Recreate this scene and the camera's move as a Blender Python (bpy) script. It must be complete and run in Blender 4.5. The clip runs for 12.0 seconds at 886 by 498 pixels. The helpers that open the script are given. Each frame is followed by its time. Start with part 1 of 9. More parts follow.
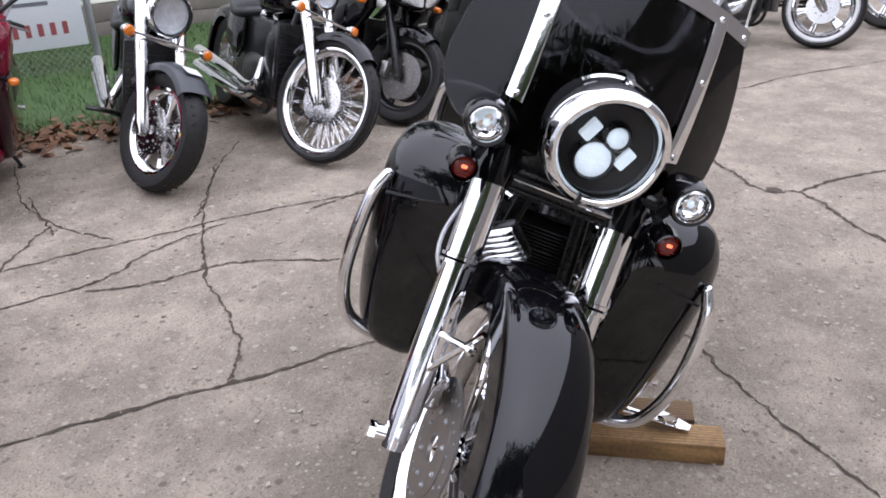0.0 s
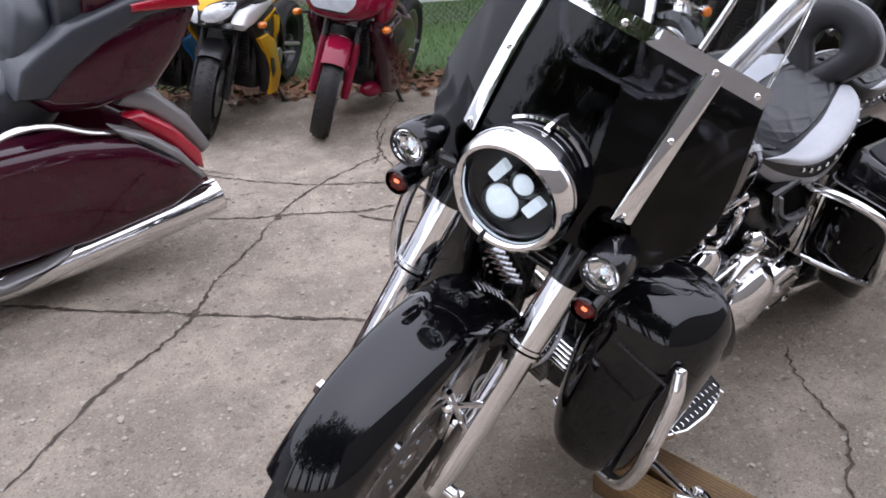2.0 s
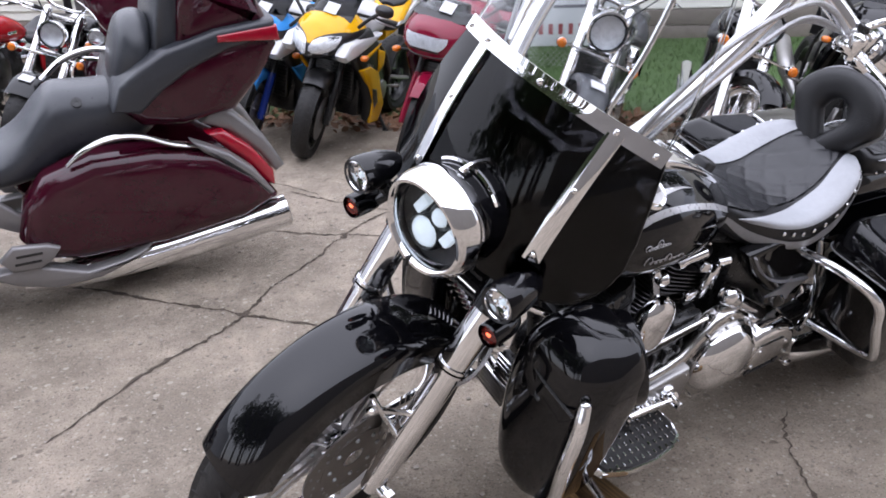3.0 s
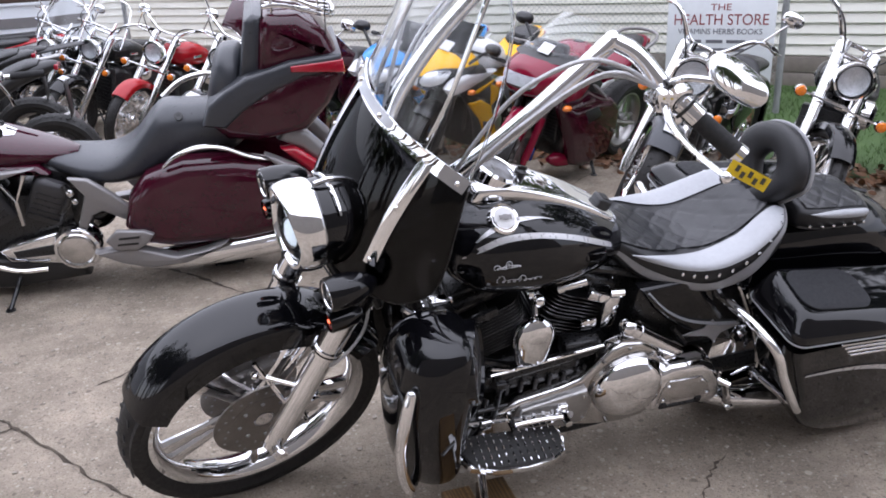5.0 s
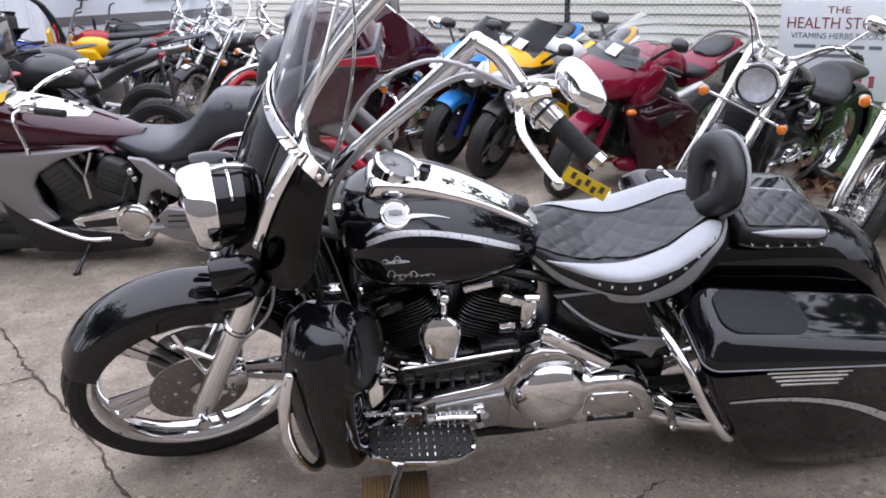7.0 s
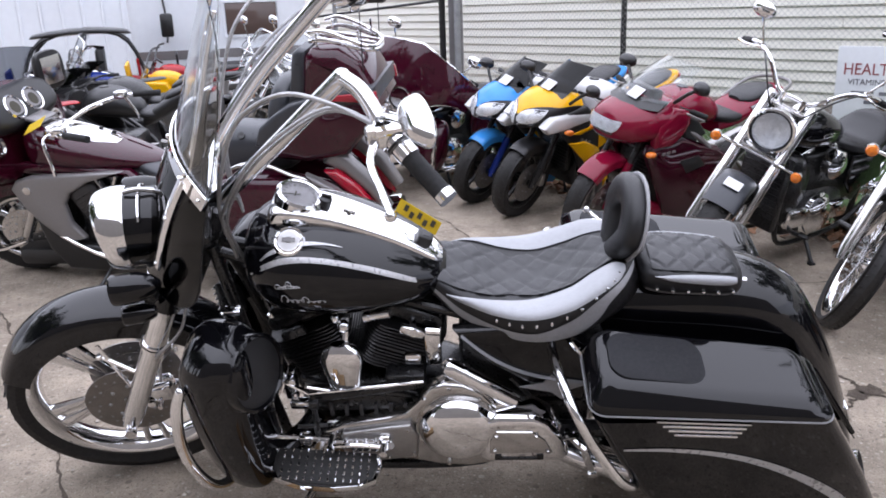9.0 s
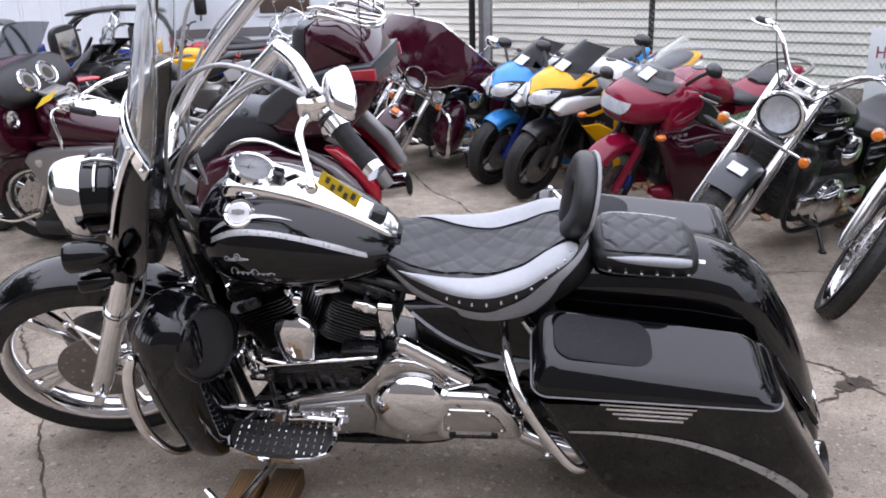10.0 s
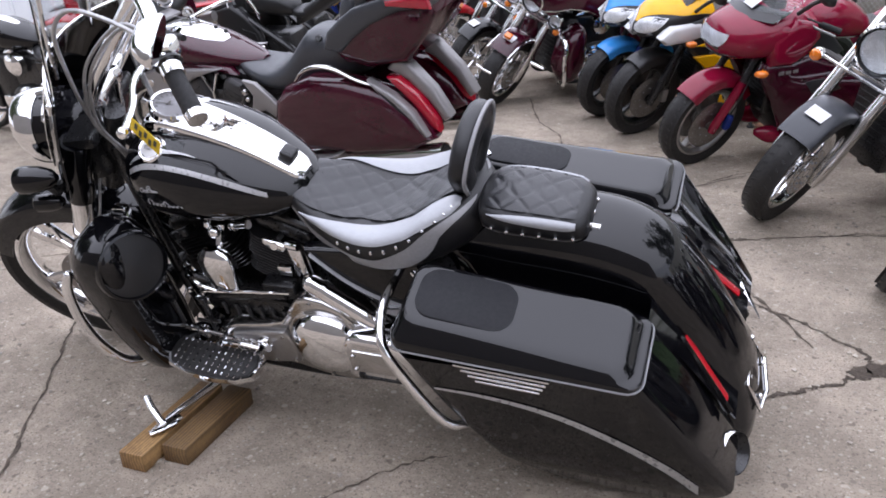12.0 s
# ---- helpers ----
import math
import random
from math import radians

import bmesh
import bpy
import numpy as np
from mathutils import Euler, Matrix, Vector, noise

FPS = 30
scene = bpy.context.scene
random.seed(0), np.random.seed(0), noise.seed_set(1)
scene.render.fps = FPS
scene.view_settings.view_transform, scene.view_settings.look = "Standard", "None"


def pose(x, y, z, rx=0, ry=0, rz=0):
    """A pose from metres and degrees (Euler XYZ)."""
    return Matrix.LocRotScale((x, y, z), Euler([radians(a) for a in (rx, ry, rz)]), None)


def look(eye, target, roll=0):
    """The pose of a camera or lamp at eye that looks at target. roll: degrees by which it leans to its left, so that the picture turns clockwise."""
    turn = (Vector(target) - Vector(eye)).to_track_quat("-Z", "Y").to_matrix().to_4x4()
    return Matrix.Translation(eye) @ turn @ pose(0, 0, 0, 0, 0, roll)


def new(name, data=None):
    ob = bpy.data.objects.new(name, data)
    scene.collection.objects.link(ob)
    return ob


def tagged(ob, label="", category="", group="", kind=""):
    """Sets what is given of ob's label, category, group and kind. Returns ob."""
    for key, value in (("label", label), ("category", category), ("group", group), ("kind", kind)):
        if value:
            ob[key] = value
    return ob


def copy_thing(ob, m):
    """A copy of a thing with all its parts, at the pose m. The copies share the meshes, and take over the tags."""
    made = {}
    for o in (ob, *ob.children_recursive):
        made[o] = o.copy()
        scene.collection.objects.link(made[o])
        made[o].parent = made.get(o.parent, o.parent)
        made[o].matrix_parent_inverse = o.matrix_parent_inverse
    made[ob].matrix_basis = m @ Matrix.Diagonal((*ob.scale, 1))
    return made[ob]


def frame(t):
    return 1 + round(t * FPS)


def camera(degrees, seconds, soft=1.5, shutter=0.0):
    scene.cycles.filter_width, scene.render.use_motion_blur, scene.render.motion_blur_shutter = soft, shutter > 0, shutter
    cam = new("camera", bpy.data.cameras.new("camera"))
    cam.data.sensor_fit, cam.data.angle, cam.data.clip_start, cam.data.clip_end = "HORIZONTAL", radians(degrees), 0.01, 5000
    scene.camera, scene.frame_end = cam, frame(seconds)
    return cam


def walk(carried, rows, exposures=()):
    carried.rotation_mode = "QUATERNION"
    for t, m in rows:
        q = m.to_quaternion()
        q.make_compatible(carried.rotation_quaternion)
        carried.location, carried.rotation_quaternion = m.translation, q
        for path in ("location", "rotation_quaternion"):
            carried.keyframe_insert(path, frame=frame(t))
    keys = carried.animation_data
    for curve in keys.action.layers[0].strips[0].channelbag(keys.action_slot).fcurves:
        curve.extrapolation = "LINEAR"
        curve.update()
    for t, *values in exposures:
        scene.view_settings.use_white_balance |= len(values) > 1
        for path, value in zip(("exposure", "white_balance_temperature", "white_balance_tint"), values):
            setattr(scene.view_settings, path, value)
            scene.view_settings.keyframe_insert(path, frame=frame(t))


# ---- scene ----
cam = camera(57.7, 12.0, soft=1.75)
PATH = [
    (0, (0.059, 0.064, 1.455), (1.762, 0.695, 0.617), -2.7),
    (0.5, (0.184, -0.131, 1.505), (1.747, 0.746, 0.619), -3.1),
    (1, (0.333, -0.368, 1.493), (1.721, 0.764, 0.604), -4.0),
    (1.5, (0.48, -0.609, 1.536), (1.662, 0.731, 0.636), -4.5),
    (2, (0.653, -0.773, 1.54), (1.636, 0.73, 0.659), -4.3),
    (2.5, (0.782, -0.928, 1.573), (1.615, 0.678, 0.721), -3.3),
    (3, (0.921, -1.131, 1.577), (1.636, 0.565, 0.793), -2.7),
    (3.2, (0.977, -1.208, 1.582), (1.651, 0.515, 0.821), -2.4),
    (4.8, (1.529, -1.615, 1.61), (1.826, 0.238, 0.919), -2.6),
    (5, (1.597, -1.653, 1.606), (1.843, 0.209, 0.917), -2.5),
    (5.5, (1.757, -1.719, 1.603), (1.877, 0.154, 0.913), -2.6),
    (6, (1.928, -1.722, 1.618), (1.933, 0.15, 0.915), -2.9),
    (6.5, (2.098, -1.732, 1.607), (2.03, 0.141, 0.912), -2.8),
    (7, (2.264, -1.726, 1.586), (2.13, 0.151, 0.907), -2.4),
    (9, (2.807, -1.705, 1.563), (2.435, 0.173, 0.982), -1.9),
    (9.5, (2.923, -1.686, 1.547), (2.504, 0.18, 0.962), -1.8),
    (10, (3.056, -1.646, 1.535), (2.578, 0.195, 0.917), -1.6),
    (10.5, (3.214, -1.591, 1.537), (2.648, 0.209, 0.875), -1.8),
    (11, (3.455, -1.503, 1.545), (2.751, 0.231, 0.839), -2.5),
    (11.5, (3.656, -1.398, 1.55), (2.833, 0.266, 0.805), -3.0),
    (12, (3.851, -1.271, 1.565), (2.908, 0.309, 0.781), -3.3),
]
walk(cam, [(t, look(eye, target, roll)) for t, eye, target, roll in PATH])

# ---- overcast daylight ----
scene.view_settings.exposure = 1.5
world = bpy.data.worlds.new("sky")
scene.world = world
world.use_nodes = True
wn = world.node_tree.nodes
sky = wn.new("ShaderNodeTexSky")
sky.sky_type, sky.sun_disc = "NISHITA", False
sky.sun_elevation, sky.sun_rotation = radians(60), radians(233)
sky.air_density, sky.dust_density = 1.0, 0.5
grey = wn.new("ShaderNodeHueSaturation")
grey.inputs["Saturation"].default_value = 0.4
world.node_tree.links.new(sky.outputs["Color"], grey.inputs["Color"])
cool = wn.new("ShaderNodeMix")
cool.data_type, cool.blend_type = "RGBA", "MULTIPLY"
cool.inputs["Factor"].default_value = 1.0
cool.inputs[7].default_value = (0.96, 1.0, 1.12, 1)
world.node_tree.links.new(grey.outputs["Color"], cool.inputs[6])
cloud = wn.new("ShaderNodeMix")
cloud.data_type = "RGBA"
cloud.inputs["Factor"].default_value = 0.8
# cloud brightest overhead, as under an even overcast
height, spread = wn.new("ShaderNodeSeparateXYZ"), wn.new("ShaderNodeMapRange")
spread.inputs["To Min"].default_value, spread.inputs["To Max"].default_value = 0.64, 2.2
world.node_tree.links.new(wn.new("ShaderNodeTexCoord").outputs["Generated"], height.inputs["Vector"])
world.node_tree.links.new(height.outputs["Z"], spread.inputs["Value"])
tone = wn.new("ShaderNodeMix")
tone.data_type, tone.blend_type = "RGBA", "MULTIPLY"
tone.inputs["Factor"].default_value = 1.0
tone.inputs[6].default_value = (3.5, 3.57, 4.32, 1)
world.node_tree.links.new(spread.outputs["Result"], tone.inputs[7])
world.node_tree.links.new(tone.outputs[2], cloud.inputs[7])
world.node_tree.links.new(cool.outputs[2], cloud.inputs[6])
world.node_tree.links.new(cloud.outputs[2], wn["Background"].inputs["Color"])
wn["Background"].inputs["Strength"].default_value = 0.15
sun = new("sun", bpy.data.lights.new("sun", "SUN"))
sun.data.energy, sun.data.angle, sun.data.color = 0.5, radians(179), (1.0, 0.97, 0.93)
sun.matrix_world = look((-3, -2, 9), (0, 0, 0))

# ---- mesh tools: every builder gives (vertices, faces) ----
def vec(p):
    return Vector(p)


def joined(*pieces):
    verts, faces = [], []
    for v, f in pieces:
        n = len(verts)
        verts += list(v)
        faces += [tuple(i + n for i in q) for q in f]
    return verts, faces


def moved(piece, m):
    return [m @ vec(p) for p in piece[0]], piece[1]


def bm_piece(bm):
    bm.verts.index_update()
    out = [v.co.copy() for v in bm.verts], [tuple(v.index for v in f.verts) for f in bm.faces]
    bm.free()
    return out


def box(cx, cy, cz, sx, sy, sz, bevel=0.0, seg=2):
    bm = bmesh.new()
    bmesh.ops.create_cube(bm, size=1.0)
    for v in bm.verts:
        v.co = Vector((v.co.x * sx + cx, v.co.y * sy + cy, v.co.z * sz + cz))
    if bevel:
        bmesh.ops.bevel(bm, geom=bm.edges[:], offset=min(bevel, 0.49 * min(sx, sy, sz)), segments=seg, affect="EDGES", profile=0.5)
    return bm_piece(bm)


def slab(outline, thick, bevel=0.0, seg=2):
    """An outline in x and z, thick along y, centred on y = 0."""
    bm = bmesh.new()
    f = bm.faces.new([bm.verts.new((x, -thick / 2, z)) for x, z in outline])
    ex = bmesh.ops.extrude_face_region(bm, geom=[f])
    for v in ex["geom"]:
        if isinstance(v, bmesh.types.BMVert):
            v.co.y += thick
    bmesh.ops.recalc_face_normals(bm, faces=bm.faces[:])
    if bevel:
        rim = [e for e in bm.edges if abs(e.verts[0].co.y - e.verts[1].co.y) < 1e-6]
        bmesh.ops.bevel(bm, geom=rim, offset=bevel, segments=seg, affect="EDGES", profile=0.5)
    return bm_piece(bm)


def spline(points, steps=6, closed=False):
    """A smooth line through the points."""
    p = [vec(q) for q in points]
    n, out = len(p), []
    for i in range(n if closed else n - 1):
        a, b = p[i], p[(i + 1) % n]
        before = p[i - 1] if (closed or i > 0) else a * 2 - b
        after = p[(i + 2) % n] if (closed or i + 2 < n) else b * 2 - a
        for k in range(steps):
            t = k / steps
            out.append(0.5 * (2 * a + (b - before) * t + (2 * before - 5 * a + 4 * b - after) * t * t + (3 * a - before - 3 * b + after) * t ** 3))
    return out if closed else out + [p[-1]]


def tube(points, r, n=10, steps=5, closed=False, smooth=True, flat=1.0):
    """A round bar along a line; r may be a list along it; flat squashes it along its second axis."""
    line = spline(points, steps, closed) if smooth and len(points) > 2 else [vec(p) for p in points]
    m = len(line)
    radii = [r] * m if not isinstance(r, (list, tuple)) else [float(np.interp(i / (m - 1), np.linspace(0, 1, len(r)), r)) for i in range(m)]
    verts, faces = [], []
    side = None
    for i, c in enumerate(line):
        ahead = (line[(i + 1) % m] if (closed or i + 1 < m) else c) - (line[i - 1] if (closed or i > 0) else c)
        ahead = ahead.normalized() if ahead.length > 1e-9 else Vector((1, 0, 0))
        if side is None:
            side = ahead.cross(Vector((0, 0, 1)) if abs(ahead.z) < 0.9 else Vector((0, 1, 0)))
        side = (side - ahead * side.dot(ahead)).normalized()
        up = side.cross(ahead)
        for k in range(n):
            a = 2 * math.pi * k / n
            verts.append(c + radii[i] * (side * math.cos(a) + up * math.sin(a) * flat))
    rings = m if closed else m - 1
    for i in range(rings):
        j = (i + 1) % m
        for k in range(n):
            faces.append((i * n + k, i * n + (k + 1) % n, j * n + (k + 1) % n, j * n + k))
    if not closed:
        faces.append(tuple(range(n - 1, -1, -1)))
        faces.append(tuple((m - 1) * n + k for k in range(n)))
    return verts, [tuple(reversed(f)) for f in faces]


def lathe(profile, n=32, axis="y", at=(0, 0, 0), closed=False):
    """Turns (radius, height) pairs round an axis."""
    verts, faces = [], []
    m = len(profile)
    for r, h in profile:
        for k in range(n):
            a = 2 * math.pi * k / n
            c, s = max(r, 1e-5) * math.cos(a), max(r, 1e-5) * math.sin(a)
            verts.append(Vector({"y": (c, h, s), "z": (c, s, h), "x": (h, c, s)}[axis]) + vec(at))
    for i in range(m if closed else m - 1):
        j = (i + 1) % m
        for k in range(n):
            q = (i * n + k, i * n + (k + 1) % n, j * n + (k + 1) % n, j * n + k)
            faces.append(q)
    return verts, faces


def rod(a, b, r, n=12, r2=None):
    return tube([a, b], [r, r if r2 is None else r2], n, smooth=False)


def smoothed(rows, steps):
    """Stations between the given ones, each a tuple of numbers."""
    rows = [np.array(r, float) for r in rows]
    out = []
    for i in range(len(rows) - 1):
        a, b = rows[i], rows[i + 1]
        p = rows[i - 1] if i else 2 * a - b
        q = rows[i + 2] if i + 2 < len(rows) else 2 * b - a
        for k in range(steps):
            t = k / steps
            out.append(0.5 * (2 * a + (b - p) * t + (2 * p - 5 * a + 4 * b - q) * t * t + (3 * a - p - 3 * b + q) * t ** 3))
    return out + [rows[-1]]


def ring_at(row, n, axis):
    """One section: (station, centre across, centre up, half width, half height, power)."""
    s, cy, cz, hw, hh, pw = row
    pts = []
    for k in range(n):
        a = 2 * math.pi * k / n
        c, d = math.cos(a), math.sin(a)
        y = cy + hw * math.copysign(abs(c) ** (2 / pw), c)
        z = cz + hh * math.copysign(abs(d) ** (2 / pw), d)
        pts.append(Vector((s, y, z) if axis == "x" else (y, z, s) if axis == "z" else (z, s, y)))
    return pts


def body(stations, n=28, steps=4, axis="x"):
    """A smooth closed body through rounded sections along an axis."""
    rows = smoothed(stations, steps)
    verts, faces = [], []
    for row in rows:
        verts += ring_at(row, n, axis)
    m = len(rows)
    for i in range(m - 1):
        for k in range(n):
            faces.append((i * n + k, i * n + (k + 1) % n, (i + 1) * n + (k + 1) % n, (i + 1) * n + k))
    for i, turn in ((0, True), (m - 1, False)):
        c = sum((verts[i * n + k] for k in range(n)), Vector()) / n
        verts.append(c)
        for k in range(n):
            f = (len(verts) - 1, i * n + k, i * n + (k + 1) % n)
            faces.append(tuple(reversed(f)) if turn else f)
    return verts, faces


def on_body(stations, s, a, lift=0.0, axis="x"):
    """A point on such a body at station s (a number along the axis) and angle a in degrees, lifted off its surface."""
    keys = [r[0] for r in stations]
    i = max(0, min(len(keys) - 2, int(np.searchsorted(keys, s)) - 1))
    rows = [np.array(r, float) for r in stations]
    p1, p2 = rows[i], rows[i + 1]
    p0 = rows[i - 1] if i else 2 * p1 - p2
    p3 = rows[i + 2] if i + 2 < len(rows) else 2 * p2 - p1
    t = (s - p1[0]) / (p2[0] - p1[0])
    row = 0.5 * (2 * p1 + (p2 - p0) * t + (2 * p0 - 5 * p1 + 4 * p2 - p3) * t * t + (3 * p1 - p0 - 3 * p2 + p3) * t ** 3)
    _, cy, cz, hw, hh, pw = row
    c, d = math.cos(radians(a)), math.sin(radians(a))
    y = cy + (hw + lift) * math.copysign(abs(c) ** (2 / pw), c)
    z = cz + (hh + lift) * math.copysign(abs(d) ** (2 / pw), d)
    return Vector((s, y, z))


def grid(points, thick=0.0):
    """A sheet through rows of points; thick closes it behind along its own normals."""
    n, m = len(points), len(points[0])
    flat = [vec(p) for row in points for p in row]
    faces = [(i * m + j, i * m + j + 1, (i + 1) * m + j + 1, (i + 1) * m + j) for i in range(n - 1) for j in range(m - 1)]
    if not thick:
        return flat, faces
    back = []
    for i in range(n):
        for j in range(m):
            du = flat[i * m + min(j + 1, m - 1)] - flat[i * m + max(j - 1, 0)]
            dv = flat[min(i + 1, n - 1) * m + j] - flat[max(i - 1, 0) * m + j]
            nn = du.cross(dv)
            back.append(flat[i * m + j] - (nn.normalized() if nn.length > 1e-12 else Vector((0, 0, 1))) * thick)
    off = n * m
    faces += [tuple(reversed([i + off for i in f])) for f in faces]
    edge = [j for j in range(m)] + [i * m + m - 1 for i in range(1, n)] + [(n - 1) * m + j for j in range(m - 2, -1, -1)] + [i * m for i in range(n - 2, 0, -1)]
    for a, b in zip(edge, edge[1:] + edge[:1]):
        faces.append((b, a, a + off, b + off))
    return flat + back, faces


def ball(at, r, n=12, squash=(1, 1, 1)):
    prof = [(math.sin(math.pi * i / (n // 2)) , -math.cos(math.pi * i / (n // 2))) for i in range(n // 2 + 1)]
    v, f = lathe(prof, n, "z")
    return [Vector((p.x * r * squash[0], p.y * r * squash[1], p.z * r * squash[2])) + vec(at) for p in v], f


def add(name, piece, material, parent=None, label="", sharp=35, m=None):
    """Links a piece as one mesh object under its parent."""
    me = bpy.data.meshes.new(name)
    me.from_pydata([tuple(p) for p in piece[0]], [], [tuple(f) for f in piece[1]])
    bm = bmesh.new()
    bm.from_mesh(me)
    bmesh.ops.remove_doubles(bm, verts=bm.verts[:], dist=2e-6)
    bmesh.ops.recalc_face_normals(bm, faces=bm.faces[:])
    bm.to_mesh(me)
    bm.free()
    me.polygons.foreach_set("use_smooth", [True] * len(me.polygons))
    me.set_sharp_from_angle(angle=radians(sharp))
    me.materials.append(material)
    ob = new(name, me)
    if parent is not None:
        ob.parent = parent
    if m is not None:
        ob.matrix_local = m
    if label:
        ob["label"] = label
    return ob


def thing(name, m, label, category, group="", kind=""):
    ob = new(name)
    ob.empty_display_size = 0.2
    ob.matrix_world = m
    return tagged(ob, label, category, group, kind)


part = add

# ---- materials ----
def shader(name, color, rough=0.5, metal=0.0, spec=0.5, coat=0.0, wear=0.0, scale=20.0, bump=0.0, bump_scale=60.0, alpha=1.0, trans=0.0, glow=0.0, tint=None, vary=0.0):
    """A surface with two scales of colour change, uneven gloss and fine relief."""
    mat = bpy.data.materials.new(name)
    mat.use_nodes = True
    nt = mat.node_tree
    N, K = nt.nodes, nt.links
    p = N["Principled BSDF"]
    p.inputs["Metallic"].default_value = metal
    p.inputs["Specular IOR Level"].default_value = spec
    p.inputs["Coat Weight"].default_value = coat
    p.inputs["Coat Roughness"].default_value = 0.04
    p.inputs["Transmission Weight"].default_value = trans
    p.inputs["Alpha"].default_value = alpha
    tc = N.new("ShaderNodeTexCoord")
    big, fine = N.new("ShaderNodeTexNoise"), N.new("ShaderNodeTexNoise")
    big.inputs["Scale"].default_value, fine.inputs["Scale"].default_value = scale * 0.25, scale * 4
    big.inputs["Detail"].default_value, fine.inputs["Detail"].default_value = 4, 3
    for t in (big, fine):
        K.new(tc.outputs["Object"], t.inputs["Vector"])
    both = N.new("ShaderNodeMix")
    both.inputs["Factor"].default_value = 0.45
    K.new(big.outputs["Fac"], both.inputs[2])
    K.new(fine.outputs["Fac"], both.inputs[3])
    ramp = N.new("ShaderNodeMapRange")
    ramp.inputs["From Min"].default_value, ramp.inputs["From Max"].default_value = 0.3, 0.7
    K.new(both.outputs[0], ramp.inputs["Value"])
    mix = N.new("ShaderNodeMix")
    mix.data_type = "RGBA"
    dark = tint or tuple(c * (1 - wear) for c in color)
    mix.inputs[6].default_value, mix.inputs[7].default_value = (*dark, 1), (*color, 1)
    K.new(ramp.outputs["Result"], mix.inputs["Factor"])
    last = mix.outputs[2]
    if vary:
        info, hsv, mr = N.new("ShaderNodeObjectInfo"), N.new("ShaderNodeHueSaturation"), N.new("ShaderNodeMapRange")
        mr.inputs["To Min"].default_value, mr.inputs["To Max"].default_value = 1 - vary, 1 + vary
        K.new(info.outputs["Random"], mr.inputs["Value"])
        K.new(mr.outputs["Result"], hsv.inputs["Value"])
        K.new(last, hsv.inputs["Color"])
        last = hsv.outputs["Color"]
    K.new(last, p.inputs["Base Color"])
    rr = N.new("ShaderNodeMapRange")
    rr.inputs["To Min"].default_value, rr.inputs["To Max"].default_value = max(0.0, rough * (1 - 0.35)), min(1.0, rough * 1.3)
    K.new(fine.outputs["Fac"], rr.inputs["Value"])
    K.new(rr.outputs["Result"], p.inputs["Roughness"])
    if bump:
        rel, b = N.new("ShaderNodeTexNoise"), N.new("ShaderNodeBump")
        rel.inputs["Scale"].default_value, rel.inputs["Detail"].default_value = bump_scale, 5
        K.new(tc.outputs["Object"], rel.inputs["Vector"])
        b.inputs["Strength"].default_value, b.inputs["Distance"].default_value = bump, 0.004
        K.new(rel.outputs["Fac"], b.inputs["Height"])
        K.new(b.outputs["Normal"], p.inputs["Normal"])
    if glow:
        p.inputs["Emission Color"].default_value = (*color, 1)
        p.inputs["Emission Strength"].default_value = glow
    return mat


def paint(name, color, flake=0.12, rough=0.22, coat=0.8):
    return shader(name, color, rough=rough, spec=0.0, coat=coat, wear=flake, scale=40)


BLACK = paint("black_paint", (0.003, 0.003, 0.004), 0.3, 0.12, 1.0)
BLACK.node_tree.nodes["Principled BSDF"].inputs["Coat IOR"].default_value = 1.47
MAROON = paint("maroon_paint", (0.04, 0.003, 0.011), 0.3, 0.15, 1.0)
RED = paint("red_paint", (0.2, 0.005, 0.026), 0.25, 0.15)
BRIGHT_RED = paint("bright_red_paint", (0.36, 0.01, 0.016), 0.15)
YELLOW = paint("yellow_paint", (0.76, 0.4, 0.006), 0.1)
BLUE = paint("blue_paint", (0.045, 0.27, 0.68), 0.12)
DEEP_BLUE = paint("deep_blue_paint", (0.012, 0.03, 0.2), 0.12)
SILVER = shader("silver_paint", (0.5, 0.5, 0.51), rough=0.3, metal=0.4, coat=0.6, wear=0.12)
WHITE = paint("white_paint", (0.66, 0.66, 0.66), 0.06)
CHROME = shader("chrome", (0.86, 0.86, 0.87), rough=0.035, metal=1.0, wear=0.06, scale=15)
POLISHED = shader("polished_alloy", (0.62, 0.61, 0.6), rough=0.17, metal=1.0, wear=0.15, scale=25, bump=0.03)
ALLOY = shader("cast_alloy", (0.42, 0.41, 0.4), rough=0.36, metal=0.9, wear=0.25, scale=30, bump=0.12, bump_scale=250)
STEEL = shader("worn_disc_steel", (0.3, 0.28, 0.265), rough=0.35, metal=0.9, wear=0.35, scale=60)
GALV = shader("galvanised_steel", (0.4, 0.41, 0.42), rough=0.5, metal=0.7, wear=0.3, scale=60)
MESHWIRE = shader("dull_zinc_wire", (0.36, 0.36, 0.35), rough=0.5, metal=0.25, wear=0.25, scale=60)
TYRE = shader("tyre_rubber", (0.011, 0.0105, 0.011), rough=0.62, spec=0.35, wear=0.35, scale=18, bump=0.25, bump_scale=140, tint=(0.019, 0.018, 0.017))
PLASTIC = shader("black_plastic", (0.013, 0.013, 0.014), rough=0.42, wear=0.35, scale=30, bump=0.06, bump_scale=400)
SATIN = shader("satin_black_metal", (0.012, 0.012, 0.013), rough=0.3, wear=0.4, scale=30)
GREYPLAST = shader("grey_vinyl", (0.034, 0.037, 0.044), rough=0.33, wear=0.25, scale=14, bump=0.12, bump_scale=300)
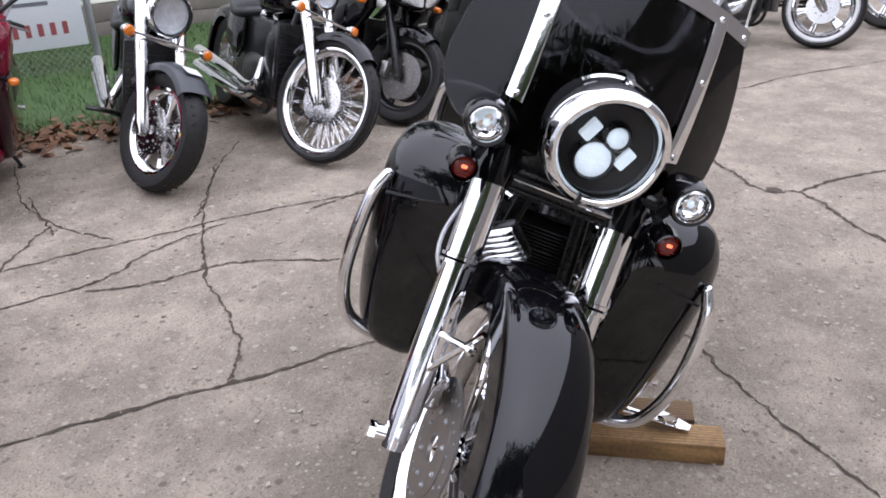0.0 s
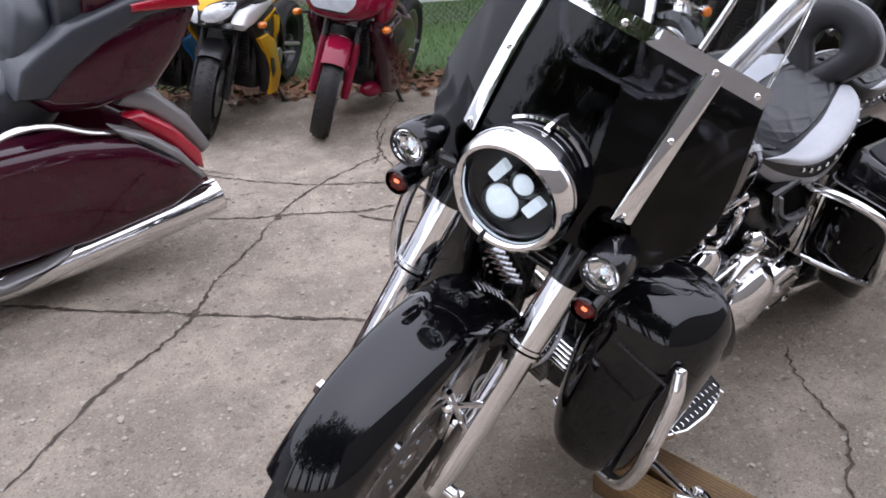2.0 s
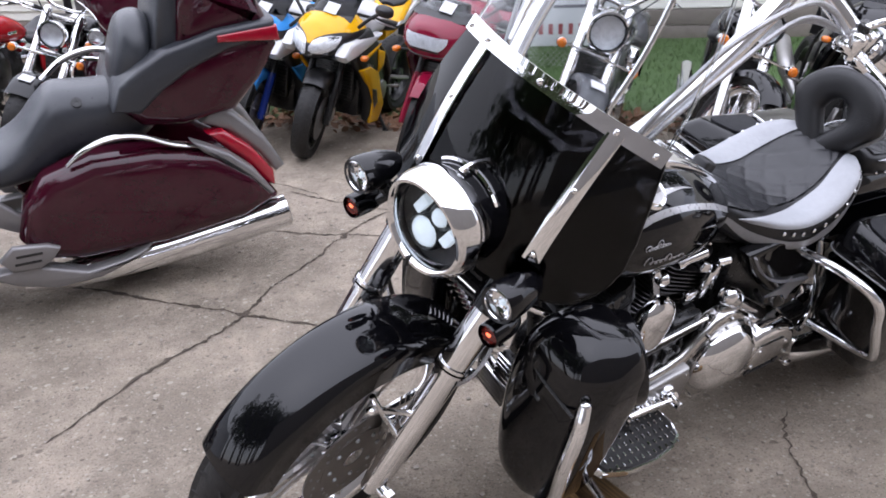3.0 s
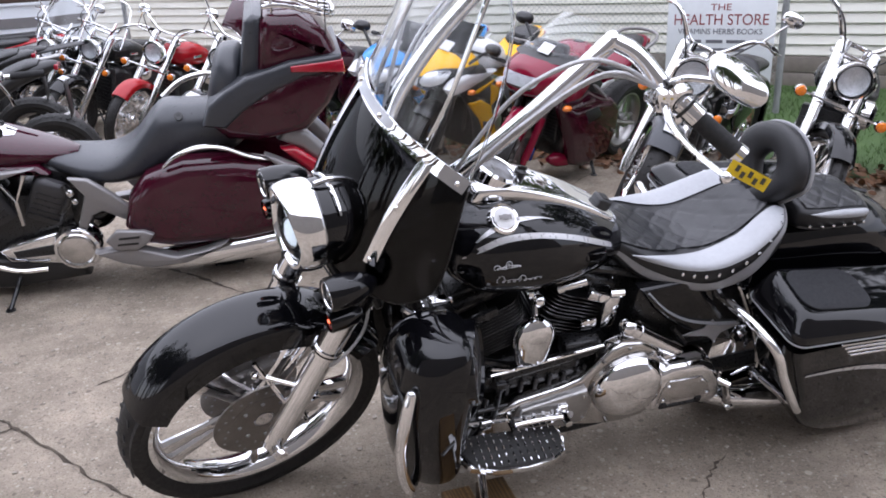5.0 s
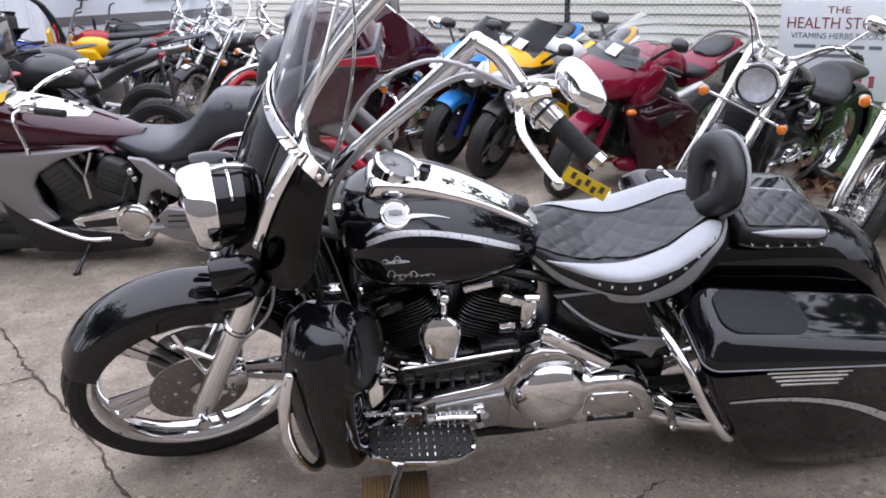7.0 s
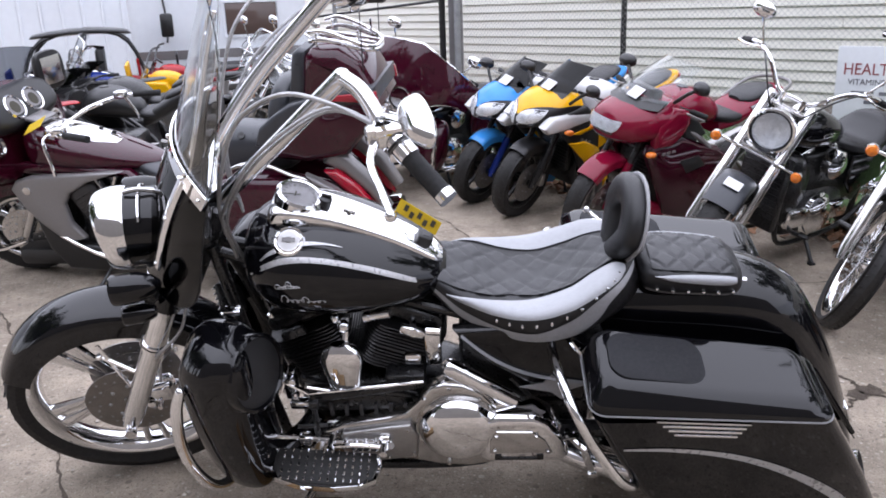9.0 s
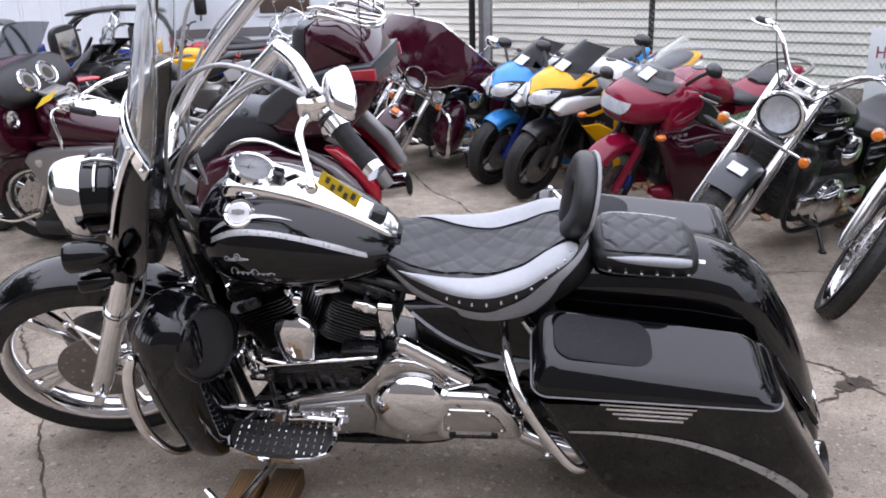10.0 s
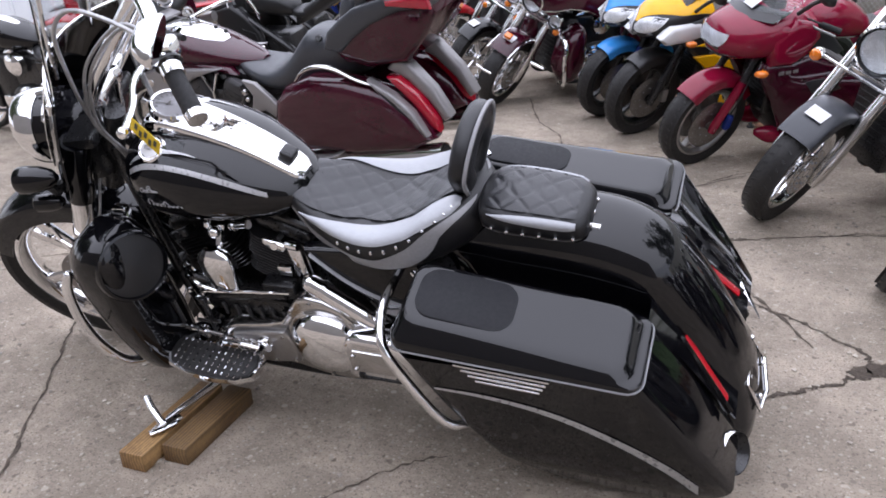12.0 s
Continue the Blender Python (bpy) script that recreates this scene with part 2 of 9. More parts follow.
GREYPANEL = shader("silver_grey_panel", (0.205, 0.196, 0.196), rough=0.34, metal=0.3, wear=0.12, coat=0.3)
LEATHER = shader("black_leather", (0.011, 0.011, 0.0125), rough=0.4, spec=0.45, wear=0.35, scale=22, bump=0.3, bump_scale=320)
QUILT = shader("quilted_leather", (0.012, 0.0125, 0.015), rough=0.33, spec=0.55, wear=0.3, scale=22, bump=0.25, bump_scale=320)
VINYL = shader("silver_white_vinyl", (0.37, 0.38, 0.402), rough=0.38, wear=0.14, scale=16, bump=0.25, bump_scale=150)
GREYTRIM = shader("grey_leather_trim", (0.3, 0.3, 0.31), rough=0.4, wear=0.25, scale=30, bump=0.2, bump_scale=300)
GRILLE = shader("speaker_cloth", (0.016, 0.0165, 0.019), rough=0.75, spec=0.3, wear=0.3, scale=30, bump=0.3, bump_scale=500)
GRIP = shader("foam_grip", (0.012, 0.012, 0.013), rough=0.8, wear=0.3, bump=0.4, bump_scale=500)
AMBER = shader("amber_lens", (0.75, 0.19, 0.015), rough=0.15, spec=0.6, wear=0.2, coat=0.6)
LIT_AMBER = shader("lit_amber_lens", (0.1, 0.008, 0.006), rough=0.2, glow=0.05, coat=0.6)
HOT = shader("lit_bulb", (1.0, 0.16, 0.07), rough=0.3, glow=0.8)
REDLENS = shader("red_lens", (0.36, 0.003, 0.02), rough=0.14, coat=0.7, wear=0.25)
LED_RED = shader("red_led_bar", (0.36, 0.006, 0.014), rough=0.25, glow=0.045, coat=0.5)
LED = shader("white_led", (0.72, 0.82, 0.92), rough=0.15, glow=0.2, wear=0.3, scale=90, bump=0.4, bump_scale=160)
REFLECTOR = shader("lamp_reflector", (0.84, 0.86, 0.88), rough=0.28, metal=0.45, wear=0.4, scale=120, bump=0.6, bump_scale=90)
PAPER = shader("white_paper", (0.65, 0.65, 0.66), rough=0.7, wear=0.06)
TAG = shader("yellow_paper_tag", (0.6, 0.41, 0.008), rough=0.6, wear=0.1)
INK = shader("dark_ink", (0.05, 0.045, 0.03), rough=0.7, wear=0.2)
WIRE = shader("braided_steel_line", (0.6, 0.6, 0.61), rough=0.3, metal=0.9, wear=0.4, scale=200, bump=0.5, bump_scale=900)
DULLGREY = shader("dull_grey_castings", (0.042, 0.041, 0.043), rough=0.45, metal=0.3, wear=0.3, scale=30)
FINS = shader("black_engine_enamel", (0.01, 0.01, 0.011), rough=0.35, wear=0.3, scale=40)
FINEDGE = shader("machined_fin_edge", (0.13, 0.127, 0.127), rough=0.3, metal=1.0, wear=0.3)
GLASS = shader("clear_polycarbonate", (0.93, 0.95, 0.96), rough=0.03, trans=1.0, wear=0.02)
GLASS.node_tree.nodes["Principled BSDF"].inputs["IOR"].default_value = 1.3
SMOKE = shader("dark_smoked_polycarbonate", (0.013, 0.013, 0.0145), rough=0.05, trans=1.0, spec=0.5, coat=0.4, wear=0.1)
SMOKE.node_tree.nodes["Principled BSDF"].inputs["IOR"].default_value = 1.1
SMOKE_LIGHT = shader("grey_smoked_screen", (0.3, 0.31, 0.33), rough=0.08, trans=1.0, wear=0.1)
SMOKE_LIGHT.node_tree.nodes["Principled BSDF"].inputs["IOR"].default_value = 1.1
LENSGLASS = shader("lamp_glass", (0.95, 0.97, 1.0), rough=0.02, trans=1.0, wear=0.02)
LENSGLASS.node_tree.nodes["Principled BSDF"].inputs["IOR"].default_value = 1.15


def ground_material(name, color, stain, speck, scale, bump):
    """Weathered mineral ground: broad stains, mottling, pale and dark stone chips, fine relief."""
    mat = bpy.data.materials.new(name)
    mat.use_nodes = True
    nt = mat.node_tree
    N, K = nt.nodes, nt.links
    p = N["Principled BSDF"]
    p.inputs["Roughness"].default_value = 0.86
    p.inputs["Specular IOR Level"].default_value = 0.25
    tc = N.new("ShaderNodeTexCoord")

    def noisy(s, detail, rough=0.6):
        t = N.new("ShaderNodeTexNoise")
        t.inputs["Scale"].default_value, t.inputs["Detail"].default_value, t.inputs["Roughness"].default_value = s, detail, rough
        K.new(tc.outputs["Object"], t.inputs["Vector"])
        return t.outputs["Fac"]

    def ranged(v, lo, hi, a=0.0, b=1.0):
        r = N.new("ShaderNodeMapRange")
        r.inputs["From Min"].default_value, r.inputs["From Max"].default_value = lo, hi
        r.inputs["To Min"].default_value, r.inputs["To Max"].default_value = a, b
        K.new(v, r.inputs["Value"])
        return r.outputs["Result"]

    def mixed(fac, a, b):
        m = N.new("ShaderNodeMix")
        m.data_type = "RGBA"
        K.new(fac, m.inputs["Factor"])
        for slot, c in ((6, a), (7, b)):
            if isinstance(c, tuple):
                m.inputs[slot].default_value = (*c, 1)
            else:
                K.new(c, m.inputs[slot])
        return m.outputs[2]

    base = mixed(ranged(noisy(0.9 * scale, 6, 0.65), 0.4, 0.62), stain, color)
    base = mixed(ranged(noisy(6 * scale, 7, 0.75), 0.38, 0.6), tuple(c * 0.72 for c in color), base)
    base = mixed(ranged(noisy(38 * scale, 5, 0.7), 0.45, 0.6, 0, 0.75), base, tuple(c * 0.7 for c in color))
    dark = tuple(c * 0.42 for c in color)
    pale = tuple(min(0.7, c * 1.42) for c in color)
    base = mixed(ranged(noisy(2.6 * scale, 9, 0.72), 0.44, 0.66, 0, 0.75), base, pale)
    base = mixed(ranged(noisy(1.5 * scale, 8, 0.7), 0.45, 0.34, 0, 0.45), base, tuple(c * 0.62 for c in color))
    base = mixed(ranged(noisy(110 * scale, 3, 0.75), 0.44, 0.37, 0, 0.9), base, dark)
    base = mixed(ranged(noisy(16 * scale, 4, 0.6), 0.36, 0.31, 0, 0.75), base, dark)
    for size, low in ((150, 0.68), (60, 0.80), (30, 0.88)):
        stone = N.new("ShaderNodeTexVoronoi")
        stone.inputs["Scale"].default_value = size * scale
        K.new(tc.outputs["Object"], stone.inputs["Vector"])
        tone = N.new("ShaderNodeSeparateColor")
        K.new(stone.outputs["Color"], tone.inputs["Color"])
        part_of = N.new("ShaderNodeMath")
        part_of.operation = "MULTIPLY"
        K.new(ranged(stone.outputs["Distance"], 0.4, 0.3), part_of.inputs[0])
        K.new(ranged(tone.outputs["Green"], low, low + 0.06, 0, 0.85), part_of.inputs[1])
        base = mixed(part_of.outputs[0], base, mixed(tone.outputs["Blue"], dark, speck))
    vor = N.new("ShaderNodeTexVoronoi")
    vor.inputs["Scale"].default_value = 70 * scale
    K.new(tc.outputs["Object"], vor.inputs["Vector"])
    chips = N.new("ShaderNodeSeparateColor")
    K.new(vor.outputs["Color"], chips.inputs["Color"])
    near = ranged(vor.outputs["Distance"], 0.32, 0.22)
    pick = ranged(chips.outputs["Red"], 0.88, 0.98)
    both = N.new("ShaderNodeMath")
    both.operation = "MULTIPLY"
    K.new(near, both.inputs[0])
    K.new(pick, both.inputs[1])
    base = mixed(both.outputs[0], base, speck)
    K.new(base, p.inputs["Base Color"])
    b1 = N.new("ShaderNodeBump")
    b1.inputs["Strength"].default_value, b1.inputs["Distance"].default_value = bump, 0.02
    K.new(noisy(60 * scale, 6, 0.75), b1.inputs["Height"])
    b2 = N.new("ShaderNodeBump")
    b2.inputs["Strength"].default_value, b2.inputs["Distance"].default_value = bump, 0.03
    K.new(noisy(17 * scale, 8, 0.7), b2.inputs["Height"])
    K.new(b1.outputs["Normal"], b2.inputs["Normal"])
    K.new(b2.outputs["Normal"], p.inputs["Normal"])
    return mat


CONCRETE = ground_material("weathered_concrete", (0.43, 0.362, 0.29), (0.33, 0.278, 0.219), (0.58, 0.518, 0.434), 1.0, 0.8)
CRACK = ground_material("dirt_filled_crack", (0.15, 0.12, 0.095), (0.085, 0.067, 0.052), (0.25, 0.21, 0.17), 3.0, 0.8)
STONE = shader("loose_stone_chips", (0.52, 0.465, 0.39), rough=0.85, wear=0.5, scale=9, tint=(0.2, 0.17, 0.14))


def wood_material(name="sawn_pine", k=1.0):
    mat = shader(name, (0.42 * k, 0.255 * k, 0.1 * k), rough=0.75, wear=0.3, scale=22, bump=0.4, bump_scale=80, tint=(0.17 * k, 0.085 * k, 0.032 * k))
    nt = mat.node_tree
    N, K = nt.nodes, nt.links
    tc, mp, wave, mix = N.new("ShaderNodeTexCoord"), N.new("ShaderNodeMapping"), N.new("ShaderNodeTexWave"), N.new("ShaderNodeMix")
    mp.inputs["Scale"].default_value = (1, 0.12, 1)
    wave.inputs["Scale"].default_value, wave.inputs["Distortion"].default_value, wave.inputs["Detail"].default_value = 28, 6, 3
    mix.data_type, mix.blend_type = "RGBA", "MULTIPLY"
    mix.inputs["Factor"].default_value = 0.45
    K.new(tc.outputs["Object"], mp.inputs["Vector"])
    K.new(mp.outputs["Vector"], wave.inputs["Vector"])
    base = N["Principled BSDF"].inputs["Base Color"]
    K.new(base.links[0].from_socket, mix.inputs[6])
    K.new(wave.outputs["Color"], mix.inputs[7])
    K.new(mix.outputs[2], base)
    return mat


WOOD = wood_material()
WOOD_DARK = wood_material("stained_pine", 0.52)
GRASS = shader("grass_blades", (0.062, 0.122, 0.024), rough=0.65, wear=0.4, scale=5, tint=(0.038, 0.08, 0.016))
TURF = shader("mown_turf", (0.048, 0.095, 0.02), rough=0.8, wear=0.4, scale=30, tint=(0.032, 0.065, 0.014), bump=0.8, bump_scale=90)
LEAF = shader("dry_oak_leaf", (0.26, 0.13, 0.06), rough=0.7, wear=0.4, scale=8, tint=(0.12, 0.055, 0.03))
FOLIAGE = shader("tree_foliage", (0.06, 0.09, 0.03), rough=0.6, wear=0.5, scale=2, tint=(0.025, 0.045, 0.012))
BARK = shader("tree_bark", (0.12, 0.09, 0.07), rough=0.85, wear=0.4, scale=10, bump=0.5)
SIDING = shader("cream_vinyl_siding", (0.74, 0.725, 0.655), rough=0.55, wear=0.08, scale=4, vary=0.02)
WHITEWALL = shader("white_sheet_metal", (0.76, 0.79, 0.83), rough=0.45, wear=0.07, scale=3)
SIGNBOARD = shader("white_sign_board", (0.66, 0.68, 0.7), rough=0.5, wear=0.08, scale=6)
SHEATHING = shader("weathered_grey_board", (0.24, 0.21, 0.18), rough=0.8, wear=0.35, scale=5, bump=0.3, tint=(0.15, 0.13, 0.11))
SIGNRED = shader("dull_red_lettering", (0.3, 0.07, 0.075), rough=0.6, wear=0.2)
SIGNGREY = shader("grey_lettering", (0.16, 0.16, 0.18), rough=0.6, wear=0.2)
SMOKEBROWN = shader("brown_window_glass", (0.1, 0.07, 0.06), rough=0.1, wear=0.1)

# ---- the yard: concrete, cracks, lawn strip, fence and wall along one slanted line ----
def flat_sheet(pts, z=0.0):
    return [Vector((x, y, z)) for x, y in pts], [tuple(range(len(pts)))]


ground = tagged(add("ground", flat_sheet([(-400, -400), (400, -400), (400, 400), (-400, 400)]), CONCRETE), "weathered pale concrete yard with dirt-filled cracks", "ground", kind="structure")
# unseen wall, added to hold back sky light from the bike's south side
tagged(add("unseen_wall_south", box(4.0, -6.0, 2.75, 20, 0.25, 5.5), shader("plain_render", (0.2, 0.185, 0.17), rough=0.8, wear=0.2, scale=3, bump=0.2)), "plain wall added out of view to shade the yard's south side", "wall", kind="structure")

FENCE_AT, FENCE_TURN = (3.04, 7.07), -36.0
YARD = pose(FENCE_AT[0], FENCE_AT[1], 0, 0, 0, FENCE_TURN)


def yard(x, y, z=0.0):
    return YARD @ Vector((x, y, z))


# cracks: ragged dirt-filled ribbons
def crack(points, width=0.014, name="crack"):
    line = spline([(x, y, 0) for x, y in points], 16)
    rnd = random.Random(int(abs(points[0][0]) * 1000) + len(points))
    verts, faces = [], []
    drift = 0.0
    for i, p in enumerate(line):
        d = (line[min(i + 1, len(line) - 1)] - line[max(i - 1, 0)]).normalized()
        n = Vector((-d.y, d.x, 0))
        drift = 0.75 * drift + rnd.uniform(-0.008, 0.008)
        taper = min(1.0, 0.35 + min(i, len(line) - 1 - i) / 6)
        w = 0.8 * width * taper * rnd.choice((0.15, 0.3, 0.5, 0.75, 1.0, 1.2, 1.8))
        c = p + n * drift
        verts += [c + n * (w / 2 + rnd.uniform(0, 0.003)) + Vector((0, 0, 0.003)), c + Vector((0, 0, 0.002)), c - n * (w / 2 + rnd.uniform(0, 0.003)) + Vector((0, 0, 0.003))]
        if i:
            a = 3 * i
            faces += [(a - 3, a - 2, a + 1, a), (a - 2, a - 1, a + 2, a + 1)]
    return part(name, (verts, faces), CRACK, ground)


crack([(0.25, 3.05), (0.72, 2.66), (1.13, 2.24), (1.33, 2.05), (1.58, 1.78), (1.86, 1.5), (2.15, 1.22), (2.5, 0.85)], 0.019)
crack([(1.91, 3.57), (2.13, 3.2), (2.33, 2.95), (2.65, 2.68), (2.9, 2.45), (3.09, 2.3), (3.34, 2.06), (3.7, 1.6)], 0.013)
crack([(1.66, 2.95), (1.93, 2.75), (2.11, 2.63), (2.39, 2.44), (2.62, 2.43), (2.85, 2.36), (3.04, 2.27)], 0.015)
crack([(2.28, 2.44), (2.39, 2.22), (2.57, 2.08), (2.7, 1.91), (2.77, 1.64), (2.86, 1.5)], 0.016)
crack([(4.24, 2.96), (3.64, 2.73), (3.05, 2.40), (2.57, 2.06), (2.36, 1.86), (2.19, 1.68), (2.06, 1.57), (1.86, 1.5)], 0.012)
crack([(3.54, 4.07), (3.06, 3.54), (2.82, 3.11), (2.74, 2.68)], 0.010)
crack([(0.55, 1.43), (0.94, 1.78), (1.19, 1.93), (1.33, 2.05), (1.52, 2.28), (1.77, 2.5), (1.97, 2.7), (2.31, 2.94), (2.66, 3.07), (2.82, 3.11)], 0.016)
crack([(4.8, 0.3), (4.44, 0.11), (4.2, -0.04), (4.03, -0.15), (4.05, -0.3), (3.86, -0.43), (3.6, -0.56), (3.2, -0.9)], 0.020)
crack([(4.05, -0.3), (4.26, -0.49), (4.6, -0.9)], 0.016)
crack([(5.6, 0.5), (6.1, -0.01), (6.55, -0.36), (7.19, -1.08)], 0.016)
crack([(2.8, 0.48), (2.65, 0.32), (2.53, 0.1), (2.32, -0.03), (2.11, -0.2), (1.88, -0.4)], 0.007)
crack([(-0.5, 2.0), (-0.14, 1.66), (0.16, 1.34), (0.35, 1.14), (0.72, 0.75), (0.99, 0.46), (1.38, 0.03), (1.7, -0.4)], 0.011)
crack([(-0.1, 0.85), (0.16, 1.05), (0.33, 1.17)], 0.008)
crack([(3.05, 2.45), (3.21, 2.52), (3.47, 2.65), (3.87, 2.86)], 0.009)
crack([(3.3, 1.95), (3.45, 1.87), (3.64, 1.77), (3.84, 1.63), (3.94, 1.5), (4.3, 1.2)], 0.017)
crack([(3.5, 1.1), (3.65, 1.24), (3.76, 1.35), (3.87, 1.46), (3.94, 1.52)], 0.020)
crack([(1.05, 5.04), (1.37, 4.43), (1.74, 3.98), (2.04, 3.42)], 0.013)
crack([(2.7, 3.0), (2.84, 3.18), (3.1, 3.53)], 0.010)


def patch(x, y, r, seed):
    """Crumbled dirt where cracks meet."""
    rnd = random.Random(seed)
    pts = [Vector((x + r * rnd.uniform(0.5, 1.2) * math.cos(a), y + r * rnd.uniform(0.5, 1.2) * math.sin(a), 0.0035)) for a in np.linspace(0, 2 * math.pi, 14, endpoint=False)]
    return part("crumbled_spot", ([Vector((x, y, 0.0035))] + pts, [(0, 1 + k, 1 + (k + 1) % 14) for k in range(14)]), CRACK, ground)


for i, (x, y, r) in enumerate(((1.33, 2.05, 0.02), (1.97, 2.68, 0.025), (2.36, 2.45, 0.018), (3.93, 1.53, 0.06), (3.86, 1.49, 0.05), (4.04, -0.2, 0.05), (2.6, 2.09, 0.016))):
    patch(x, y, r, i)
bits = []
rnd = random.Random(5)
for k in range(3200):
    x, y, r = rnd.uniform(-0.6, 5.5), rnd.uniform(-1.4, 4.0), rnd.choice((0.002, 0.003, 0.004, 0.005, 0.0075))
    bits.append(moved(box(0, 0, r * 0.4, r * 2, r * rnd.uniform(1.2, 2.0), r * 0.9), pose(x, y, 0, 0, 0, rnd.uniform(0, 180))))
tagged(part("stone_grit", joined(*bits), STONE), "loose stone grit scattered on the concrete", "grit", kind="stuff")

# lawn strip with blades, and fallen leaves along its edge
def bank(y):
    """The turf rises gently to the wall."""
    return 0.006 + 0.2 * max(0.0, min(1.0, (y + 1.3) / 2.2)) ** 1.2


lawn_rows = [-1.72, -1.3, -0.8, -0.3, 0.2, 0.6, 1.06]
tagged(add("lawn", ([yard(x, y, bank(y)) for y in lawn_rows for x in (-1.2, 12)], [(2 * k, 2 * k + 1, 2 * k + 3, 2 * k + 2) for k in range(len(lawn_rows) - 1)]), TURF), "narrow strip of green lawn along the fence", "lawn", kind="structure")
gv, gf = [], []
for k in range(30000):
    x, y = rnd.uniform(-1.2, 9.5), rnd.uniform(-1.72, 0.9)
    if rnd.random() < 0.5 and y < -1.45:
        continue
    p = yard(x, y, bank(y) - 0.002)
    a, h, w = rnd.uniform(0, math.pi), rnd.uniform(0.02, 0.06), rnd.uniform(0.002, 0.0045)
    tip = Vector((rnd.uniform(-0.03, 0.03), rnd.uniform(-0.03, 0.03), h))
    n = len(gv)
    side = Vector((math.cos(a) * w, math.sin(a) * w, 0))
    gv += [p - side, p + side, p + tip * 0.6 + side * 0.6, p + tip]
    gf += [(n, n + 1, n + 2), (n, n + 2, n + 3)]
tagged(part("grass", (gv, gf), GRASS, sharp=180), "short green grass growing along the fence", "grass", kind="stuff")
lv, lf = [], []
for k in range(1900):
    x, y = rnd.uniform(-0.5, 6.5), -1.75 + rnd.gauss(0, 0.16)
    p = yard(x, y, rnd.uniform(0.006, 0.03))
    m = Matrix.Translation(p) @ Euler((rnd.uniform(-0.7, 0.7), rnd.uniform(-0.7, 0.7), rnd.uniform(0, 6.3))).to_matrix().to_4x4()
    ln, wd = rnd.uniform(0.03, 0.065), rnd.uniform(0.012, 0.028)
    n = len(lv)
    lv += [m @ Vector(v) for v in ((-ln, 0, 0), (-ln * 0.3, -wd, 0.006), (ln * 0.5, -wd * 0.8, 0.004), (ln, 0, 0.01), (ln * 0.4, wd * 0.9, 0.008), (-ln * 0.4, wd, 0.004))]
    lf += [tuple(n + i for i in range(6))]
tagged(part("fallen_leaves", (lv, lf), LEAF, sharp=180), "brown dry fallen leaves heaped along the lawn edge", "leaves", kind="stuff")

# cream sided wall behind the fence
wall = tagged(add("wall_north", box(2.1, 1.16, 1.5, 20.8, 0.2, 3.0), SIDING, m=YARD), "cream horizontal vinyl siding wall behind the fence", "wall", kind="structure")
profile = [(0.0, 0.0), (-0.022, 0.004), (-0.024, 0.012), (-0.004, 0.104), (0.0, 0.104)]
for k in range(24):
    for j in range(6):
        x0 = -8.3 + j * 3.66 - (0.9 if k % 2 else 0)
        x0, x1 = max(x0, -8.3), min(x0 + 3.655, 12.5)
        verts = [(x, 1.058 + y, 0.50 + 0.104 * k + z) for x in (x0, x1) for y, z in profile]
        n = len(profile)
        faces = [(i, (i + 1) % n, n + (i + 1) % n, n + i) for i in range(n)] + [tuple(range(n)), tuple(reversed(range(n, 2 * n)))]
        part("siding_board", (verts, faces), SIDING, wall, sharp=20)
for k in range(3):
    part("foundation_board", box(2.1, 1.045, 0.085 + 0.165 * k, 20.8, 0.05, 0.158, 0.004), SHEATHING, wall)

# chain-link fence
fence = thing("chain_link_fence", YARD, "galvanised chain-link fence on steel posts before the wall", "fence")
for x in (-8.8, -6.8, -5.0, -2.72, -2.45, 0.0, 3.2):
    part("post", rod((x, 0, 0), (x, 0, 1.95), 0.03 if x not in (-2.72, -2.45) else 0.042, 12), GALV if x not in (0.0, -2.72) else SATIN, fence)
part("top_rail", rod((-8.8, 0, 1.9), (3.2, 0, 1.9), 0.021, 10), GALV, fence)
part("brace_rail", rod((-8.8, 0.02, 1.25), (-2.72, 0.02, 1.62), 0.018, 8), SATIN, fence)
part("gate_panel", box(-2.58, 0.1, 0.95, 0.24, 0.02, 1.9, 0.004), GREYPANEL, fence)
wv, wf = [], []
pitch, height = 0.056, 1.9


def strand(a, b):
    n = len(wv)
    d = (b - a).normalized()
    s1 = d.cross(Vector((0, 1, 0))).normalized() * 0.0015
    s2 = Vector((0, 0.0015, 0))
    for p in (a, b):
        wv.extend([p + s1, p + s2, p - s1, p - s2])
    for k in range(4):
        wf.append((n + k, n + (k + 1) % 4, n + 4 + (k + 1) % 4, n + 4 + k))


x = -2.4 - height
while x < 3.17:
    for sgn in (1, -1):
        a = Vector((x if sgn > 0 else x + height * 1.0, -0.035 + 0.004 * sgn, 0.0))
        b = Vector((x + height if sgn > 0 else x, -0.035 + 0.004 * sgn, height))
        lo = -2.4
        if a.x < lo or b.x < lo:
            q, r = (a, b) if a.x < b.x else (b, a)
            if r.x <= lo:
                continue
            t = (lo - q.x) / (r.x - q.x)
            q = q.lerp(r, t)
            a, b = q, r
        q, r = (a, b) if a.x < b.x else (b, a)
        if r.x > 3.17:
            a, b = q, q.lerp(r, (3.17 - q.x) / (r.x - q.x))
        strand(a, b)
    x += pitch
part("wire_mesh", (wv, wf), MESHWIRE, fence, sharp=180)

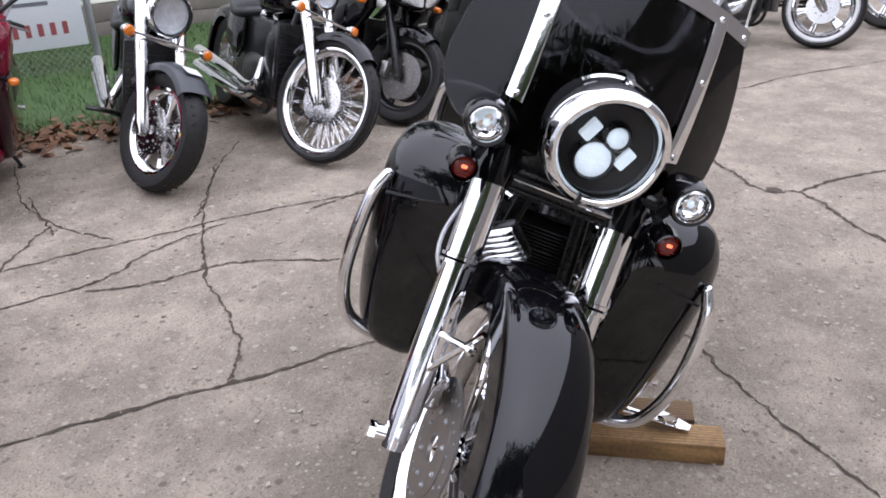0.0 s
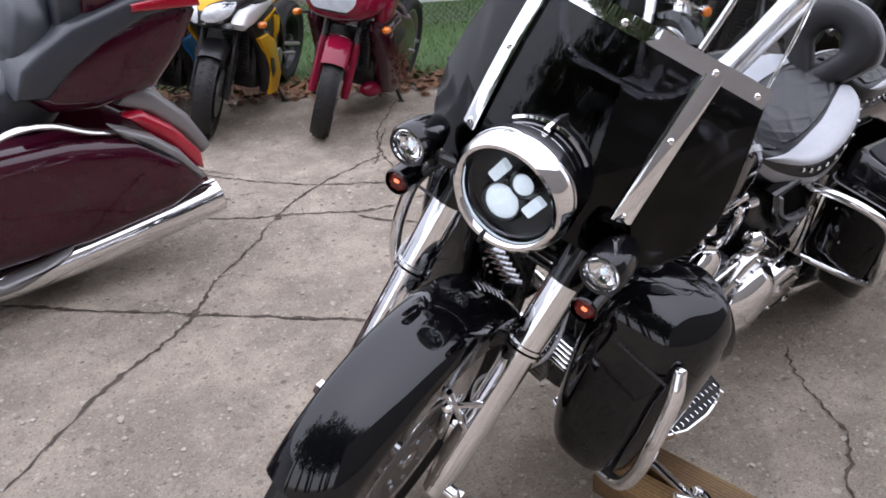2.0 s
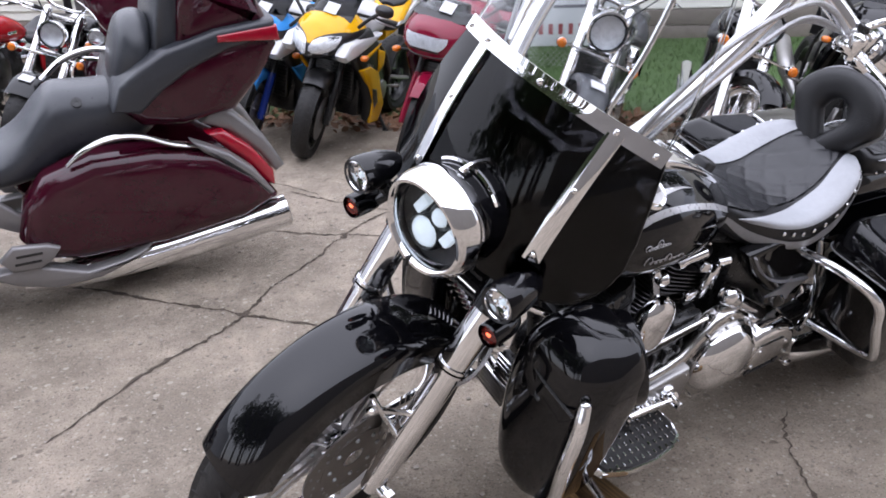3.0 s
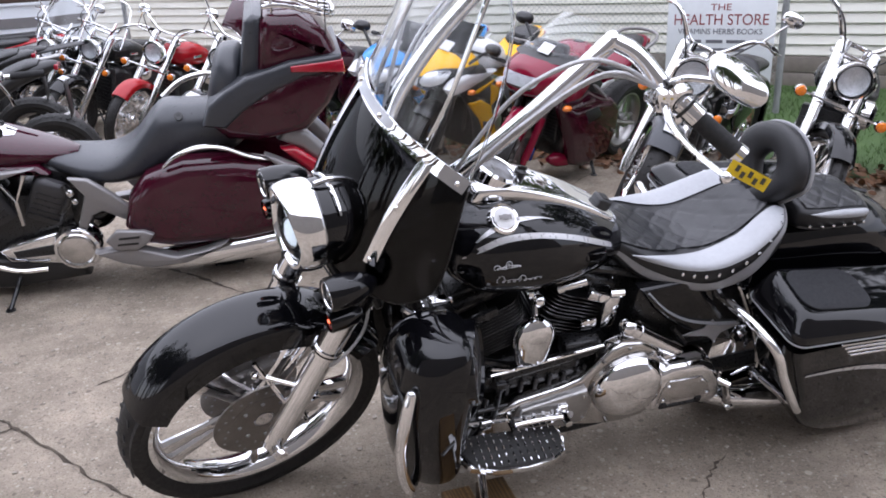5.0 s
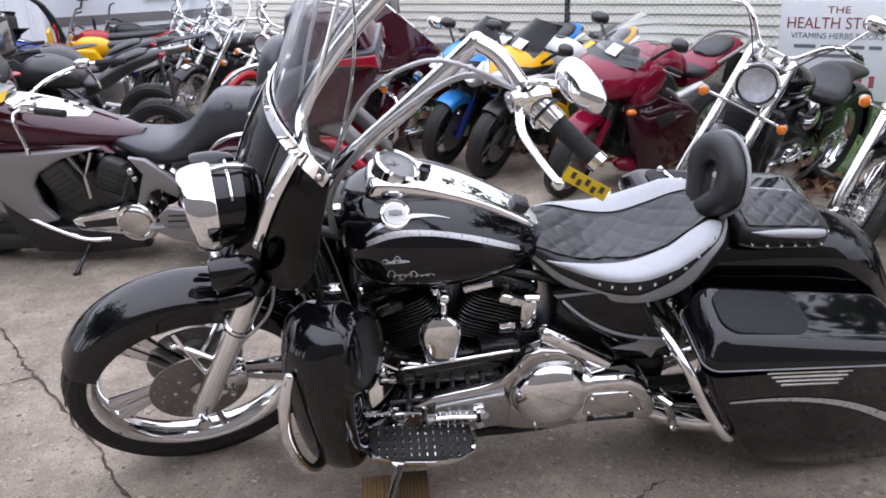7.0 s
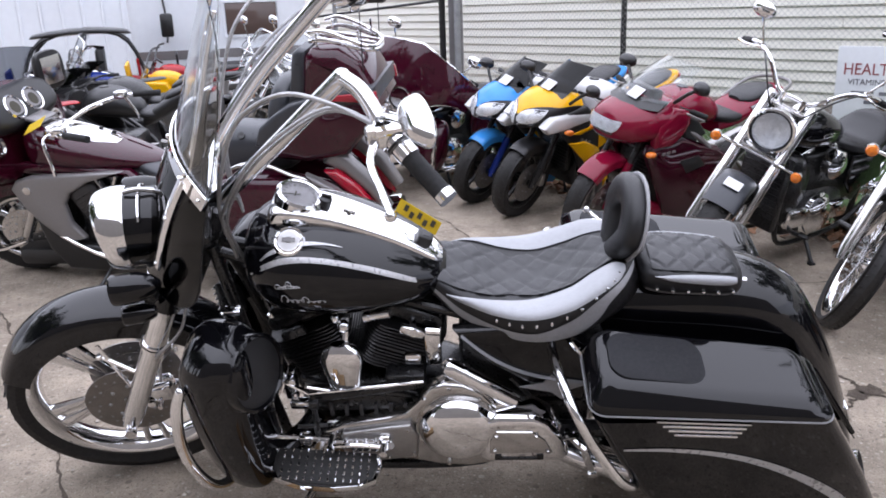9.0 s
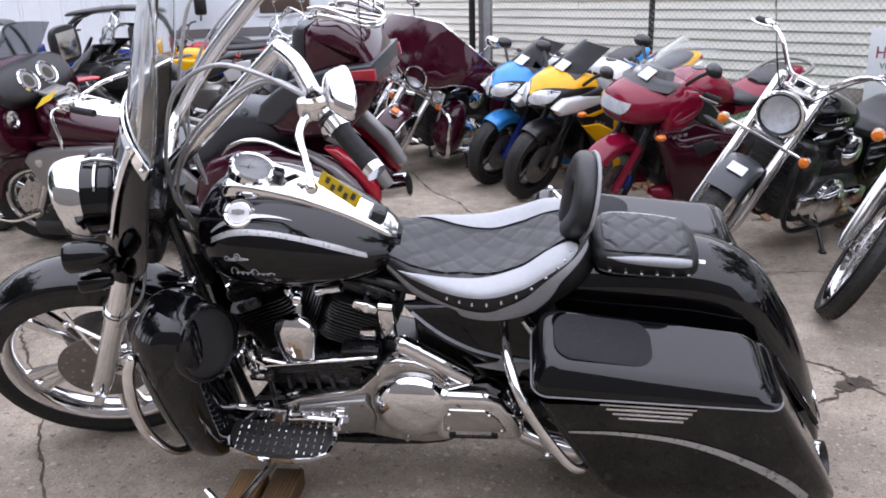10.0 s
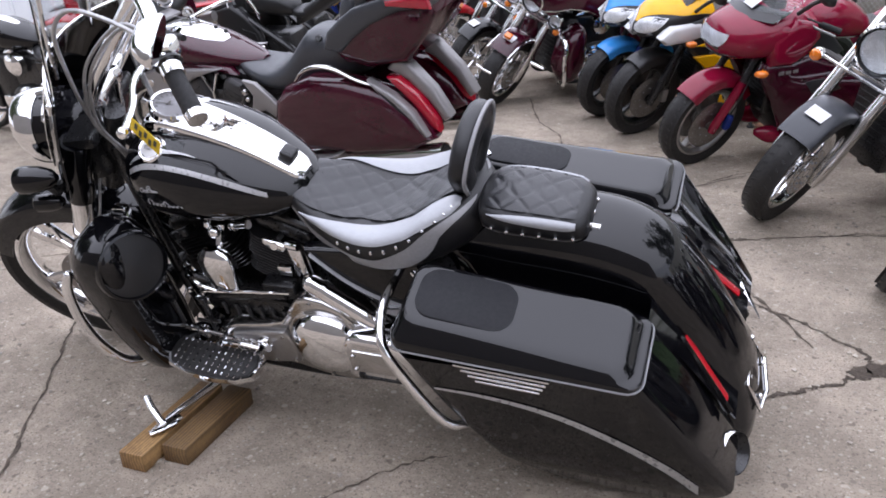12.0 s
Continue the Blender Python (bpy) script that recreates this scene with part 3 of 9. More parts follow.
# the health store sign wired to the fence mesh
SIGN = YARD @ Matrix.Translation((2.665, -0.065, 0.776)) @ Matrix.Diagonal((0.82, 0.82, 0.82, 1))
sign = thing("shop_sign", SIGN, "white health store sign with dull red lettering wired to the fence", "sign")
part("board", box(0, 0, -0.065, 1.15, 0.02, 0.99, 0.004), SIGNBOARD, sign)


def words(text, x, z, size, mat, parent, y=-0.0125, width=None):
    c = bpy.data.curves.new("lettering", "FONT")
    c.body, c.size, c.align_x, c.align_y, c.extrude = text, size, "CENTER", "CENTER", 0.001
    tmp = bpy.data.objects.new("lettering_source", c)
    me = bpy.data.meshes.new_from_object(tmp)
    bpy.data.objects.remove(tmp)
    s = 1.0 if width is None else width / max(1e-6, max(v.co.x for v in me.vertices) - min(v.co.x for v in me.vertices))
    at = Matrix.Translation((x, y, z)) @ Matrix.Rotation(radians(90), 4, "X") @ Matrix.Diagonal((s, 1, 1, 1))
    bm = bmesh.new()
    bm.from_mesh(me)
    bmesh.ops.remove_doubles(bm, verts=bm.verts[:], dist=1e-5)
    left = set(bm.verts)
    while left:
        group, edge = set(), [left.pop()]
        while edge:
            v = edge.pop()
            group.add(v)
            near = [e.other_vert(v) for e in v.link_edges]
            edge += [u for u in near if u in left]
            left.difference_update(near)
        order = sorted(group, key=lambda v: v.index)
        at_no = {v: i for i, v in enumerate(order)}
        faces = {f for v in order for f in v.link_faces}
        part("letter", ([at @ v.co for v in order], [tuple(at_no[v] for v in f.verts) for f in faces]), mat, parent, sharp=20)
    bm.free()


words("THE", 0.0, 0.335, 0.10, SIGNRED, sign, width=0.22)
words("HEALTH STORE", 0.0, 0.20, 0.165, SIGNRED, sign, width=1.0)
words("VITAMINS HERBS BOOKS", 0.0, 0.075, 0.085, SIGNGREY, sign, width=0.9)
for k, (x, w) in enumerate(((-0.30, 0.22), (-0.05, 0.18), (0.18, 0.2), (0.38, 0.12))):
    part("small_print", box(x, -0.0122, -0.03, w, 0.003, 0.035), SIGNGREY, sign)
part("small_print", box(0.0, -0.0122, -0.12, 0.55, 0.003, 0.035), SIGNGREY, sign)
for k in range(8):
    part("number_bar", box(-0.42 + 0.115 * k, -0.0122, -0.37, 0.05, 0.003, 0.12), SIGNRED, sign)

# ---- the black bagger: x runs to its rear from the front axle, y to its right, z up ----
BIKE = pose(1.290, 0.6236, 0, 20, 0, 8.6)
STEER_AT, STEER_AXIS = Vector((0.05, 0, 0.385)), Vector((math.sin(radians(25.5)), 0, math.cos(radians(25.5))))
FRONT = Matrix.Translation(STEER_AT) @ Matrix.Rotation(radians(14), 4, STEER_AXIS) @ Matrix.Translation(-STEER_AT) @ Matrix.Translation((0, 0.03, 0))
FORK = math.tan(radians(25.5))


def wheel(parent, at, radius, width, rim_r, m=None, rim=CHROME, style="blade", count=10, name="wheel", hub=0.05, disc=0.0, disc_sides=(-1,), steel=STEEL, hub_mat=None, tread=False):
    """A wheel in the x-z plane: tyre, rim, hub, spokes, brake discs."""
    m = (m or Matrix()) @ Matrix.Translation(at)
    w = width / 2
    prof = [(rim_r - 0.006, -w * 0.62), (rim_r + 0.01, -w * 0.72), (rim_r + (radius - rim_r) * 0.45, -w * 0.98), (radius - (radius - rim_r) * 0.25, -w * 0.96), (radius - 0.02, -w * 0.72), (radius - 0.006, -w * 0.4), (radius, 0)]
    full = prof + [(r, -h) for r, h in reversed(prof[:-1])]
    tread = moved(lathe(full, 56, "y"), m)
    root = part(name, tread, TYRE, parent)
    grooves = []
    for k in range(40 if tread else 0):
        a = 2 * math.pi * k / 40
        for s in (-1, 1):
            grooves.append(moved(box(0, s * w * 0.5, 0, 0.008, w * 0.5, 0.004), m @ Matrix.Rotation(a, 4, "Y") @ Matrix.Translation((0, 0, radius - 0.0075)) @ Matrix.Rotation(radians(28 * s), 4, "Z")))
    if tread:
        tagged(part("tread_block", joined(*grooves), TYRE, root), kind="stuff")
    rp = [(rim_r + 0.004, -w * 0.66), (rim_r + 0.008, -w * 0.72), (rim_r - 0.004, -w * 0.74), (rim_r - 0.018, -w * 0.6), (rim_r - 0.03, -w * 0.25), (rim_r - 0.034, 0)]
    rp = rp + [(r, -h) for r, h in reversed(rp[:-1])]
    part("rim", moved(lathe(rp, 56, "y"), m), rim, root)
    hub_w = w * 0.85
    part("hub", moved(lathe([(0.0, -hub_w - 0.012), (hub * 0.5, -hub_w - 0.012), (hub * 0.55, -hub_w), (hub, -hub_w + 0.004), (hub, -hub_w * 0.6), (hub * 0.72, -hub_w * 0.4), (hub * 0.72, hub_w * 0.4), (hub, hub_w * 0.6), (hub, hub_w - 0.004), (hub * 0.55, hub_w), (0.0, hub_w + 0.012)], 28, "y"), m), hub_mat or rim, root)
    inner = rim_r - 0.03
    if style == "wire":
        wires = []
        for k in range(count):
            a = 2 * math.pi * k / count
            s = 1 if k % 2 else -1
            b = a + radians(22) * (1 if k % 4 < 2 else -1)
            wires.append(rod((hub * 0.95 * math.cos(a), s * hub_w * 0.75, hub * 0.95 * math.sin(a)), (inner * math.cos(b), s * 0.006, inner * math.sin(b)), 0.0016, 5))
        part("spokes", moved(joined(*wires), m), CHROME, root)
    else:
        for k in range(count):
            a = 2 * math.pi * k / count
            if style == "blade":
                pair = 0.2 if k % 2 else -0.2
                base = a + pair * 0.4
                tip = a + pair
                p0 = Vector((hub * 0.8 * math.cos(base), 0, hub * 0.8 * math.sin(base)))
                p1 = Vector((inner * math.cos(tip), 0, inner * math.sin(tip)))
                piece = tube([p0, p0.lerp(p1, 0.5), p1], [0.016, 0.0115, 0.018], 8, 3, flat=1.5)
            else:
                p0 = Vector((hub * 0.8 * math.cos(a), 0, hub * 0.8 * math.sin(a)))
                p1 = Vector((inner * math.cos(a), 0, inner * math.sin(a)))
                piece = tube([p0, p0.lerp(p1, 0.5), p1], [0.03, 0.016, 0.024], 8, 3, flat=0.7)
            part("spoke", moved(piece, m), hub_mat or rim, root)
    if disc:
        for s in disc_sides:
            y = s * (hub_w + 0.008)
            ring = lathe([(disc * 0.62, y - 0.0025), (disc, y - 0.0025), (disc, y + 0.0025), (disc * 0.62, y + 0.0025)], 48, "y", closed=True)
            carrier = lathe([(hub * 0.6, y - 0.004), (disc * 0.66, y - 0.004), (disc * 0.66, y + 0.004), (hub * 0.6, y + 0.004)], 40, "y", closed=True)
            d = part("brake_disc", moved(joined(ring, carrier), m), steel, root)
            dots = []
            for k in range(30):
                a = 2 * math.pi * k / 30
                r = disc * (0.72 + 0.09 * (k % 3))
                dots.append(moved(lathe([(0.0, -0.0045), (0.0042, -0.0045), (0.0042, 0.0045), (0.0, 0.0045)], 7, "y"), Matrix.Translation((r * math.cos(a), y, r * math.sin(a)))))
            for k in range(8):
                a = 2 * math.pi * k / 8
                dots.append(moved(ball((0, 0, 0), 0.007, 8), Matrix.Translation((disc * 0.5 * math.cos(a), y + s * 0.004, disc * 0.5 * math.sin(a)))))
            tagged(part("disc_rivet", moved(joined(*dots), m), GALV, d), kind="stuff")
    return root


def arc_shell(parent, name, at, rows, half, drop, mat, m=None, thick=0.004, crown=0.03, label=""):
    """A mudguard: rows of (angle, radius); half is its half width, drop the depth of its sides."""
    m = (m or Matrix()) @ Matrix.Translation(at)
    rows = smoothed(rows, 5)
    pts = []
    for row in rows:
        a, r = row[0], row[1]
        h = row[2] if len(row) > 2 else half
        d = row[3] if len(row) > 3 else drop
        line = []
        for u in np.linspace(-1, 1, 23):
            if abs(u) > 0.62:
                t = (abs(u) - 0.62) / 0.38
                y, off = h * (0.965 + 0.035 * t), -crown - (d - crown) * t
            else:
                t = abs(u) / 0.62
                y, off = h * 0.965 * math.sin(t * math.pi / 2), -crown * (1 - math.cos(t * math.pi / 2))
            rr = r + off
            line.append(Vector((rr * math.cos(radians(a)), math.copysign(y, u), rr * math.sin(radians(a)))))
        pts.append(line)
    return part(name, moved(grid(pts, thick), m), mat, parent, label, sharp=50)


bike = thing("touring_motorcycle", BIKE, "black custom bagger motorcycle with chrome trim leaning on its side stand", "motorcycle")

# front end
wheel(bike, (0, 0, 0.39), 0.396, 0.125, 0.318, FRONT, CHROME, "blade", 10, "front_wheel", 0.052, 0.15, (-1, 1), tread=True)
arc_shell(bike, "front_fender", (0, 0, 0.39), [(28, 0.420), (50, 0.421), (75, 0.421), (100, 0.422), (120, 0.419), (136, 0.414), (148, 0.408)], 0.088, 0.095, BLACK, FRONT, crown=0.035)
for s in (-1, 1):
    y = 0.145 * s
    def along(z, off=0.0):
        return (FORK * (z - 0.39) + off, y, z)
    part("fork_slider", moved(joined(tube([along(0.37), along(0.44), along(0.60), along(0.725)], [0.026, 0.034, 0.034, 0.034], 20, 3, smooth=False), rod(along(0.40, -0.022), along(0.66, -0.024), 0.012, 10), rod(along(0.40, 0.02), along(0.66, 0.022), 0.012, 10)), FRONT), CHROME, bike)
    part("fork_collar", moved(rod(along(0.722), along(0.729), 0.0415, 20), FRONT), CHROME, bike)
    part("fork_collar", moved(rod(along(0.734), along(0.741), 0.0415, 20), FRONT), CHROME, bike)
    cover = part("fork_cover", moved(joined(rod(along(0.742), along(0.885), 0.037, 22), rod(along(0.755, -0.03), along(0.865, -0.032), 0.008, 8)), FRONT), CHROME, bike)
    part("axle_nut", moved(joined(rod((0, y, 0.39), (0, y + 0.05 * s, 0.39), 0.017, 16), rod((0, y + 0.045 * s, 0.39), (0, y + 0.06 * s, 0.39), 0.02, 6)), FRONT), CHROME, bike)
    part("fork_shroud", moved(joined(rod(along(0.88), along(1.10), 0.044, 18)), FRONT), BLACK, bike)
    # fender stays and lower links
    part("fender_stay", moved(joined(rod(along(0.60, -0.01), (FORK * 0.16 - 0.10, 0.095 * s, 0.66), 0.008, 8), rod(along(0.52, -0.01), (-0.02, 0.09 * s, 0.70), 0.007, 8), ball((FORK * 0.16 - 0.1, 0.1 * s, 0.66), 0.012, 8)), FRONT), CHROME, bike)
    # caliper
    cal = box(0.105, 0.098 * s, 0.47, 0.10, 0.06, 0.085, 0.018, 3)
    cal2 = joined(cal, box(0.11, 0.125 * s, 0.475, 0.055, 0.02, 0.05, 0.008), rod((0.075, 0.13 * s, 0.44), (0.075, 0.14 * s, 0.44), 0.012, 10), rod((0.135, 0.13 * s, 0.50), (0.135, 0.14 * s, 0.50), 0.012, 10))
    part("brake_caliper", moved(cal2, FRONT), CHROME, bike)
    part("brake_hose", moved(tube([(0.12, 0.11 * s, 0.51), (0.14, 0.10 * s, 0.60), (0.17, 0.19 * s, 0.72), (0.26, 0.17 * s, 0.80), (0.30, 0.1 * s, 0.92)], 0.0045, 8), FRONT), WIRE, bike)
    part("caliper_bolt", moved(rod((0.10, 0.12 * s, 0.43), (0.10, 0.15 * s, 0.43), 0.009, 8), FRONT), CHROME, bike)

part("lower_triple_clamp", moved(joined(box(0.25, 0, 0.903, 0.06, 0.33, 0.04, 0.012), box(0.262, 0, 0.922, 0.05, 0.2, 0.02, 0.006)), FRONT), SATIN, bike)
part("clamp_trim", moved(rod((0.214, -0.11, 0.915), (0.214, 0.11, 0.915), 0.0045, 8), FRONT), CHROME, bike)
part("clamp_rod", moved(rod((0.218, -0.11, 0.893), (0.218, 0.11, 0.893), 0.006, 8), FRONT), SATIN, bike)
part("upper_triple_clamp", moved(joined(box(0.36, 0, 1.10, 0.10, 0.34, 0.04, 0.012), box(0.30, 0, 1.0, 0.10, 0.24, 0.18, 0.03)), FRONT), SATIN, bike)
part("head_tube", joined(rod((0.28, 0.0, 0.84), (0.43, 0.0, 1.12), 0.04, 18)), SATIN, bike)

# headlamp: chrome visored ring, black bucket, glass and four lit projectors
HLX, HLZ = 0.125, 1.064
LAMP = FRONT @ Matrix.Translation((HLX, 0, HLZ)) @ Matrix.Rotation(radians(4), 4, "Y") @ Matrix.Diagonal((0.95, 0.95, 0.95, 1))
head = part("headlamp", moved(lathe([(0.118, 0.055), (0.117, 0.10), (0.116, 0.13), (0.108, 0.18), (0.088, 0.215), (0.05, 0.235), (0.0, 0.24)], 44, "x"), LAMP), BLACK, bike)
RING = [(0.0935, 0.026), (0.094, 0.008), (0.097, -0.003), (0.103, -0.009), (0.110, -0.009), (0.117, -0.002), (0.122, 0.012), (0.125, 0.026), (0.126, 0.05), (0.122, 0.058), (0.114, 0.058)]


def hooded(piece):
    """The ring's upper front reaches forward."""
    return [vec(p) - Vector((0.024 * max(0.0, p[2] / 0.125) * max(0.0, 1 - p[0] / 0.06), 0, 0)) for p in piece[0]], piece[1]


part("trim_ring", moved(hooded(lathe(RING, 64, "x")), LAMP), CHROME, head)
part("lamp_back", moved(lathe([(0.094, 0.02), (0.09, 0.045), (0.06, 0.052), (0.0, 0.054)], 40, "x"), LAMP), PLASTIC, head)
for cy, cz, r in ((0.011, -0.030, 0.035), (-0.013, 0.024, 0.021)):
    proj = part("projector_lens", moved(lathe([(r, 0.048), (r, 0.03), (r * 0.92, 0.024), (r * 0.6, 0.017), (0.0, 0.013)], 24, "x", (0, cy, cz)), LAMP), LED, head)
    part("projector_ring", moved(lathe([(r, 0.05), (r, 0.026), (r + 0.003, 0.021), (r + 0.008, 0.03), (r + 0.009, 0.05)], 24, "x", (0, cy, cz)), LAMP), SATIN, proj)
for cy, cz, tilt in ((0.040, 0.020, 22), (-0.046, -0.008, 22)):
    part("side_reflector", moved(moved(box(0, 0, 0, 0.02, 0.023, 0.042, 0.004, 2), Matrix.Translation((0.034, cy, cz)) @ Matrix.Rotation(radians(tilt), 4, "X")), LAMP), LED, head)
part("lamp_glass", moved(lathe([(0.095, 0.016), (0.085, 0.0), (0.06, -0.011), (0.03, -0.016), (0.0, -0.018)], 40, "x"), LAMP), LENSGLASS, head).visible_shadow = False
part("ring_notch", moved(box(-0.003, 0.012, -0.108, 0.02, 0.009, 0.026, 0.002), LAMP), PLASTIC, head)
# chrome badge and clip on the bucket
part("bucket_strap", moved(joined(*[tube([(0.10, 0.121 * math.cos(radians(a)), 0.121 * math.sin(radians(a))) for a in range(48, 140, 8)], 0.006, 6, 2), tube([(0.06, 0.0, 0.128), (0.10, 0.0, 0.134), (0.15, 0.0, 0.124)], 0.007, 6, 3)]), LAMP), CHROME, head)

# spot lamps and lit indicators on a black bar
part("lamp_bar", moved(joined(tube([(0.22, -0.21, 0.97), (0.26, -0.1, 0.965), (0.27, 0, 0.96), (0.26, 0.1, 0.965), (0.22, 0.21, 0.97)], 0.014, 10)), FRONT), SATIN, bike)
for s in (-1, 1):
    spot_m = FRONT @ Matrix.Translation((0.140, 0.006 + 0.216 * s, 1.022)) @ Matrix.Diagonal((0.92, 0.92, 0.92, 1))
    spot = part("spot_lamp", moved(lathe([(0.043, -0.008), (0.047, 0.0), (0.047, 0.03), (0.043, 0.07), (0.03, 0.11), (0.012, 0.13), (0.0, 0.132)], 28, "x"), spot_m), BLACK, bike)
    part("reflector", moved(lathe([(0.034, 0.004), (0.032, 0.014), (0.018, 0.026), (0.0, 0.028)], 24, "x"), spot_m), CHROME, spot)
    part("led_chip", moved(ball((0.012, 0, 0), 0.009, 10), spot_m), LED, spot)
    part("bezel", moved(lathe([(0.034, 0.006), (0.034, -0.003), (0.043, -0.008)], 28, "x"), spot_m), PLASTIC, spot)
    part("lens_ring", moved(lathe([(0.034, -0.002), (0.036, -0.0065), (0.038, -0.005)], 26, "x"), spot_m), CHROME, spot)
    for k in range(3):
        a = radians(90 + 120 * k)
        part("led_cup", moved(lathe([(0.008, 0.0), (0.006, 0.005), (0.0, 0.006)], 12, "x", (0.006, 0.012 * math.cos(a), 0.012 * math.sin(a))), spot_m), CHROME, spot)
    part("spot_stem", moved(rod((0.195, 0.2 * s, 0.99), (0.22, 0.2 * s, 0.955), 0.013, 10), FRONT), SATIN, bike)
    ind_m = FRONT @ Matrix.Translation((0.147, 0.006 + 0.22 * s, 0.927))
    ind = part("indicator", moved(lathe([(0.028, -0.012), (0.031, -0.008), (0.032, 0.03), (0.029, 0.06), (0.018, 0.085), (0.0, 0.09)], 26, "x"), ind_m @ Matrix.Diagonal((0.9, 0.9, 0.9, 1))), BLACK, bike)
    part("lens", moved(lathe([(0.0235, 0.0), (0.019, -0.005), (0.011, -0.007), (0.0, -0.008)], 22, "x"), ind_m), LIT_AMBER, ind)
    part("bulb", moved(box(-0.0085, 0, 0.004, 0.006, 0.012, 0.007, 0.003), ind_m), HOT, ind)
    for dz in (-0.014, -0.008, 0.011):
        part("lens_rib", moved(box(-0.0065, 0, dz, 0.004, 0.036 * (1 - (dz / 0.022) ** 2), 0.0025), ind_m), LIT_AMBER, ind)
    part("indicator_stem", moved(rod((0.195, 0.205 * s, 0.935), (0.23, 0.19 * s, 0.96), 0.011, 10), FRONT), SATIN, bike)


# windshield
SCREEN_Y = -0.004


def screen_x(y, z):
    """The sheet's place along the bike: upright at its foot, raked further up, bowed across."""
    low = min(z, 1.33) - 1.06
    return 0.227 + 0.33 * low + 0.65 * low * abs(low) + 0.42 * max(0.0, z - 1.33) + 1.5 * y * y


def screen_sheet(z0, z1, half, rows=18, cols=25):
    pts = []
    for z in np.linspace(z0, z1, rows):
        h = half(z)
        pts.append([Vector((screen_x(y, z - 0.55 * y * y), y + SCREEN_Y, z - 0.55 * y * y)) for y in np.linspace(-h, h, cols)])
    return pts


def low_half(z):
    return float(np.interp(z, [0.985, 0.995, 1.01, 1.04, 1.08, 1.13, 1.19, 1.26, 1.345], [0.18, 0.222, 0.256, 0.288, 0.306, 0.312, 0.305, 0.288, 0.262]))


def high_half(z):
    return float(np.interp(z, [1.335, 1.45, 1.55, 1.65, 1.70, 1.73, 1.745], [0.258, 0.246, 0.228, 0.196, 0.165, 0.12, 0.06]))


shield = part("lower_windshield", moved(grid(screen_sheet(0.985, 1.345, low_half, 26), 0.004), FRONT), SMOKE, bike)
shield.visible_shadow = False
upper = part("upper_windshield", moved(grid(screen_sheet(1.34, 1.745, high_half), 0.003), FRONT), GLASS, bike)
upper.visible_shadow = False
band = [[Vector((screen_x(y, z) - 0.008, y + SCREEN_Y, z)) for y in np.linspace(-0.266, 0.266, 25) for z in [zz - 0.55 * y * y]] for zz in (1.326, 1.334, 1.342, 1.356)]
part("screen_band", moved(grid(band, 0.006), FRONT), CHROME, bike)
STRIP_Y = 0.173
for s in (-1, 1):
    strip = []
    for z in np.linspace(1.068, 1.335, 14):
        zz = z - 0.55 * STRIP_Y ** 2
        strip.append([Vector((screen_x(STRIP_Y + s * u * 0.0145, zz) - 0.009 - (0.002 if abs(u) < 0.9 else 0), SCREEN_Y + s * STRIP_Y + u * 0.0145, zz)) for u in (-1, -0.8, 0, 0.8, 1)])
    br = part("screen_bracket", moved(grid(strip, 0.005), FRONT), CHROME, bike)
    for z in (1.08, 1.224):
        zz = z - 0.55 * STRIP_Y ** 2
        part("rivet", moved(ball((screen_x(STRIP_Y, zz) - 0.014, SCREEN_Y + s * STRIP_Y, zz), 0.0075, 10), FRONT), CHROME, br)
    part("bracket_arm", moved(tube([(screen_x(STRIP_Y, 1.07) + 0.004, SCREEN_Y + s * STRIP_Y, 1.06), (0.30, s * 0.16, 1.02), (0.33, s * 0.145, 1.02)], 0.009, 8), FRONT), CHROME, bike)
    part("screen_edge", moved(tube([(screen_x(high_half(z), z - 0.55 * high_half(z) ** 2), SCREEN_Y + s * high_half(z), z - 0.55 * high_half(z) ** 2) for z in np.linspace(1.35, 1.72, 9)], 0.004, 6, 2), FRONT), GLASS, bike)
    part("shield_edge", moved(tube([(screen_x(low_half(z), z - 0.55 * low_half(z) ** 2), SCREEN_Y + s * low_half(z), z - 0.55 * low_half(z) ** 2) for z in np.linspace(0.99, 1.33, 18)], 0.0028, 6, 2), FRONT), SATIN, bike)
    # clear ribs behind the tall screen
    part("screen_stay", moved(tube([(screen_x(0.13, 1.32) + 0.02, s * 0.13, 1.31), (screen_x(0.135, 1.45) + 0.014, s * 0.135, 1.45), (screen_x(0.12, 1.6) + 0.012, s * 0.12, 1.6), (screen_x(0.1, 1.72) + 0.012, s * 0.1, 1.71)], 0.006, 8), FRONT), CHROME, bike)
for y in (-0.25, -STRIP_Y, 0.0, STRIP_Y, 0.25):
    zz = 1.341 - 0.55 * y * y
    part("band_rivet", moved(ball((screen_x(y, zz) - 0.015, y + SCREEN_Y, zz), 0.007, 10), FRONT), CHROME, bike)

# tall handlebar with controls
def mirror_pose(s):
    back = Vector((-0.93, 0.12 * s, 0.34)).normalized()
    span = Vector((0.2, 1.0 * s, -0.12))
    span = (span - back * span.dot(back)).normalized()
    m = Matrix((-back, span, (-back).cross(span))).transposed().to_4x4()
    m.translation = (0.945, 0.455 * s, 1.585)
    return m


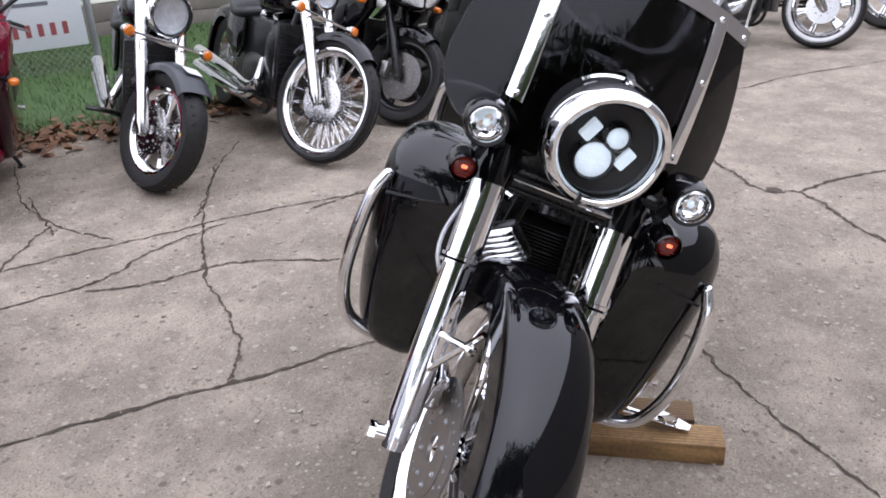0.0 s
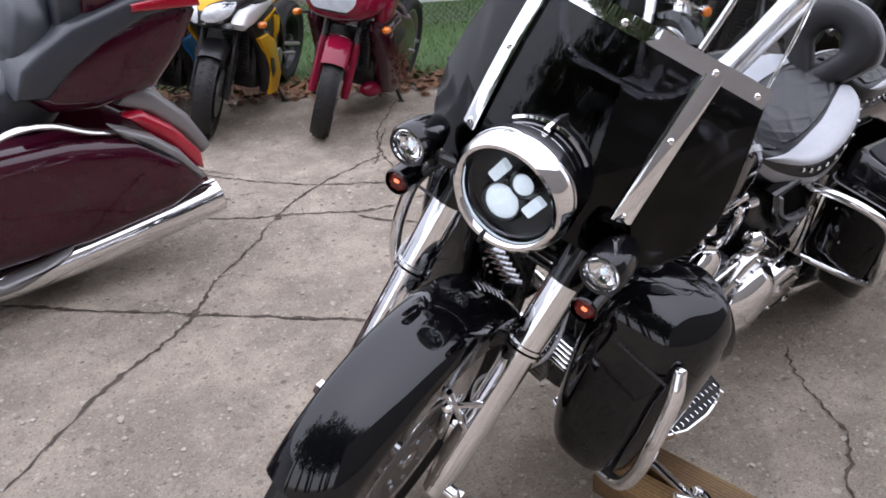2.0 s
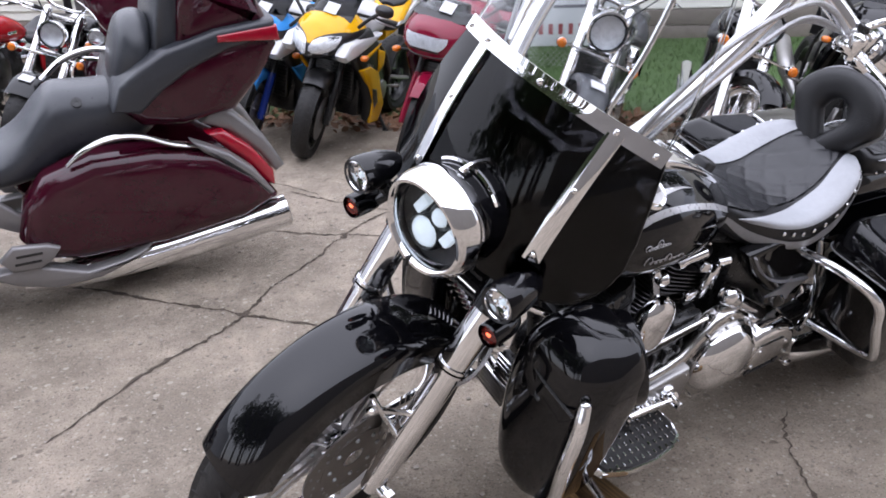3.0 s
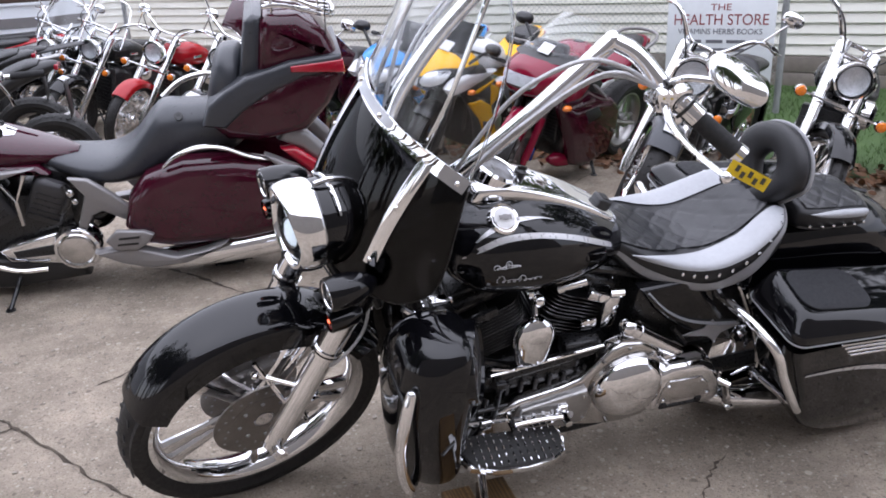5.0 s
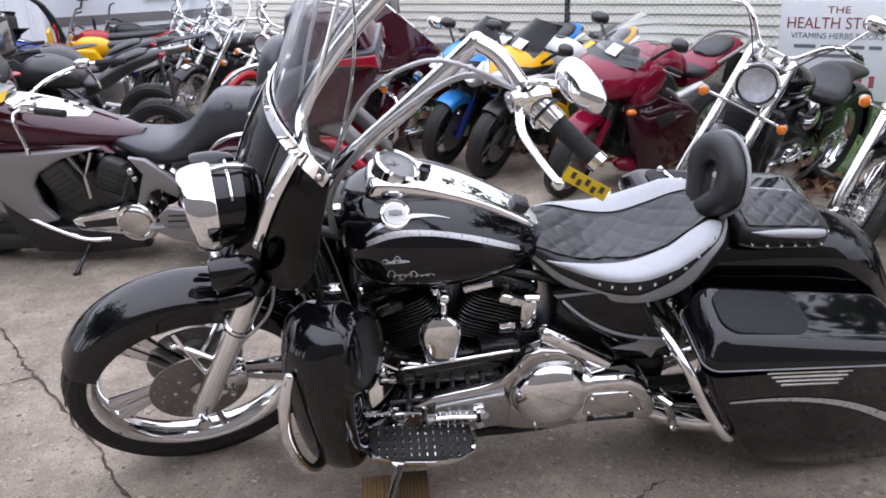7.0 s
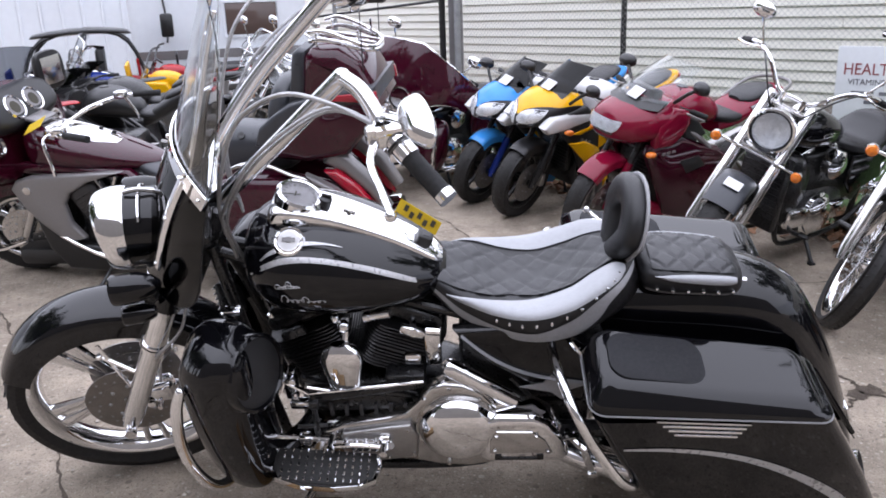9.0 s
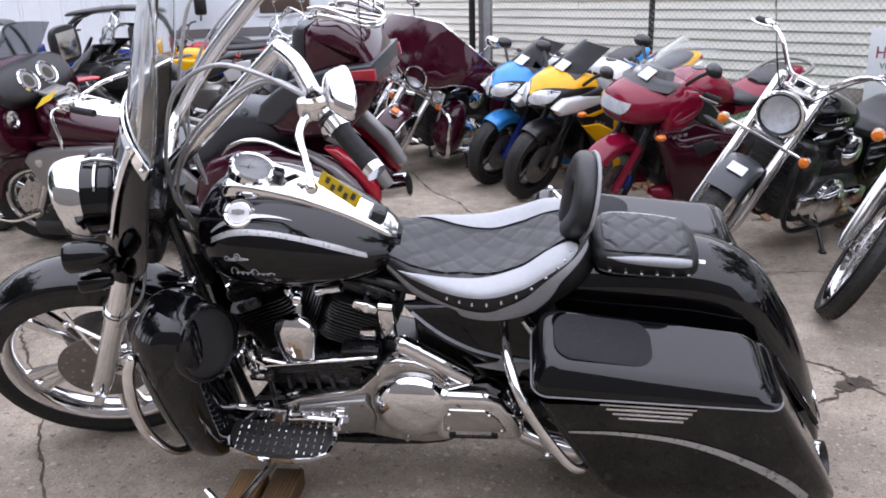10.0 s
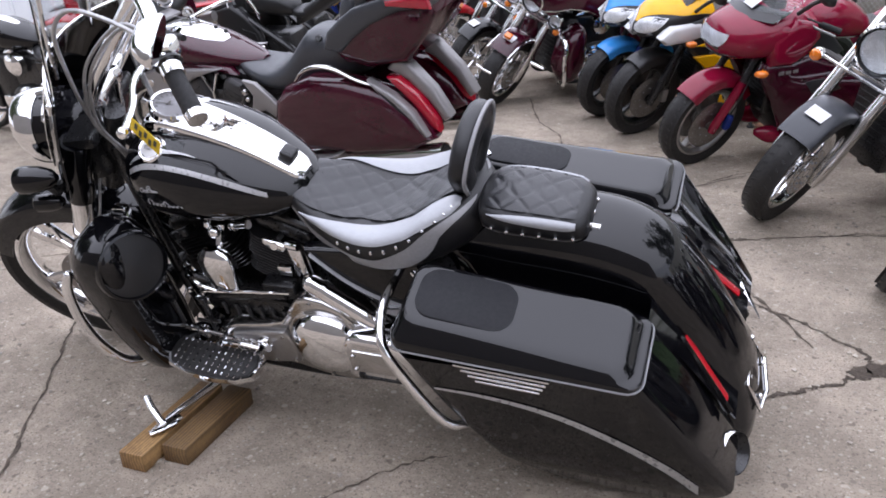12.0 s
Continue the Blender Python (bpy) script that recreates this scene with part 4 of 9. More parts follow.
for s in (-1, 1):
    def q(x, y, z):
        return (x, y * s, z)
    part("riser", moved(joined(rod(q(0.39, 0.055, 1.08), q(0.42, 0.06, 1.17), 0.022, 14), box(0.425, 0.06 * s, 1.18, 0.05, 0.05, 0.05, 0.012)), FRONT), CHROME, bike)
    low = tube([q(0.425, 0.0, 1.185), q(0.43, 0.09, 1.19), q(0.47, 0.15, 1.235), q(0.60, 0.197, 1.370), q(0.812, 0.214, 1.568)], 0.0215, 18, 6)
    high = tube([q(0.812, 0.214, 1.568), q(0.85, 0.265, 1.552), q(0.885, 0.34, 1.505), q(0.94, 0.43, 1.455)], 0.0205, 18, 6)
    bar = part("handlebar", moved(joined(low, high, ball(q(0.812, 0.214, 1.568), 0.0222, 16)), FRONT), CHROME, bike)
    part("grip", moved(joined(rod(q(0.93, 0.415, 1.463), q(0.985, 0.50, 1.418), 0.0225, 18)), FRONT), GRIP, bar)
    part("grip_end", moved(joined(rod(q(0.985, 0.50, 1.418), q(0.995, 0.515, 1.41), 0.024, 18)), FRONT), CHROME, bar)
    ctl = joined(box(0.895, 0.355 * s, 1.497, 0.075, 0.06, 0.055, 0.014), rod(q(0.905, 0.375, 1.485), q(0.93, 0.415, 1.463), 0.027, 18), box(0.865, 0.36 * s, 1.50, 0.05, 0.035, 0.045, 0.012), box(0.90, 0.375 * s, 1.455, 0.03, 0.05, 0.03, 0.008))
    part("switch_housing", moved(ctl, FRONT), CHROME, bar)
    part("lever", moved(joined(tube([q(0.865, 0.36, 1.49), q(0.84, 0.43, 1.475), q(0.85, 0.50, 1.455), q(0.858, 0.575, 1.452)], [0.012, 0.010, 0.008, 0.008], 10, flat=0.6), ball(q(0.858, 0.588, 1.451), 0.014, 12)), FRONT), CHROME, bar)
    for u in (0.15, 0.62):
        a0, b0 = Vector(q(0.872, 0.325, 1.517)), Vector(q(0.935, 0.42, 1.46))
        c0 = a0.lerp(b0, u)
        part("clamp_band", moved(rod(c0, c0 + (b0 - a0).normalized() * 0.007, 0.0335, 20), FRONT), SATIN, bar)
    part("switch_button", moved(box(0.875, 0.352 * s, 1.528, 0.018, 0.024, 0.012, 0.003), FRONT), SATIN, bar)
    part("lever_perch", moved(joined(box(0.862, 0.345 * s, 1.487, 0.045, 0.05, 0.03, 0.01), rod(q(0.862, 0.36, 1.465), q(0.862, 0.36, 1.51), 0.009, 10)), FRONT), CHROME, bar)
    part("mirror", moved(moved(body([(-0.034, 0, 0, 0.02, 0.012, 2.2), (-0.028, 0, 0, 0.05, 0.026, 2.2), (0, 0, 0, 0.076, 0.034, 2.3), (0.012, 0, 0, 0.08, 0.036, 2.4), (0.018, 0, 0, 0.076, 0.033, 2.4)], 26, 3), mirror_pose(s)), FRONT), CHROME, bar)
    part("mirror_stem", moved(tube([q(0.875, 0.345, 1.515), q(0.885, 0.38, 1.555), q(0.925, 0.44, 1.575)], 0.008, 10), FRONT), CHROME, bar)
    for k in range(3):
        d = 0.012 * k
        part("braided_cable", moved(tube([q(0.875, 0.335, 1.50), q(0.77, 0.31, 1.565), q(0.67, 0.285, 1.587), q(0.565, 0.24, 1.51), q(0.50, 0.20, 1.37), q(0.455, 0.165, 1.2), q(0.46, 0.13, 1.0)] if k == 0 else [q(0.88, 0.33, 1.50), q(0.765, 0.255 + d * 0.4, 1.50 + d), q(0.62 - d, 0.225 + d * 0.3, 1.395 + d * 0.6), q(0.52 - d, 0.185 + d * 0.3, 1.265), q(0.475 - d, 0.16, 1.14), q(0.475, 0.12 - d * 0.5, 0.99 - d)], 0.0055 if k == 0 else 0.0046, 8, 6), FRONT), WIRE, bar)

# hanging yellow price tag on the clutch lever
tag_ob = part("price_tag", moved(moved(joined(box(0, 0, 0, 0.098, 0.0015, 0.031)), Matrix.Translation((0.914, -0.60, 1.447)) @ Matrix.Rotation(radians(-38), 4, "Z") @ Matrix.Rotation(radians(20), 4, "Y") @ Matrix.Rotation(radians(-25), 4, "X")), FRONT), TAG, bike, "yellow paper price tag hanging from the lever")
part("tag_writing", moved(moved(joined(*[box(-0.03 + 0.016 * k, -0.0016, 0.004 * (-1) ** k, 0.009, 0.0012, 0.014) for k in range(5)]), Matrix.Translation((0.914, -0.60, 1.447)) @ Matrix.Rotation(radians(-38), 4, "Z") @ Matrix.Rotation(radians(20), 4, "Y") @ Matrix.Rotation(radians(-25), 4, "X")), FRONT), INK, tag_ob)

# fuel tank with two silver sweeps
TANK = [(0.505, 0, 0.975, 0.10, 0.07, 2.2), (0.53, 0, 0.97, 0.155, 0.10, 2.3), (0.60, 0, 0.962, 0.195, 0.132, 2.5), (0.72, 0, 0.955, 0.206, 0.137, 2.6), (0.85, 0, 0.935, 0.186, 0.118, 2.5), (0.96, 0, 0.91, 0.145, 0.085, 2.4), (1.03, 0, 0.895, 0.10, 0.055, 2.2), (1.06, 0, 0.89, 0.06, 0.03, 2.0)]
tank = part("fuel_tank", body(TANK, 44, 6), BLACK, bike)


def stripe(stations, line, parent, mat, lift=0.0025, name="silver_stripe", axis="x", steps=8):
    """A thin band on a body: (station, angle, half height in degrees)."""
    rows = smoothed(line, steps)
    pts = [[on_body(stations, r[0], r[1] + u * r[2], lift, axis) for u in (-1, -0.33, 0.33, 1)] for r in rows]
    return part(name, grid(pts, 0.0), mat, parent)


for s in (-1, 1):
    def ang(a):
        return a if s > 0 else 180 - a
    stripe(TANK, [(0.535, ang(12), 0.5), (0.57, ang(24), 3), (0.63, ang(35), 3.6), (0.72, ang(38), 3.2), (0.82, ang(36), 3.4), (0.92, ang(30), 4.4), (1.0, ang(20), 4.5)], tank, SILVER)
    stripe(TANK, [(0.555, ang(28), 0.4), (0.60, ang(44), 2.6), (0.67, ang(54), 2.8), (0.74, ang(57), 1.2), (0.79, ang(56), 0.3)], tank, SILVER)
    # scripted maker's mark as plain strokes
    for z0, x0, ln in ((4, 0.612, 0.06), (-7, 0.622, 0.115)):
        curl = []
        for k in range(73):
            t = k / 72
            f = 2 * math.pi * 8 * t
            tall = (9.0 if t < 0.14 else 6.5 if 0.45 < t < 0.6 else 2.6) * (0.8 + 0.3 * math.sin(7 * t + z0))
            curl.append(on_body(TANK, x0 + ln * t - 0.006 * math.sin(f), ang(z0 + 3 * t + tall * (0.5 - 0.5 * math.cos(f))), 0.0032))
        part("script_mark", tube(curl, 0.0011, 4, 2), SILVER, tank)
    cap_m = Matrix.Translation(on_body(TANK, 0.648, ang(57), -0.002)) @ Matrix.Rotation(radians(-30 * s), 4, "X") @ Matrix.Rotation(radians(6), 4, "Y")
    cap = part("fuel_cap", moved(lathe([(0.043, -0.006), (0.043, 0.005), (0.038, 0.011), (0.033, 0.009), (0.03, 0.012), (0.0, 0.014)], 32, "z"), cap_m), CHROME, tank)
    part("cap_face", moved(lathe([(0.029, 0.0125), (0.0, 0.0165)], 28, "z"), cap_m), WHITE if s < 0 else CHROME, cap)
    part("cap_mark", moved(joined(box(0, 0, 0.0172, 0.034, 0.012, 0.001), box(0, 0, 0.0175, 0.012, 0.016, 0.001)), cap_m), GREYPANEL, cap)

# chrome dash along the tank with its speedometer
CON = [(0.575, 0, 1.075, 0.05, 0.035, 4), (0.60, 0, 1.095, 0.07, 0.042, 5), (0.68, 0, 1.088, 0.073, 0.044, 6), (0.80, 0, 1.05, 0.066, 0.042, 6), (0.92, 0, 0.995, 0.057, 0.038, 6), (1.02, 0, 0.94, 0.049, 0.029, 5), (1.05, 0, 0.925, 0.03, 0.018, 2.6)]
dash = part("chrome_dash", body(CON, 32, 5), CHROME, bike)
sp_m = Matrix.Translation((0.662, 0, 1.135)) @ Matrix.Rotation(radians(24), 4, "Y")
speedo = part("speedometer", moved(lathe([(0.062, -0.035), (0.066, 0.0), (0.066, 0.014), (0.06, 0.021), (0.054, 0.018), (0.053, 0.008)], 40, "z"), sp_m), CHROME, dash)
part("dial", moved(lathe([(0.053, 0.009), (0.0, 0.0095)], 36, "z"), sp_m), GREYPANEL, speedo)
part("dial_marks", moved(joined(*[moved(box(0.043, 0, 0.0105, 0.008, 0.0025, 0.001), Matrix.Rotation(radians(-40 + 20 * k), 4, "Z")) for k in range(14)], *[box(-0.012, 0, 0.0105, 0.004, 0.024, 0.001)]), sp_m), INK, speedo)
part("needle", moved(moved(box(0.018, 0, 0.0125, 0.04, 0.0025, 0.001), Matrix.Rotation(radians(200), 4, "Z")), sp_m), INK, speedo)
part("dial_glass", moved(lathe([(0.053, 0.016), (0.0, 0.019)], 32, "z"), sp_m), LENSGLASS, speedo).visible_shadow = False
part("dash_badge", moved(joined(box(0, 0, 0, 0.035, 0.022, 0.006, 0.002), box(0, 0, 0.003, 0.012, 0.034, 0.005, 0.002)), Matrix.Translation((0.80, 0, 1.096)) @ Matrix.Rotation(radians(22), 4, "Y")), POLISHED, dash)
part("ignition_switch", moved(joined(lathe([(0.017, -0.01), (0.017, 0.008), (0.012, 0.012), (0.0, 0.013)], 20, "z"), box(0, 0, 0.016, 0.028, 0.006, 0.012, 0.002)), Matrix.Translation((0.735, 0, 1.125)) @ Matrix.Rotation(radians(18), 4, "Y")), SATIN, dash)
part("dash_screw", moved(lathe([(0.007, 0), (0.006, 0.004), (0, 0.005)], 12, "z"), Matrix.Translation((0.70, -0.072, 1.085)) @ Matrix.Rotation(radians(80), 4, "X")), SATIN, dash)
part("alarm_box", moved(joined(box(0, 0, 0, 0.045, 0.05, 0.045, 0.008, 3), box(0.001, -0.004, 0.0228, 0.02, 0.022, 0.002)), Matrix.Translation((0.998, 0.004, 0.985)) @ Matrix.Rotation(radians(24), 4, "Y")), PLASTIC, bike, "small dark box at the dash end")

# solo seat: black shell, quilted centre, pale side panels, studded skirt
SEAT = [(0.99, 0, 0.895, 0.05, 0.035, 2.4), (1.02, 0, 0.878, 0.092, 0.048, 2.5), (1.10, 0, 0.838, 0.14, 0.058, 2.9), (1.20, 0, 0.808, 0.18, 0.058, 3.2), (1.31, 0, 0.80, 0.2, 0.062, 3.4), (1.41, 0, 0.82, 0.198, 0.072, 3.4), (1.48, 0, 0.85, 0.18, 0.083, 3.1), (1.54, 0, 0.868, 0.15, 0.085, 2.5), (1.59, 0, 0.872, 0.10, 0.07, 2.2), (1.62, 0, 0.875, 0.05, 0.04, 2.0)]


def dished(piece):
    """The seat's sides stand higher than its middle."""
    xs, mid = [r[0] for r in SEAT], [r[2] for r in SEAT]
    out = []
    for p in piece[0]:
        p = vec(p)
        rise = min(1.0, max(0.0, (p.z - float(np.interp(p.x, xs, mid)) + 0.02) / 0.05))
        hollow = math.exp(-((p.x - 1.30) / 0.17) ** 2)
        out.append(p + Vector((0, 0, rise * (0.85 * p.y * p.y - 0.018 * hollow))))
    return out, piece[1]


seat = part("seat", dished(body(SEAT, 48, 6)), LEATHER, bike)


def quilt(stations, s0, s1, a0, a1, pitch, lift, parent, mat, ns=64, na=40, depth=0.006):
    """A padded sheet with sewn diamonds."""
    pts = []
    for i in range(ns + 1):
        s = s0 + (s1 - s0) * i / ns
        line = []
        for j in range(na + 1):
            a = a0(s) + (a1(s) - a0(s)) * j / na
            p = on_body(stations, s, a, 0)
            u, v = (s / pitch), (p.y / pitch)
            d = 1 - min(1, (0.5 - max(abs((u + v) % 1 - 0.5), abs((u - v) % 1 - 0.5))) / 0.16)
            line.append(on_body(stations, s, a, lift - depth * max(0, d) ** 1.5))
        pts.append(line)
    sheet = grid(pts)
    return part("quilted_panel", dished(sheet) if stations is SEAT else sheet, mat, parent, sharp=80)


quilt(SEAT, 1.01, 1.525, lambda s: 32 + 42 * min(1, max(0, s - 1.02) / 0.22), lambda s: 148 - 42 * min(1, max(0, s - 1.02) / 0.22), 0.078, 0.0055, seat, QUILT, depth=0.0045)
for s in (-1, 1):
    def ang(a):
        return a if s > 0 else 180 - a
    pts = []
    for row in smoothed([(1.06, 10, 0.5), (1.12, 23, 10), (1.20, 36, 20), (1.31, 43, 25), (1.41, 45, 25), (1.48, 47, 24), (1.53, 49, 18), (1.555, 52, 6)], 6):
        pts.append([on_body(SEAT, row[0], ang(row[1] + row[2] * u), 0.004 + 0.005 * (1 - u * u)) for u in np.linspace(-1, 1, 11)])
    part("side_panel", dished(grid(pts)), VINYL, seat, "pale silver vinyl side panel")
    pts = []
    for row in smoothed([(1.02, 2, 4), (1.08, -6, 7), (1.20, -9, 9), (1.33, -9, 9), (1.43, -3, 9), (1.505, 11, 9), (1.55, 27, 9), (1.575, 45, 8), (1.585, 58, 6)], 6):
        pts.append([on_body(SEAT, row[0], ang(row[1] + row[2] * u), 0.0035) for u in np.linspace(-1, 1, 5)])
    part("seat_skirt", dished(grid(pts)), GREYTRIM, seat, "grey leather skirt strip")
    for k, row in enumerate(smoothed([(1.20, 11, 0), (1.27, 10, 0), (1.35, 11, 0), (1.43, 17, 0), (1.50, 31, 0), (1.535, 50, 0)], 2)):
        part("stud", dished(ball(on_body(SEAT, row[0], ang(row[1] - 4), 0.004), 0.006, 10)), CHROME, seat)
part("seat_lever", joined(rod((1.54, 0.19, 0.885), (1.50, 0.23, 0.91), 0.007, 8), ball((1.49, 0.235, 0.915), 0.011, 10)), CHROME, bike)

# rider backrest: an oval padded ring
BR = Matrix.Translation((1.552, 0.02, 1.002)) @ Matrix.Rotation(radians(1), 4, "Z") @ Matrix.Rotation(radians(13), 4, "Y") @ Matrix.Diagonal((0.85, 1.05, 1.05, 1))


def tear(a, w, up, down, shift=0.0):
    """A drop outline: round above, drawn out to a point below."""
    y, z = math.cos(a), math.sin(a)
    return w * y * (1.0 if z > 0 else max(0.0, 1 + z) ** 0.5 * (1 + 0.28 * z)), shift + (up if z > 0 else down) * z


rings = []
for a in np.linspace(0, 2 * math.pi, 40, endpoint=False):
    oy, oz = tear(a, 0.138, 0.118, 0.185, 0.03)
    iy, iz = tear(a, 0.036, 0.046, 0.062, 0.02)
    line = []
    for b in np.linspace(0, 2 * math.pi, 16, endpoint=False):
        u = 0.5 + 0.5 * math.copysign(abs(math.cos(b)) ** 0.8, math.cos(b))
        line.append((0.036 * math.copysign(abs(math.sin(b)) ** 0.8, math.sin(b)), iy + (oy - iy) * u, iz + (oz - iz) * u))
    rings.append(line)
ring_faces = [((i * 16 + k), (i * 16 + (k + 1) % 16), (((i + 1) % 40) * 16 + (k + 1) % 16), (((i + 1) % 40) * 16 + k)) for i in range(40) for k in range(16)]
rest = part("rider_backrest", moved(([Vector(p) for line in rings for p in line], ring_faces), BR), LEATHER, bike, "black leather oval backrest with an open centre", sharp=60)
edge = [(0.026, *tear(a, 0.136, 0.116, 0.18, 0.03)) for a in np.linspace(-1.4, math.pi + 1.4, 34)]
part("piping", moved(tube(edge, 0.0065, 8, 2), BR), GREYTRIM, rest, "pale grey piping")
part("backrest_post", joined(rod((1.545, 0.01, 0.80), (1.535, 0.012, 0.88), 0.016, 10)), CHROME, rest)
part("post_cover", moved(body([(-0.16, 0, 0, 0.026, 0.024, 2.2), (-0.13, 0, 0, 0.034, 0.03, 2.4), (-0.09, 0, 0, 0.034, 0.034, 2.4)], 18, 3, "z"), BR), LEATHER, rest)

# pillion pad
PIL = [(1.595, -0.03, 0.915, 0.05, 0.03, 2.6), (1.61, -0.03, 0.915, 0.09, 0.04, 3.2), (1.66, -0.03, 0.913, 0.107, 0.043, 3.4), (1.76, -0.03, 0.905, 0.107, 0.043, 3.4), (1.84, -0.03, 0.895, 0.1, 0.041, 3.4), (1.875, -0.03, 0.888, 0.08, 0.033, 3.0), (1.885, -0.03, 0.885, 0.045, 0.02, 2.4)]
pad = part("pillion_pad", body(PIL, 44, 5), LEATHER, bike)
quilt(PIL, 1.625, 1.855, lambda s: 48, lambda s: 132, 0.074, 0.0055, pad, QUILT, 40, 40, 0.0045)
for s in (-1, 1):
    def ang(a):
        return a if s > 0 else 180 - a
    pts = []
    for row in smoothed([(1.63, 22, 0.5), (1.68, 22, 11), (1.76, 22, 16), (1.83, 22, 16), (1.857, 22, 12)], 5):
        pts.append([on_body(PIL, row[0], ang(row[1] + row[2] * u), 0.003 + 0.004 * (1 - u * u)) for u in np.linspace(-1, 1, 9)])
    part("pad_side_panel", grid(pts), VINYL, pad, "pale silver vinyl side panel")
    pts = [[on_body(PIL, x, ang(a), 0.003) for a in np.linspace(-42, -14, 5)] for x in np.linspace(1.612, 1.868, 16)]
    part("pad_skirt", grid(pts), GREYTRIM, pad)
    for k in range(6):
        part("pad_stud", ball(on_body(PIL, 1.64 + 0.042 * k, ang(-9), 0.003), 0.0058, 10), CHROME, pad)
for k in range(3):
    part("pad_stud", ball((1.884, -0.075 + 0.05 * k, 0.885), 0.006, 10), CHROME, pad)
part("pad_bolt", joined(rod((1.875, -0.06, 0.866), (1.905, -0.06, 0.862), 0.012, 12)), CHROME, pad)

# rear fender, stretched between the bags
fend = []
for row in smoothed([(1.40, 0.845, 0.10, 0.16), (1.60, 0.878, 0.122, 0.18), (1.80, 0.885, 0.13, 0.22), (1.95, 0.865, 0.134, 0.26), (2.07, 0.80, 0.138, 0.27), (2.15, 0.69, 0.142, 0.26), (2.22, 0.56, 0.152, 0.24), (2.278, 0.43, 0.17, 0.19), (2.312, 0.33, 0.19, 0.13), (2.327, 0.265, 0.197, 0.09), (2.327, 0.22, 0.19, 0.06)], 6):
    fend.append(row)
pts = []
for i, row in enumerate(fend):
    a, b = fend[max(i - 1, 0)], fend[min(i + 1, len(fend) - 1)]
    tx, tz = b[0] - a[0], b[1] - a[1]
    ln = math.hypot(tx, tz)
    nx, nz = -tz / ln, tx / ln
    line = []
    for u in np.linspace(-1, 1, 25):
        au = abs(u)
        turn = min(1.0, au / 0.8) * math.pi / 2
        y, off = row[2] * math.sin(turn) ** 0.9, -min(0.10, row[3] * 0.6) * (1 - math.cos(turn))
        if au > 0.8:
            off -= (row[3] - 0.06) * (au - 0.8) / 0.2
        line.append(Vector((row[0] + nx * off, math.copysign(y, u), row[1] + nz * off)))
    pts.append(line)
rear = part("rear_fender", grid(pts, 0.005), BLACK, bike, sharp=50)
for s in (-1, 1):
    def slope(k, y, lift=0.0):
        return Vector((2.129 + 0.116 * k + 0.83 * lift, y * s, 0.590 - 0.172 * k + 0.56 * lift))
    part("fender_filler", grid([[slope(k, y) for y in np.linspace(0.11, 0.222, 5)] for k in np.linspace(-0.7, 1.25, 9)], 0.004), BLACK, rear)
    strip = [[slope(k, 0.146 + 0.05 * k + u * 0.0135, 0.006 - 0.002 * abs(u)) for u in (-1, -0.5, 0, 0.5, 1)] for k in np.linspace(0, 1, 7)]
    part("strip_rib", tube([slope(k, 0.146 + 0.05 * k + 0.022, 0.002) for k in np.linspace(-0.1, 1.1, 5)], 0.0085, 8, 2), BLACK, rear)
    part("red_light_strip", grid(strip, 0.003), LED_RED, rear, "lit red light strip")
plate_m = Matrix.Translation((2.312, -0.008, 0.30)) @ Matrix.Rotation(radians(67), 4, "Y")
outl = [(-0.066, -0.088), (-0.085, 0.0), (-0.066, 0.088), (0.035, 0.098), (0.075, 0.0), (0.035, -0.098)]
frame_line = [(x, y, 0.012) for x, y in outl]
part("plate_frame", moved(tube(frame_line, 0.006, 8, 1, closed=True, smooth=False), plate_m), CHROME, rear)
part("plate_recess", moved((lambda o: ([Vector((x, y, 0.01)) for x, y in o], [tuple(range(len(o)))]))(outl), plate_m), BLACK, rear)
for k in range(6):
    part("plate_light", moved(box(-0.055, -0.05 + 0.02 * k, 0.014, 0.008, 0.012, 0.006, 0.002), plate_m), REFLECTOR, rear)
for s in (-1, 1):
    part("plate_bolt", moved(ball((0.02, 0.06 * s, 0.014), 0.008, 10), plate_m), CHROME, rear)


# stretched saddlebags
def slashed(piece):
    """Cut on a slant, so that the outer side is shorter."""
    return [vec(p) - Vector(((abs(p[1]) - 0.285) * 0.35 + (p[2] - 0.308) * 0.45, 0, 0)) if p[0] > 2.21 else vec(p) for p in piece[0]], piece[1]


def bag_section(z):
    xf = float(np.interp(z, [0.19, 0.23, 0.30, 0.42, 0.55, 0.72], [1.98, 1.74, 1.645, 1.575, 1.51, 1.435]))
    xr = float(np.interp(z, [0.19, 0.23, 0.30, 0.42, 0.55, 0.72], [2.10, 2.245, 2.285, 2.225, 2.15, 2.05]))
    yo = float(np.interp(z, [0.19, 0.30, 0.5, 0.72], [0.395, 0.417, 0.432, 0.436]))
    yi = float(np.interp(z, [0.19, 0.30, 0.5, 0.72], [0.20, 0.195, 0.20, 0.205]))
    return xf, xr, yo, yi


def rounded_rect(x0, x1, y0, y1, r, n=6):
    pts = []
    for cx, cy, a0 in ((x1 - r, y1 - r, 0), (x0 + r, y1 - r, 90), (x0 + r, y0 + r, 180), (x1 - r, y0 + r, 270)):
        for k in range(n):
            a = radians(a0 + 90 * k / (n - 1))
            pts.append((cx + r * math.cos(a), cy + r * math.sin(a)))
    return pts


